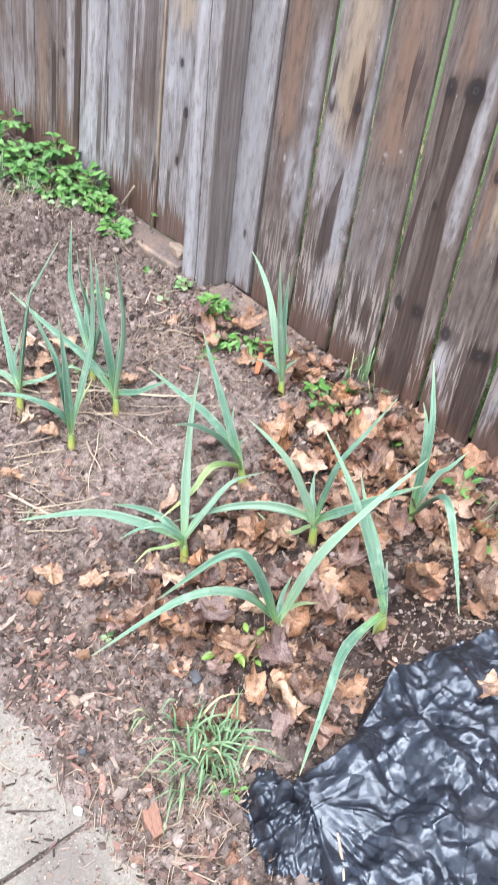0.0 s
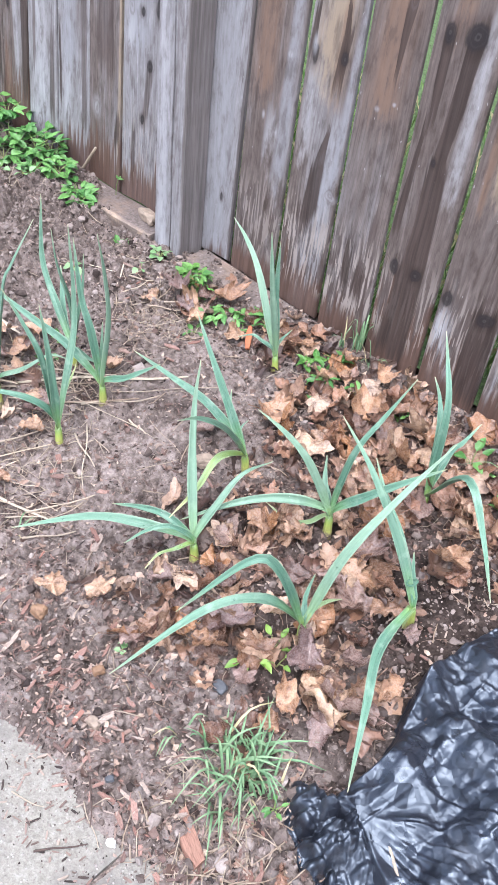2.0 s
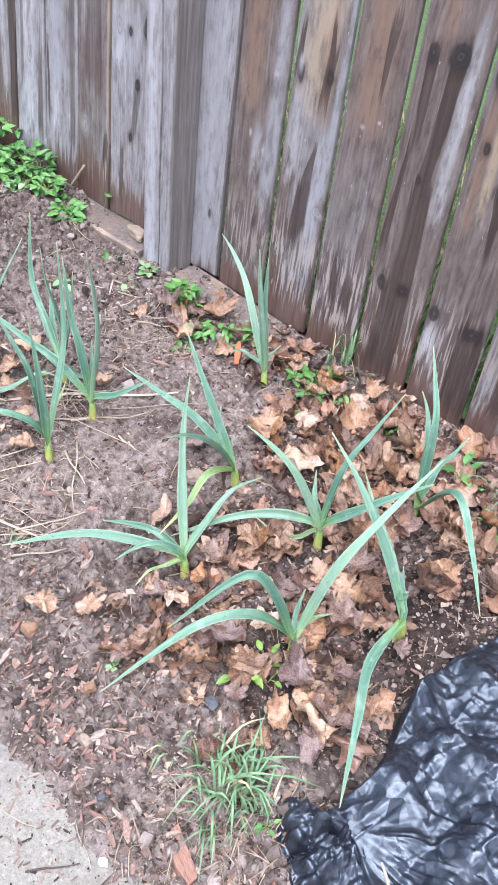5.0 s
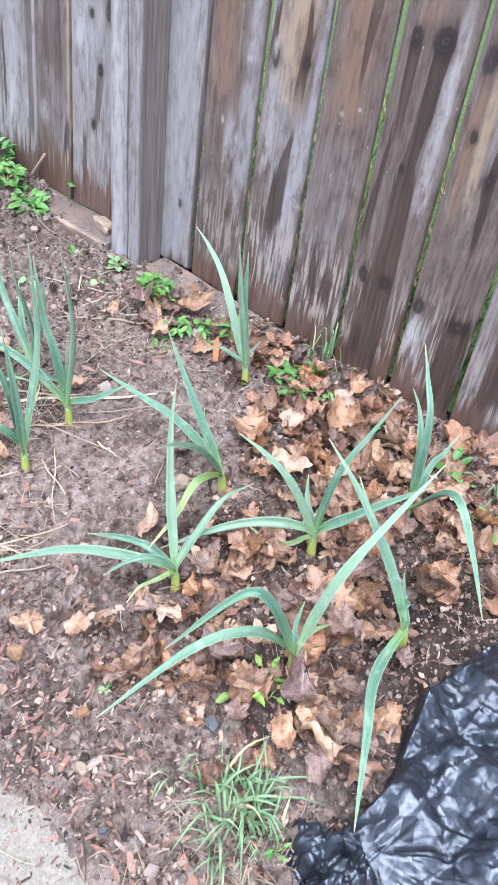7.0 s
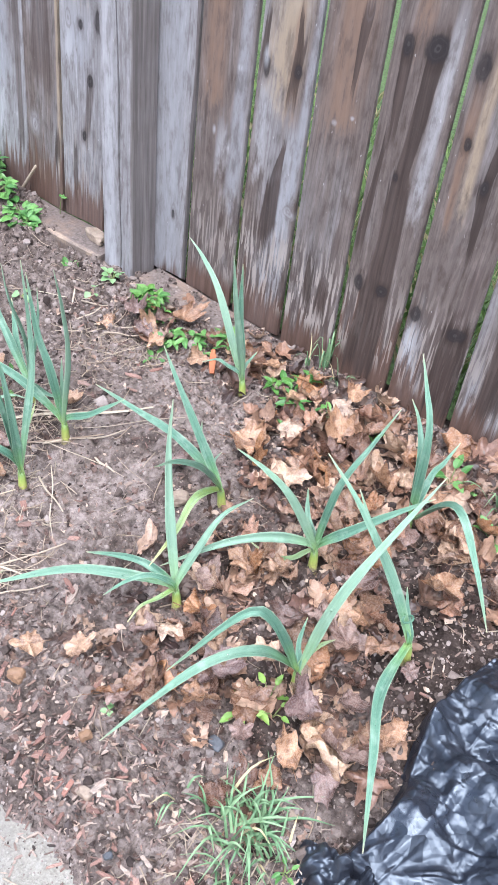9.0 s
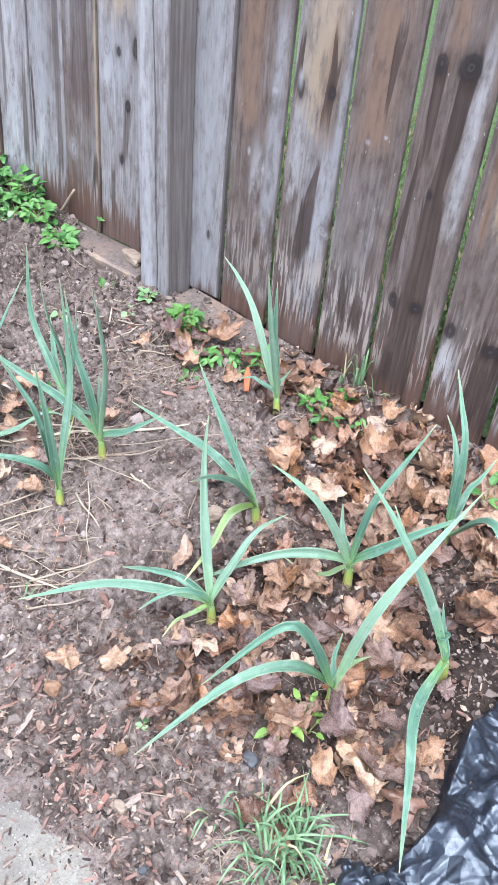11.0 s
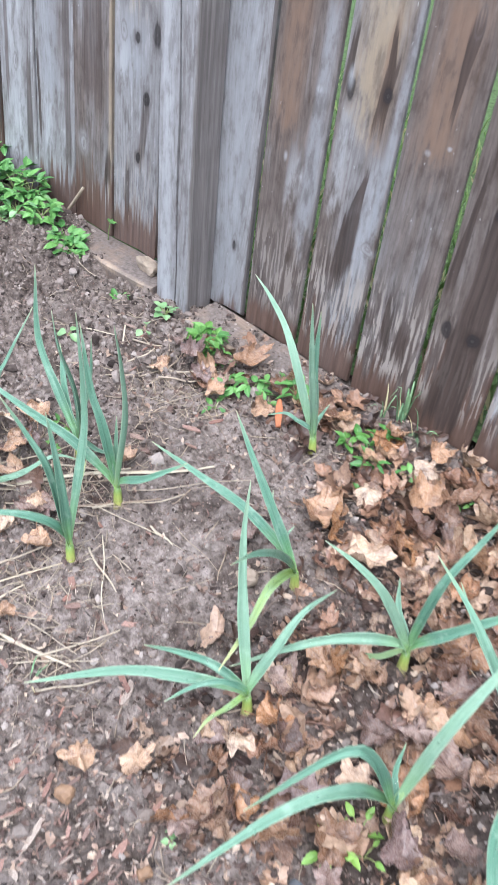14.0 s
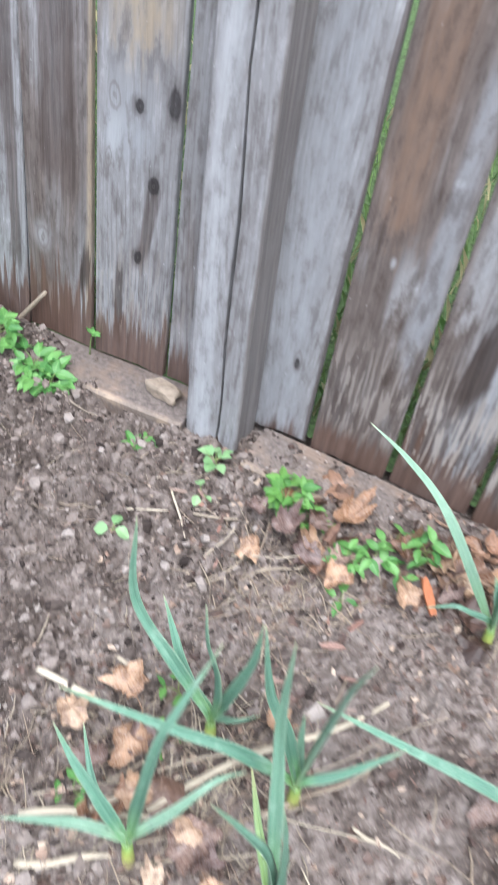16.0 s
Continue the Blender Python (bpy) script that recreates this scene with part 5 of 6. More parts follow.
# the lower layer of the leaf carpet, its colours dimmed for shade under the upper leaves
carpet = Joined()
rng = random.Random(88)
shapes = [maple_mesh(400 + k)[:2] for k in range(10)]
for x, y in scatter(rng, 460, -1.9, -0.1, 0.82, 1.93, leaf_cover):
    v, f = rng.choice(shapes)
    size = rng.uniform(0.05, 0.10)
    carpet.add(turned(np.array(v) * (size, size * rng.uniform(0.7, 1), size * 0.6), pose(x, y, gz(x, y) - 0.002, rng.uniform(-14, 14), rng.uniform(-14, 14), rng.uniform(0, 360))), f)
thing("leaf_carpet", carpet.mesh("leaf_carpet", CARPET), "matted layer of wet brown maple leaves on soil", "leaf litter", kind="stuff")

# broken leaf bits under and between the leaves
bits = Joined()
rng = random.Random(21)
for x, y in scatter(rng, 9500, -2.05, 0.0, 0.64, 1.95, lambda x, y: 0.14 + 0.22 * float(smooth(1.0, 0.85, y)) + 0.3 * float(smooth(1.82, 1.90, y)) * float(smooth(-1.35, -1.2, x)) + leaf_cover(x, y)):
    s = rng.uniform(0.003, 0.010) if rng.random() < 0.85 else rng.uniform(0.010, 0.015)
    k = rng.randint(5, 8)
    ring = [(math.cos(q) * s * rng.uniform(0.35, 1.2), math.sin(q) * s * rng.uniform(0.25, 0.9), rng.uniform(-0.3, 0.6) * s) for q in np.linspace(0, 6.28, k, endpoint=False)]
    v = turned([(0, 0, 0)] + ring, pose(x, y, gz(x, y) + 0.003, rng.uniform(-35, 35), rng.uniform(-35, 35), rng.uniform(0, 360)))
    bits.add(v, [(0, 1 + a, 1 + (a + 1) % k) for a in range(k)])
thing("leaf_litter", bits.mesh("leaf_litter", LITTER, False), "broken brown leaf fragments strewn over the soil", "leaf litter", kind="stuff")


def stone(x, y, z, rx, ry, rz, turn, label, name="stone", material=None):
    bm = bmesh.new()
    bmesh.ops.create_icosphere(bm, subdivisions=3, radius=1)
    for v in bm.verts:
        n = noise.noise(v.co * 1.6 + Vector((x * 9, y * 9, 0))) * 0.35 + noise.noise(v.co * 5) * 0.08
        v.co = Vector((max(-0.8, min(0.8, v.co.x)) * rx, max(-0.75, min(0.75, v.co.y)) * ry, max(-0.7, min(0.75, v.co.z)) * rz)) * (1.2 + n)
    me = bpy.data.meshes.new("stone")
    bm.to_mesh(me)
    bm.free()
    me.materials.append(material or STONE)
    thing(name, me, label, name.replace("_", " "), m=pose(x, y, z, 0, 0, turn))


# ---------------------------------------------------------------- wood chips
def chip_verts(rng, length, width, thick):
    """A torn splinter: a box with slanted, uneven ends."""
    verts = []
    for sx, cut in ((-1, rng.uniform(-0.2, 0.2)), (-0.3, 0), (0.4, 0), (1, rng.uniform(-0.25, 0.25))):
        for sy, sz in ((-1, -1), (1, -1), (1, 1), (-1, 1)):
            taper = 1 - 0.75 * rng.random() * (abs(sx) == 1)
            verts.append((sx * length / 2 + cut * sy * width, sy * width / 2 * taper, (sz * thick / 2 + thick / 2) * (1 - 0.25 * rng.random() * (sz > 0)) + 0.06 * length * sx * sx * rng.uniform(0, 0.4)))
    faces = [(0, 3, 2, 1), (12, 13, 14, 15)]
    for i in range(3):
        for k in range(4):
            j = (k + 1) % 4
            faces.append((i * 4 + k, i * 4 + j, i * 4 + 4 + j, i * 4 + 4 + k))
    return verts, faces


CHIPS = []
for k in range(9):
    r = random.Random(70 + k)
    CHIPS.append(mesh_of("wood_chip", *chip_verts(r, 1.0, r.uniform(0.12, 0.34), r.uniform(0.06, 0.13)), CHIP, soft=False))


def wood_chip(x, y, length, turn, tilt=8, label="reddish dyed wood mulch chip lying on soil"):
    m = pose(x, y, gz(x, y) + 0.0015, leaf_rng.uniform(-tilt, tilt), leaf_rng.uniform(-tilt, tilt), turn) @ Matrix.Diagonal((length, length, length, 1))
    return thing("wood_chip", leaf_rng.choice(CHIPS), label, "wood chip", "wood chips on the bed", m=m)


BIG_CHIP = mesh_of("wood_block", *chip_verts(random.Random(4), 0.092, 0.030, 0.018), BLOCK, soft=False)
thing("wood_block", BIG_CHIP, "large reddish wood mulch block lying by the slab", "wood chip", m=pose(-0.583, 0.703, gz(-0.583, 0.703) + 0.003, 2, -3, 160))
CHIPS_EDGE = (
    (-1.003, 0.734, 0.060, 92), (-0.996, 0.775, 0.045, 100), (-1.125, 0.701, 0.06, 110), (-1.023, 0.668, 0.05, 20), (-0.853, 0.739, 0.04, 85),
    (-0.814, 0.608, 0.04, 60), (-0.724, 0.645, 0.05, 20), (-0.709, 0.671, 0.035, 10), (-0.661, 0.595, 0.06, 95), (-0.645, 0.616, 0.035, 120),
    (-0.477, 0.742, 0.055, 150), (-0.649, 0.746, 0.05, 50), (-1.648, 1.405, 0.045, 25),
)
CHIPS_BED = (
    (-2.003, 1.691, 0.035, 20), (-1.212, 0.976, 0.05, 160), (-0.496, 1.237, 0.035, 20), (-1.583, 1.513, 0.045, 30), (-1.612, 1.560, 0.04, 120),
    (-1.560, 1.575, 0.035, 60), (-1.614, 1.790, 0.04, 70), (-1.53, 1.46, 0.03, 10), (-1.40, 1.40, 0.03, 80), (-1.951, 1.70, 0.035, 150), (-0.951, 1.001, 0.03, 100),
    (-1.283, 1.060, 0.04, 30), (-1.395, 1.004, 0.035, 150),
)
for x, y, length, turn in CHIPS_EDGE + CHIPS_BED:
    wood_chip(x, y, length, turn)
for x, y, length, turn in ((-0.758, 1.898, 0.05, 30), (-0.735, 1.880, 0.04, 100), (-0.700, 1.893, 0.05, 150), (-0.654, 1.881, 0.045, 60), (-0.680, 1.868, 0.035, 20), (-1.954, 1.686, 0.036, 160), (-1.614, 1.387, 0.050, 20),
                           (-1.450, 1.045, 0.045, 150), (-1.327, 1.028, 0.042, 160), (-1.399, 1.014, 0.045, 60), (-1.430, 1.020, 0.03, 100), (-1.192, 0.968, 0.055, 120)):
    wood_chip(x, y, length, turn)
for x, y, length, turn in ((-0.785, 0.603, 0.035, 10), (-0.694, 0.639, 0.045, 165), (-0.680, 0.664, 0.035, 150), (-0.634, 0.593, 0.042, 70), (-0.616, 0.609, 0.028, 80), (-0.452, 0.735, 0.050, 105), (-0.484, 0.683, 0.040, 50),
                           (-0.435, 0.696, 0.040, 20), (-0.814, 0.666, 0.022, 150), (-0.827, 0.736, 0.026, 30), (-0.811, 0.752, 0.026, 80), (-0.969, 0.716, 0.060, 40), (-0.966, 0.658, 0.035, 120)):
    wood_chip(x, y, length, turn)
stone(-0.673, 0.608, SLAB_Z + 0.003, 0.009, 0.007, 0.006, 30, "small white pebble on the slab edge", material=PALE_PEBBLE)
stone(-0.748, 0.662, gz(-0.748, 0.662) + 0.003, 0.008, 0.006, 0.005, 60, "dark grey pebble beside the slab", material=DARK_PEBBLE)
ORANGE_CHIP = mesh_of("wood_chip", *chip_verts(random.Random(9), 0.072, 0.017, 0.008), ORANGE, soft=False)
thing("wood_chip", ORANGE_CHIP, "bright orange wood chip leaning in the litter", "wood chip", "wood chips on the bed", m=pose(-1.462, 1.690, gz(-1.462, 1.69) + 0.022, 0, -28, 130))


def chip_cover(x, y):
    return 0.10 + 0.90 * float(smooth(1.02, 0.72, y)) * (1 - float(smooth(-0.5, -0.42, x))) * (0.35 if y < 0.62 else 1)


for x, y in scatter(random.Random(31), 230, -2.1, -0.42, 0.575, 1.75, chip_cover):
    wood_chip(x, y, leaf_rng.uniform(0.012, 0.030), leaf_rng.uniform(0, 360))
for x, y in scatter(random.Random(33), 48, -1.28, -0.92, 0.64, 0.88, lambda x, y: 1):
    wood_chip(x, y, leaf_rng.uniform(0.012, 0.036), leaf_rng.uniform(60, 130))
for x, y in scatter(random.Random(34), 70, -0.98, -0.50, 0.60, 0.80, lambda x, y: 0.3 + 0.7 * float(smooth(0.60, 0.66, y))):
    wood_chip(x, y, leaf_rng.uniform(0.012, 0.034), leaf_rng.uniform(0, 180))
bits = Joined()
rng = random.Random(32)
for x, y in scatter(rng, 4600, -2.6, -0.2, 0.50, 1.85, chip_cover):
    v, f = chip_verts(rng, rng.uniform(0.006, 0.02), rng.uniform(0.0015, 0.0045), rng.uniform(0.001, 0.003))
    bits.add(turned(v, pose(x, y, max(gz(x, y), SLAB_Z if y < SLAB_Y else -1) + 0.001, rng.uniform(-15, 15), rng.uniform(-15, 15), rng.uniform(0, 360))), f)
thing("wood_chip_bits", bits.mesh("wood_chip_bits", CHIP_BITS, False), "small reddish and tan mulch splinters scattered on soil", "mulch", kind="stuff")

# ---------------------------------------------------------------- crumbs and pebbles
crumbs = Joined()
rng = random.Random(41)
for x, y in scatter(rng, 27000, -3.0, -0.2, 0.61, 1.95, lambda x, y: 0.30 + 0.70 * max(float(smooth(-1.5, -1.9, x)), 0.6 * float(smooth(-0.75, -0.55, x)))):
    s = rng.uniform(0.0016, 0.004) if rng.random() < 0.74 else rng.uniform(0.004, 0.0080 if x > -1.6 else 0.0090) if rng.random() < 0.90 else rng.uniform(0.009, 0.017)
    v, f = rock(rng, s, s * rng.uniform(0.6, 1.3), s * rng.uniform(0.5, 0.9))
    crumbs.add(turned(v, pose(x, y, gz(x, y) + s * 0.1, rng.uniform(-40, 40), rng.uniform(-40, 40), rng.uniform(0, 360))), f)
for _ in range(420):
    x, y, s = rng.uniform(-1.93, -1.25), 1.832 + 0.12 * rng.random() ** 1.3, rng.uniform(0.0012, 0.004)
    v, f = rock(rng, s * 1.3, s * 1.3, s * 0.6)
    crumbs.add(turned(v, pose(x, y, 0.009 - 0.042 * (x + 1.935) + 0.052 * (y - 1.832), 0, 0, rng.uniform(0, 360))), f)
for _ in range(1300):
    x, y, s = rng.uniform(-1.25, -0.4), 0.655 - 0.18 * rng.random() ** 2.6, rng.uniform(0.0006, 0.0021)
    v, f = rock(rng, s * 1.2, s * 1.2, s * 0.7)
    crumbs.add(turned(v, pose(x, y, max(gz(x, y), SLAB_Z) + s * 0.3, 0, 0, rng.uniform(0, 360))), f)
thing("soil_crumbs", crumbs.mesh("soil_crumbs", CRUMB, False), "loose brown clods and crumbs on the bed", "soil", kind="stuff")
stones = Joined()
rng = random.Random(42)
for x, y in scatter(rng, 600, -2.8, -0.3, 0.52, 1.8, lambda x, y: 0.25 + 0.75 * float(smooth(0.95, 0.7, y)) * (0.3 if y < 0.6 else 1)):
    s = rng.uniform(0.0015, 0.004) if rng.random() < 0.9 else rng.uniform(0.005, 0.009)
    v, f = rock(rng, s, s * rng.uniform(0.7, 1.1), s * rng.uniform(0.5, 0.8))
    z = max(gz(x, y), SLAB_Z if y < SLAB_Y else -1)
    stones.add(turned(v, pose(x, y, z + s * 0.3, 0, 0, rng.uniform(0, 360))), f)
thing("pebbles", stones.mesh("pebbles", PEBBLE, False), "small pale and dark pebbles on soil and slab", "gravel", kind="stuff")


for x, y, size in ((-0.692, 0.850, 0.075), (-0.431, 0.771, 0.065), (-0.375, 0.739, 0.060)):
    maple_leaf(x, y, size, 0.006, 26, "curled orange-brown leaf in the grass")
stone(-0.559, 0.921, gz(-0.559, 0.921) + 0.004, 0.012, 0.008, 0.006, 80, "flat pale grey pebble beside the grass", material=STONE)
stone(-0.744, 0.921, gz(-0.744, 0.921) + 0.006, 0.015, 0.012, 0.010, 10, "dark grey stone half sunk in soil", material=DARK_PEBBLE)
stone(-2.165, 1.905, 0.042, 0.042, 0.021, 0.019, -6, "pale buff stone lying on the edging timber")
stone(-1.215, 1.405, gz(-1.215, 1.405) + 0.008, 0.020, 0.015, 0.014, 30, "small grey stone half sunk in soil")
stone(-1.185, 1.279, gz(-1.185, 1.279) + 0.010, 0.021, 0.018, 0.016, 50, "small grey stone half sunk in soil")
stone(-0.868, 0.716, gz(-0.868, 0.716) + 0.005, 0.013, 0.010, 0.009, 10, "small tan stone among wood chips")

stone(-1.129, 0.772, gz(-1.129, 0.772) + 0.010, 0.016, 0.013, 0.013, 20, "round brown nut shell on the mulch", "nut_shell", NUT)
stone(-0.940, 0.781, gz(-0.940, 0.781) + 0.008, 0.012, 0.009, 0.010, 70, "small brown nut shell on bare soil", "nut_shell", NUT)


# ---------------------------------------------------------------- sticks and straw
def stick(x, y, length, turn, radius, material, label, seed, rise=0.0):
    r = random.Random(seed)
    pts = [(-length / 2, 0, 0), (-length / 6, r.uniform(-0.035, 0.035) * length, 0.003), (length / 5, r.uniform(-0.035, 0.035) * length, 0.003), (length / 2, 0, rise)]
    P = curve_through(pts, 9)
    c, s = math.cos(radians(turn)), math.sin(radians(turn))
    out = [(px * c - py * s, px * s + py * c, pz) for px, py, pz in P]
    rest = [max(gz(x + px, y + py), SLAB_Z if y + py < SLAB_Y else -1) - gz(x, y) for px, py, pz in out]
    line = np.polyval(np.polyfit(range(9), rest, 1), range(9))
    above = 0.6 * max(r - q for r, q in zip(rest, line))
    out = [(px, py, pz + float(q) + above) for (px, py, pz), q in zip(out, line)]
    me = mesh_of("stick", *tube(out, np.linspace(radius, radius * 0.6, 9), 6), material)
    thing("stick" if material is TWIG else "straw", me, label, "twig" if material is TWIG else "straw", "twigs and straws on the bed", m=pose(x, y, gz(x, y) + radius))


PALE, DARK = "pale dry plant stalk lying on soil", "thin dark twig lying on soil"
STALKS_NEAR = (
    (-1.338, 0.911, 0.17, 40, 0.0022, 0), (-1.380, 0.939, 0.14, 5, 0.0018, 0), (-1.311, 0.948, 0.12, 75, 0.0018, 0), (-1.675, 1.182, 0.32, 44, 0.0026, 0),
    (-1.618, 1.154, 0.26, 38, 0.0022, 0), (-1.460, 1.366, 0.30, 46, 0.0020, 0), (-0.952, 1.139, 0.22, 50, 0.0021, 0), (-0.853, 0.842, 0.15, 12, 0.0026, 1),
    (-0.792, 0.891, 0.10, 30, 0.0024, 1), (-0.750, 0.620, 0.09, -36, 0.0020, 1), (-0.722, 0.539, 0.09, 53, 0.0026, 1), (-0.83, 0.545, 0.07, 20, 0.0020, 0),
    (-1.129, 0.863, 0.12, 70, 0.0030, 1), (-1.843, 1.530, 0.10, 60, 0.0022, 0),
)
STALKS_FAR = (
    (-1.962, 1.644, 0.07, -30, 0.0018, 0), (-1.323, 1.267, 0.16, -10, 0.0014, 0), (-1.257, 1.192, 0.10, 60, 0.0013, 0), (-1.718, 1.524, 0.16, 30, 0.0013, 0),
    (-1.676, 1.579, 0.13, 70, 0.0013, 0), (-0.498, 0.698, 0.12, 35, 0.0018, 0), (-0.459, 0.728, 0.10, 60, 0.0018, 0), (-0.720, 0.600, 0.09, -20, 0.0016, 0),
    (-0.596, 0.854, 0.16, 80, 0.0016, 0), (-0.966, 0.698, 0.10, 120, 0.0018, 1), (-0.653, 1.531, 0.15, -5, 0.0018, 1), (-0.725, 1.390, 0.14, -20, 0.0016, 0),
    (-1.376, 1.775, 0.20, -8, 0.0018, 0), (-1.197, 1.885, 0.14, 10, 0.0014, 0),
)
for k, (x, y, length, turn, radius, dark) in enumerate(STALKS_NEAR + STALKS_FAR):
    stick(x, y, length, turn, radius * 0.8, TWIG if dark else STRAW, DARK if dark else PALE, 500 + k, 0.01)
for k, (x, y, length, turn) in enumerate(((-1.70, 1.155, 0.24, 52), (-1.62, 1.10, 0.20, 30), (-1.56, 1.20, 0.28, 47), (-1.76, 1.20, 0.18, 60), (-1.66, 1.245, 0.22, 41), (-1.50, 1.27, 0.20, 50),
                                          (-1.83, 1.10, 0.16, 35), (-1.58, 1.015, 0.15, 64), (-1.42, 1.10, 0.13, -15), (-1.40, 0.90, 0.15, 22), (-1.33, 0.965, 0.16, 58), (-1.28, 0.90, 0.12, 48),
                                          (-1.811, 1.610, 0.10, 75), (-1.770, 1.620, 0.13, 20), (-1.729, 1.615, 0.11, 40), (-1.790, 1.650, 0.09, 100), (-1.90, 1.66, 0.09, 15), (-1.86, 1.60, 0.08, 70))):
    stick(x, y, length, turn, 0.0027 if k % 3 else 0.0021, STRAW, PALE, 700 + k, 0.012)


def dry_blade(x, y, length, turn, width, seed):
    """A withered flat leaf stalk, thin in section, laid along the ground."""
    r = random.Random(seed)
    c, s = math.cos(radians(turn)), math.sin(radians(turn))
    line = curve_through([(-length / 2, 0, 0), (-length / 6, r.uniform(-0.03, 0.03) * length, 0), (length / 5, r.uniform(-0.03, 0.03) * length, 0), (length / 2, 0, 0)], 14)
    v, f = tube(line, width * 0.5 * np.interp(np.linspace(0, 1, 14), (0, 0.1, 0.7, 1), (0.8, 1, 0.9, 0.35)), 8)
    z0, z1 = gz(x - c * length / 2, y - s * length / 2), gz(x + c * length / 2, y + s * length / 2)
    lift = max(gz(x + c * length * q, y + s * length * q) - (z0 + (z1 - z0) * (q + 0.5)) for q in np.linspace(-0.5, 0.5, 9)) * 0.8
    out = [(px * c - py * s, px * s + py * c, pz * 0.28 + 0.003 + lift + (z0 + (z1 - z0) * (px / length + 0.5)) - gz(x, y)) for px, py, pz in v]
    thing("straw", mesh_of("straw", out, f, WITHERED), "broad pale withered leaf stalk lying on soil", "straw", "twigs and straws on the bed", m=pose(x, y, gz(x, y)))


for k, (x, y, length, turn, width) in enumerate(((-1.577, 1.309, 0.49, 52, 0.012), (-1.951, 1.226, 0.12, 2, 0.013), (-1.81, 1.066, 0.20, 25, 0.012), (-1.807, 1.006, 0.15, 28, 0.013), (-1.971, 1.635, 0.13, -48, 0.005),
                                                 (-2.029, 1.613, 0.085, 31, 0.006), (-1.394, 1.24, 0.081, -8, 0.006), (-1.403, 1.089, 0.20, -39, 0.003), (-1.753, 1.137, 0.16, 48, 0.009), (-1.388, 0.905, 0.17, 15, 0.008),
                                                 (-1.528, 1.01, 0.155, 57, 0.005), (-1.876, 1.305, 0.06, -9, 0.008), (-1.463, 1.22, 0.28, 10, 0.003), (-1.54, 0.94, 0.09, 70, 0.006))):
    dry_blade(x, y, length, turn, width, 900 + k)
lean = curve_through([(0, 0, 0), (0.045, 0.003, 0.06), (0.095, 0.004, 0.125)], 6)
thing("stick", mesh_of("stick", *tube(lean, [0.006, 0.006, 0.0058, 0.0055, 0.005, 0.0045], 7), STRAW), "pale cut stick leaning against the fence boards", "twig", m=pose(-2.600, 1.940, 0.024))
wisps = Joined()
rng = random.Random(61)
for x, y in scatter(rng, 1350, -2.9, -0.25, 0.6, 1.85, lambda x, y: 0.06 + 0.94 * float(smooth(0.22, 0.05, min(math.hypot(x + 1.50, y - 1.02) + 0.04, math.hypot(x + 1.85, y - 1.12), math.hypot(x + 1.36, y - 0.93) + 0.07, math.hypot(x + 1.66, y - 1.22), math.hypot(x + 1.72, y - 1.62), math.hypot(x + 2.75, y - 1.6), math.hypot(x + 0.55, y - 0.75))))):
    n, q = rng.uniform(0.02, 0.09), rng.uniform(0, 6.28)
    pts = []
    for t in (-0.5, -0.15, 0.2, 0.5):
        px, py = x + math.cos(q + t * rng.uniform(-0.5, 0.5)) * n * t, y + math.sin(q) * n * t
        pts.append((px, py, gz(px, py) + 0.002 + rng.uniform(0, 0.005)))
    k = rng.uniform(0.6, 1.7)
    wisps.add(*tube(pts, [0.0009 * k, 0.0010 * k, 0.0009 * k, 0.0006 * k], 4))
thing("straw_wisps", wisps.mesh("straw_wisps", STRAW_BITS), "fine dry grass stalks strewn over the bed", "straw", kind="stuff")


# ---------------------------------------------------------------- weeds
def leaflet_mesh(seed, round_leaf=False):
    """One small pointed leaf of length 1, folded on its midrib, edge faintly toothed."""
    r = random.Random(seed)
    n, verts, uvs, faces = 9, [], [], []
    arch = r.uniform(0.12, 0.3)
    for i in range(n + 1):
        s = i / n
        w = (0.40 if round_leaf else 0.235) * math.sin(math.pi * s ** (0.75 if not round_leaf else 0.85)) ** 0.85 + 0.012
        w *= 1 + 0.10 * ((i % 2) - 0.5)
        for u in (-1, -0.5, 0, 0.5, 1):
            verts.append((s, u * w, 0.10 * s - arch * s * s + abs(u) * w * 0.35 + 0.02 * math.sin(9 * s + u * 3 + seed)))
            uvs.append((abs(u), s))
    for i in range(n):
        for k in range(4):
            a = i * 5 + k
            faces.append((a, a + 5, a + 6, a + 1))
    return verts, faces, uvs


def leaflets(material, round_leaf, seed):
    out = []
    for k in range(4):
        v, f, uv = leaflet_mesh(seed + k, round_leaf)
        out.append(mesh_of("leaflet", v, f, material, uv))
    return out


LEAFLETS = dict(elder=leaflets(WEED, False, 10), young=leaflets(WEED_LIGHT, False, 20), downy=leaflets(WEED_GREY, True, 30), clover=leaflets(WEED_GREY, True, 40), seedling=leaflets(SEEDLING, False, 50))
weed_rng = random.Random(77)


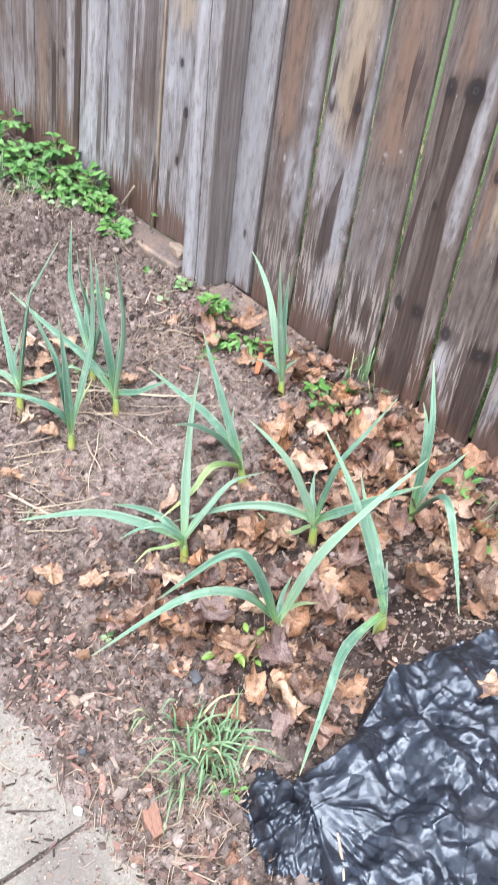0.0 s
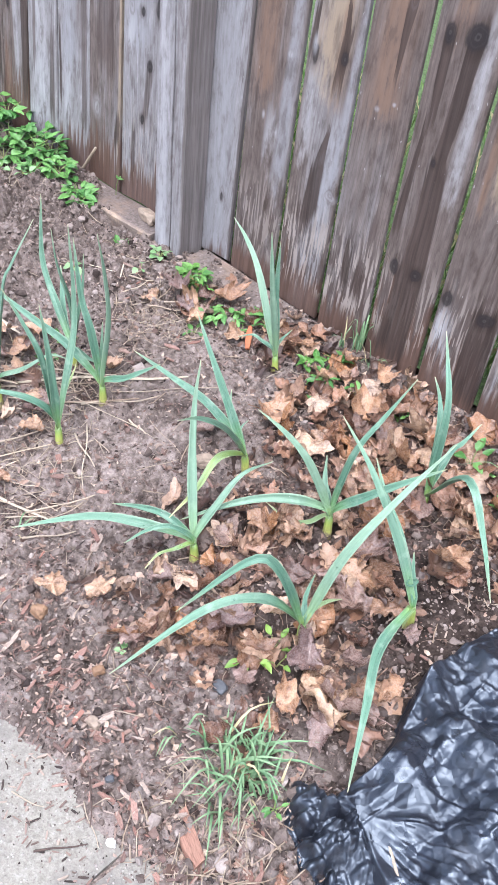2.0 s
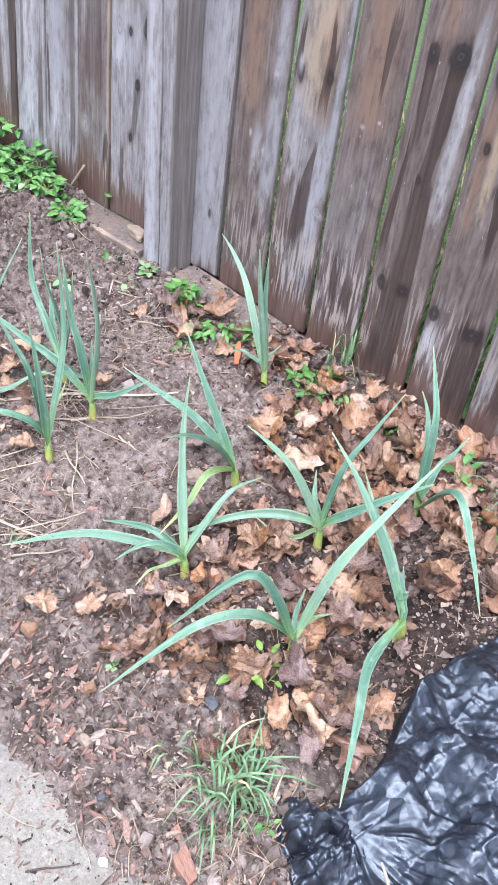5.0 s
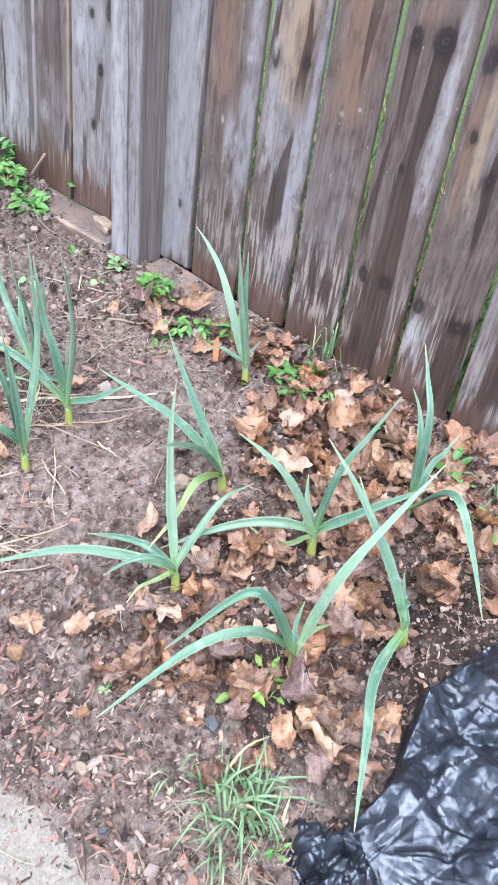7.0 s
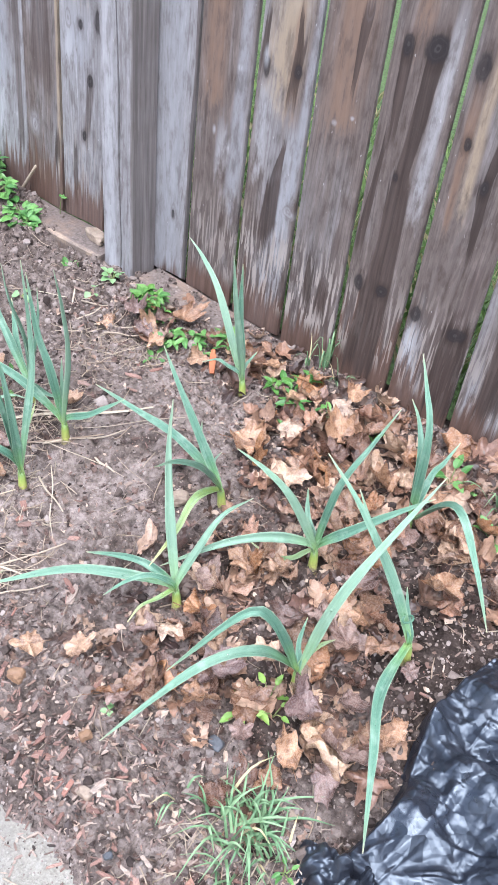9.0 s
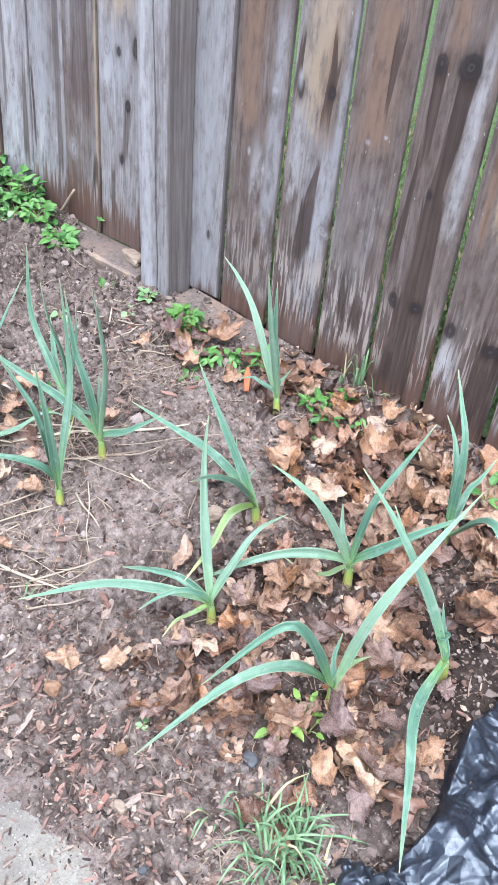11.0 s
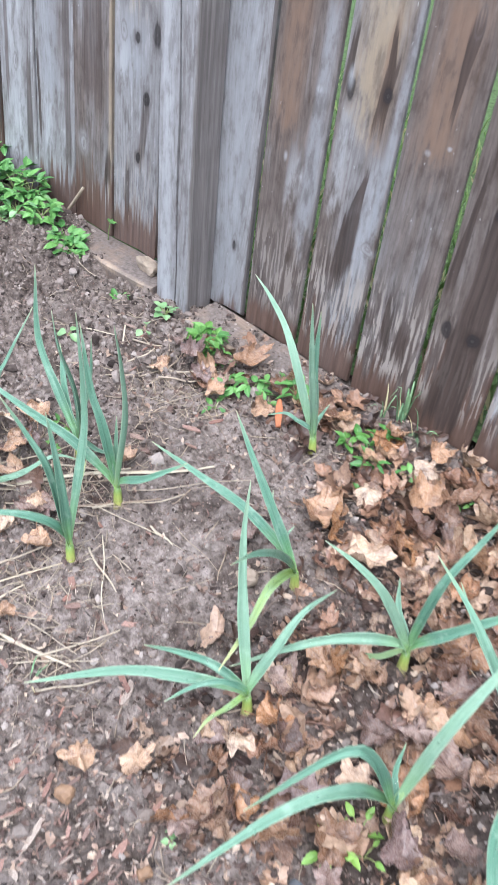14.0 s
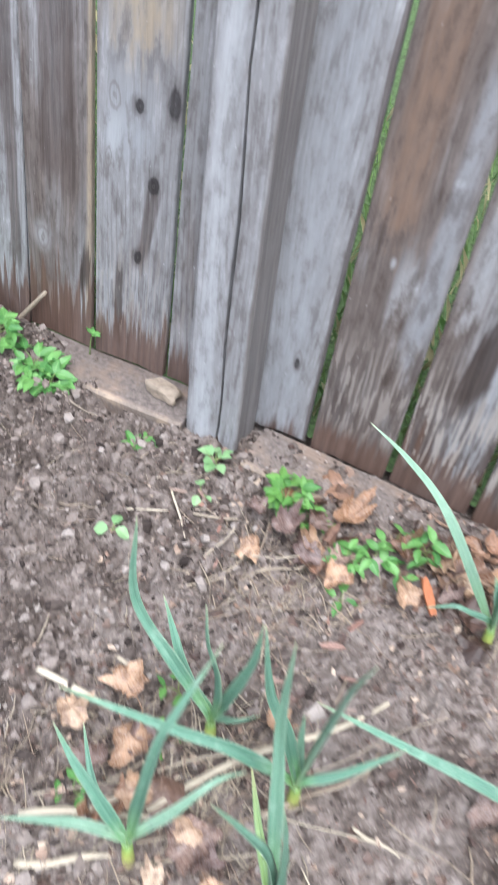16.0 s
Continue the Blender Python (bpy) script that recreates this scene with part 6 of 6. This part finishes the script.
def weed(x, y, kind, stalks, height, size, label, spread=0.7, fan=3, z=None):
    """Stalks from one root, each with a fan of leaflets."""
    r = weed_rng
    z = gz(x, y) if z is None else z
    root = thing("weed", None, label, "weed", "weeds in the bed", m=pose(x, y, z - 0.002))
    for k in range(stalks):
        a = 6.283 * (k + r.uniform(-0.3, 0.3)) / stalks
        out = height * spread * r.uniform(0.4, 1.1)
        h = height * r.uniform(0.35, 1.1)
        tip = np.array((math.cos(a) * out, math.sin(a) * out, h))
        pts = curve_through([(0, 0, 0), (tip[0] * 0.35, tip[1] * 0.35, h * 0.62), tip], 6)
        part("stalk", mesh_of("stalk", *tube(pts, [0.0016, 0.0015, 0.0014, 0.0013, 0.0011, 0.0009], 5), PETIOLE), root)
        for q in range(fan):
            turn = math.degrees(a) + (q - (fan - 1) / 2) * (150 / max(fan - 1, 1) if fan > 1 else 0) + r.uniform(-12, 12)
            s = size * r.uniform(0.75, 1.15)
            m = pose(*tip, r.uniform(-28, 28), r.uniform(-34, 24), turn) @ Matrix.Diagonal((s, s, s, 1))
            part("leaflet", r.choice(LEAFLETS[kind]), root, m=m)
    return root


PATCH = "leafy bright green weed clump growing against the fence"
for x, y, h, size, n in ((-2.40, 1.80, 0.075, 0.055, 7), (-2.47, 1.84, 0.07, 0.05, 5), (-2.57, 1.83, 0.075, 0.05, 6), (-2.66, 1.80, 0.09, 0.052, 6), (-2.75, 1.86, 0.14, 0.06, 6), (-2.80, 1.75, 0.12, 0.058, 6),
                         (-2.90, 1.84, 0.16, 0.062, 6), (-2.95, 1.72, 0.13, 0.058, 6), (-3.06, 1.82, 0.17, 0.065, 6), (-3.10, 1.68, 0.13, 0.06, 6), (-3.20, 1.80, 0.17, 0.065, 6), (-3.33, 1.75, 0.16, 0.065, 6),
                         (-3.42, 1.86, 0.18, 0.065, 6), (-3.5, 1.70, 0.15, 0.065, 6), (-2.72, 1.90, 0.10, 0.05, 5), (-3.0, 1.90, 0.16, 0.06, 5)):
    weed(x, y, "elder", n + 4, h * 0.46, size * 0.86, PATCH, 1.2, 4)
SMALL = "small green weed seedling among dead leaves"
SPROUTS_FAR = (
    (-2.154, 1.770, "elder", 5, 0.028, 0.036, 3), (-1.972, 1.795, "downy", 9, 0.024, 0.030, 1), (-1.958, 1.704, "downy", 3, 0.02, 0.022, 1),
    (-1.795, 1.770, "young", 14, 0.050, 0.036, 4), (-1.740, 1.755, "young", 9, 0.040, 0.029, 3), (-1.635, 1.698, "elder", 5, 0.028, 0.035, 3),
    (-1.608, 1.619, "elder", 4, 0.02, 0.038, 1), (-1.584, 1.727, "elder", 4, 0.03, 0.034, 3), (-1.521, 1.723, "elder", 3, 0.03, 0.034, 2),
    (-1.496, 1.795, "elder", 5, 0.036, 0.042, 2), (-1.566, 1.795, "elder", 4, 0.034, 0.038, 2), (-1.290, 1.761, "young", 4, 0.03, 0.036, 3),
    (-1.213, 1.720, "elder", 4, 0.03, 0.040, 3), (-1.168, 1.647, "elder", 2, 0.015, 0.028, 1), (-1.249, 1.830, "young", 4, 0.03, 0.036, 3),
)
SPROUTS_NEAR = (
    (-1.129, 1.752, "elder", 4, 0.025, 0.028, 2), (-0.989, 1.785, "young", 3, 0.02, 0.018, 2), (-0.764, 1.778, "elder", 6, 0.045, 0.044, 1),
    (-0.590, 1.668, "elder", 5, 0.025, 0.044, 1), (-0.536, 1.732, "elder", 4, 0.025, 0.042, 1), (-0.478, 1.626, "elder", 4, 0.025, 0.038, 1),
    (-0.708, 1.763, "young", 4, 0.02, 0.026, 1), (-1.760, 1.222, "young", 4, 0.03, 0.028, 2), (-1.780, 1.303, "young", 3, 0.03, 0.026, 2),
    (-2.052, 1.519, "downy", 3, 0.014, 0.030, 1), (-1.847, 1.088, "young", 3, 0.025, 0.028, 2), (-2.82, 1.62, "downy", 6, 0.04, 0.032, 1),
    (-2.70, 1.67, "downy", 7, 0.03, 0.030, 1), (-2.61, 1.715, "downy", 5, 0.025, 0.026, 1), (-2.98, 1.60, "downy", 6, 0.04, 0.030, 1),
)
for x, y, kind, n, h, size, fan in SPROUTS_FAR + SPROUTS_NEAR:
    weed(x, y, kind, n, h, size, SMALL, 0.8, fan)
for x, y, n, size in ((-0.745, 0.990, 4, 0.033), (-0.730, 1.006, 3, 0.030), (-0.721, 1.045, 4, 0.027), (-0.694, 1.022, 3, 0.019)):
    weed(x, y, "seedling", n, 0.028, size, "tiny yellow-green seedling beside dead leaves", 0.9, 1)
weed(-0.945, 0.844, "clover", 3, 0.006, 0.017, "tiny grey-green clover seedling on bare soil", 0.5, 1)
weed(-0.959, 0.855, "clover", 3, 0.005, 0.011, "tiny grey-green clover seedling on bare soil", 0.5, 1)
weed(-0.509, 0.833, "elder", 5, 0.015, 0.020, "small green weed rosette beside the plastic bag", 0.9, 1)
weed(-2.385, 1.938, "elder", 1, 0.055, 0.036, "single green leaf sprouting between fence and timber", 0.2, 3, 0.026)


# ---------------------------------------------------------------- grass
def grass_tuft(x, y, count, length, radius, fall, label, seed, width=0.0035, z=None, stray=0.9):
    r = random.Random(seed)
    j = Joined()
    z0 = gz(x, y) if z is None else z
    for _ in range(count):
        a, d = r.uniform(0, 6.283), radius * r.random() ** 0.7
        bx, by = math.cos(a) * d, math.sin(a) * d
        q = a + r.uniform(-stray, stray)
        n = length * r.uniform(0.5, 1.1)
        out = n * fall * r.uniform(0.4, 1.0)
        h = n * (1 - fall * r.uniform(0.3, 0.8))
        ex, ey = bx + math.cos(q) * out, by + math.sin(q) * out
        end = max(0.006, h * r.uniform(0.2, 0.9))
        if z is None:
            end += gz(x + ex, y + ey) - z0
        P = curve_through([(bx, by, 0), (bx + math.cos(q) * out * 0.45, by + math.sin(q) * out * 0.45, max(h * 0.75, 0.015)), (ex, ey, end)], 8)
        side = np.array((-math.sin(q), math.cos(q), 0.25))
        v = []
        for i, p in enumerate(P):
            w = width / 2 * (1 - (i / 7) ** 2) + 0.0002
            v += [p - side * w, p + np.array((0, 0, -w * 0.6)), p + side * w]
        f = []
        for i in range(7):
            for k in range(2):
                f.append((i * 3 + k, i * 3 + k + 1, i * 3 + 4 + k, i * 3 + 3 + k))
        j.add(v, f)
    thing("grass_tuft", j.mesh("grass_tuft", GRASS), label, "grass", kind="stuff", m=pose(x, y, z0))


grass_tuft(-0.622, 0.838, 46, 0.125, 0.055, 0.96, "sprawling green grass tuft at the edge of the bed", 1, 0.0052, stray=2.6)
grass_tuft(-0.600, 0.872, 30, 0.12, 0.035, 0.85, "sprawling green grass tuft at the edge of the bed", 2, 0.0050, stray=2.2)
grass_tuft(-0.585, 0.800, 22, 0.11, 0.035, 0.97, "sprawling green grass tuft at the edge of the bed", 12, 0.0046, stray=1.6)
grass_tuft(-0.730, 0.810, 7, 0.09, 0.02, 0.75, "few thin grass blades beside a tuft", 3, 0.005)
grass_tuft(-0.537, 0.840, 10, 0.08, 0.03, 0.8, "few grass blades against the plastic bag", 4, 0.005)
grass_tuft(-1.258, 1.932, 13, 0.17, 0.012, 0.38, "thin grass growing at a gap in the fence", 5, 0.006)
grass_tuft(-1.300, 1.915, 6, 0.11, 0.010, 0.45, "thin grass growing at a gap in the fence", 15, 0.005)
grass_tuft(-1.19, 1.91, 9, 0.09, 0.02, 0.8, "dry grass wisps at the fence foot", 6, 0.0022)
grass_tuft(-0.633, 1.760, 16, 0.16, 0.016, 0.85, "pale green grass blades sprawling by the fence", 7, 0.006, stray=0.5)
grass_tuft(-1.343, 0.854, 5, 0.08, 0.015, 0.8, "few thin grass blades on bare soil", 8, 0.0035)
grass_tuft(-2.78, 1.64, 16, 0.13, 0.05, 0.9, "dry grass wisps at the edge of the weeds", 11, 0.003)
grass_tuft(-2.95, 1.62, 12, 0.20, 0.03, 0.75, "long pale grass blades in the weeds", 9, 0.005)


maple_leaf(-0.668, 0.862, 0.065, 0.022, 14, "wet brown leaf caught in the grass tuft", DARK_MAPLE)


# ---------------------------------------------------------------- black plastic bag
def tri_wave(x):
    return np.abs((x % 1.0) * 2 - 1)


def facets(u, v, seed):
    """Random heights joined by flat triangles."""
    i, j = np.floor(u), np.floor(v)
    a, b = u - i, v - j
    h00, h11 = hash2(i, j, seed), hash2(i + 1, j + 1, seed)
    h10, h01 = hash2(i + 1, j, seed), hash2(i, j + 1, seed)
    return np.where(a > b, h00 + (h10 - h00) * a + (h11 - h10) * b, h00 + (h01 - h00) * b + (h11 - h01) * a)


KNOT = (-0.398, 0.915)


def bag_mesh():
    """Flattened crumpled bag: a sheet with sharp folds, drawn together at its knot."""
    nu, nv = 340, 340
    u, v = np.meshgrid(np.linspace(0, 1, nu), np.linspace(0, 1, nv), indexing="ij")
    edge = -0.462 + 0.020 * np.sin(v * 9) + 0.05 * smooth(0.72, 1.0, v) + 0.02 * (value_noise(v * 13, 0 * v, 4) - 0.5)
    x = edge + (0.62 + 0.05 * np.sin(v * 5)) * u
    low = 0.885 - 0.16 * u + 0.012 * np.sin(u * 17)
    y = low + (1.53 - low) * v + 0.02 * np.sin(u * 6)
    rng = np.random.RandomState(12)
    wx = x + 0.030 * (fractal(x * 5, y * 5, 2, 2) - 0.40)
    wy = y + 0.030 * (fractal(x * 5, y * 5, 9, 2) - 0.40)
    # creases: straight ridges and valleys with sharp crests, many fanning out from the knot
    dx, dy = x - KNOT[0], y - KNOT[1]
    r, turn = np.hypot(dx, dy), np.arctan2(dy, dx)
    fan = smooth(0.17, 0.06, r)
    # flat panels that meet in sharp edges: straight folds crossing one another, each alive in part of the sheet
    broad = 0 * x
    for k in range(15):
        q, wave = rng.uniform(0, math.pi), rng.uniform(0.060, 0.20)
        across = wx * math.cos(q) + wy * math.sin(q)
        alive = smooth(0.40, 0.52, value_noise(x * 6.5 + 7.3 * k, y * 6.5, 80 + k))
        broad = broad + (tri_wave(across / wave + rng.uniform(0, 1)) - 0.5) * wave * rng.uniform(0.07, 0.13) * alive
    for k in range(10):
        q, wave = rng.uniform(0, math.pi), rng.uniform(0.018, 0.045)
        across = wx * math.cos(q) + wy * math.sin(q)
        alive = smooth(0.54, 0.66, value_noise(x * 11 + 5.1 * k, y * 11, 110 + k))
        broad = broad + (tri_wave(across / wave + rng.uniform(0, 1)) - 0.5) * wave * rng.uniform(0.07, 0.13) * alive
    broad = broad + 0.006 + facets(wx / 0.080 + wy / 0.25, wy / 0.066 - wx / 0.30, 61) * 0.022 + facets(wx / 0.045 - wy / 0.16, wy / 0.038 + wx / 0.13, 62) * 0.012
    broad = broad + facets(wx / 0.022 + wy / 0.09, wy / 0.024 - wx / 0.08, 67) * 0.0072 + facets(wx / 0.011 - wy / 0.04, wy / 0.012 + wx / 0.03, 68) * 0.0022
    drawn = facets(turn * 2.3, r / 0.20, 63) * 0.034 + facets(turn * 4.2 + 1.2 * value_noise(r * 5, 0 * r, 3), r / 0.07, 64) * 0.012
    h = broad * (1 - fan) + drawn * fan * smooth(0.0, 0.10, r)
    for k in range(70):
        cx, cy, a = rng.uniform(-0.5, 0.15), rng.uniform(0.7, 1.55), rng.uniform(0, 2 * math.pi)
        if k < 9:
            a = rng.uniform(-0.6, 1.3)
            cx, cy = KNOT[0] + 0.05 * math.cos(a), KNOT[1] + 0.05 * math.sin(a)
        size, wide = rng.uniform(0.05, 0.22), rng.uniform(0.004, 0.014)
        along = (wx - cx) * math.cos(a) + (wy - cy) * math.sin(a)
        off = -(wx - cx) * math.sin(a) + (wy - cy) * math.cos(a)
        d = np.where(off > 0, off / wide, -off / (wide * 0.5))
        h += np.clip(1 - d, 0, 1) * np.clip(1 - np.abs(along / size - 0.5) * 2, 0, 1) ** 0.6 * wide * 0.50
    h = 0.004 + h + 0.030 * smooth(0.09, 0.0, r)
    rim = smooth(0.0, 0.02, u) * smooth(0.0, 0.02, 1 - u) * smooth(0.0, 0.02, v) * smooth(0.0, 0.02, 1 - v)
    belly = 0.012 * smooth(0.0, 0.35, u) * smooth(0, 0.2, v) * smooth(0, 0.2, 1 - v)
    base = np.interp(y, BED_Y, BED_Z) + 0.02 * np.clip(1 - np.abs(y - 1.1) / 0.4, 0, 1) * np.clip((x + 1.0) / 0.3, 0, 1)
    z = base + 0.006 + 0.008 * rim + rim * np.maximum(0.0, 0.006 + belly + h)
    verts = np.stack([x, y, z], -1).reshape(-1, 3)
    return verts, grid_faces(nu, nv)


bag = tagged(new("plastic_bag"), "crumpled wet black plastic bag lying flat on soil", "plastic bag")
part("bag_body", mesh_of("bag_body", *bag_mesh(), PLASTIC), bag)


def ruffle_mesh():
    """The gathered end beyond the knot, a fan of deep pleats."""
    na, nr = 170, 40
    verts = []
    for i in range(na):
        q = i / (na - 1)
        a = radians(188 + 155 * q)
        for j in range(nr):
            s = j / (nr - 1)
            R = 0.112 + 0.030 * (float(value_noise(q * 6, 0.5, 71)) - 0.5) + 0.003 * math.sin(q * 31)
            rr = 0.006 + (R - 0.006) * s
            bent = q + 0.05 * (float(fractal(q * 5, s * 3, 73, 2)) - 0.37)
            fold = float(facets(np.float64(bent * 6 + 0.8 * s), np.float64(s * 2.2), 72))
            fine = float(facets(np.float64(bent * 15 + 1.5 * s), np.float64(s * 5), 74))
            dent = float(fractal(q * 9, s * 4, 75, 3)) - 0.44
            h = 0.034 * math.sin(math.pi * min(1, s * 0.92 + 0.14)) * (0.30 + 1.0 * fold) + 0.011 * fine * s + 0.004 * dent * s + 0.022 * (1 - s) ** 2
            x, y = KNOT[0] + math.cos(a) * rr, KNOT[1] + math.sin(a) * rr
            verts.append((x, y, gz(x, y) + 0.003 + max(0.0, h)))
    return verts, grid_faces(na, nr)


part("tied_end", mesh_of("tied_end", *ruffle_mesh(), PLASTIC), bag, "gathered pleated end of the bag")
maple_leaf(-0.368, 1.300, 0.115, 0.046, 8, "wet brown maple leaf lying on the plastic bag", DARK_MAPLE)
maple_leaf(-0.322, 1.300, 0.085, 0.060, 8, "tan curled maple leaf lying on the plastic bag", TAN_MAPLE)


P = curve_through([(-0.070, 0.045, 0.012), (0.0, 0.0, 0.010), (0.055, -0.045, 0.010)], 6)
thing("stick", mesh_of("stick", *tube(P, [0.0035, 0.0034, 0.0033, 0.0030, 0.0028, 0.0022], 6), STRAW), "pale broken stalk lying on the plastic bag", "twig", m=pose(-0.300, 0.895, gz(-0.300, 0.895) + 0.035))


# ---------------------------------------------------------------- beyond the fence
lx, ly = np.linspace(-14, 8, 180), 1.985 + 30 * np.linspace(0, 1, 160) ** 2.2
LX, LY = np.meshgrid(lx, ly, indexing="ij")
LZ = -0.012 + 0.03 * fractal(LX * 7, LY * 7, 51, 4)
lawn = mesh_of("lawn", np.stack([LX, LY, LZ], -1).reshape(-1, 3), grid_faces(len(lx), len(ly)), LAWN)
thing("lawn", lawn, "bright green lawn seen through gaps between boards", "lawn", kind="structure")
blades = Joined()
rng = random.Random(91)
for _ in range(9000):
    x, y = rng.uniform(-6.0, 0.4), 2.05 + 1.9 * rng.random() ** 1.6
    q, h = rng.uniform(0, 6.28), rng.uniform(0.05, 0.13)
    c, d = math.cos(q) * h * 0.5, math.sin(q) * h * 0.5
    w = 0.003
    z = -0.005
    v = [(x - w * math.sin(q), y + w * math.cos(q), z), (x + w * math.sin(q), y - w * math.cos(q), z), (x + c * 0.4 + w, y + d * 0.4, z + h * 0.7), (x + c, y + d, z + h)]
    blades.add(v, [(0, 1, 2), (0, 2, 3)])
thing("lawn_grass", blades.mesh("lawn_grass", LAWN_BLADE), "bright green grass blades behind the fence", "grass", kind="stuff")
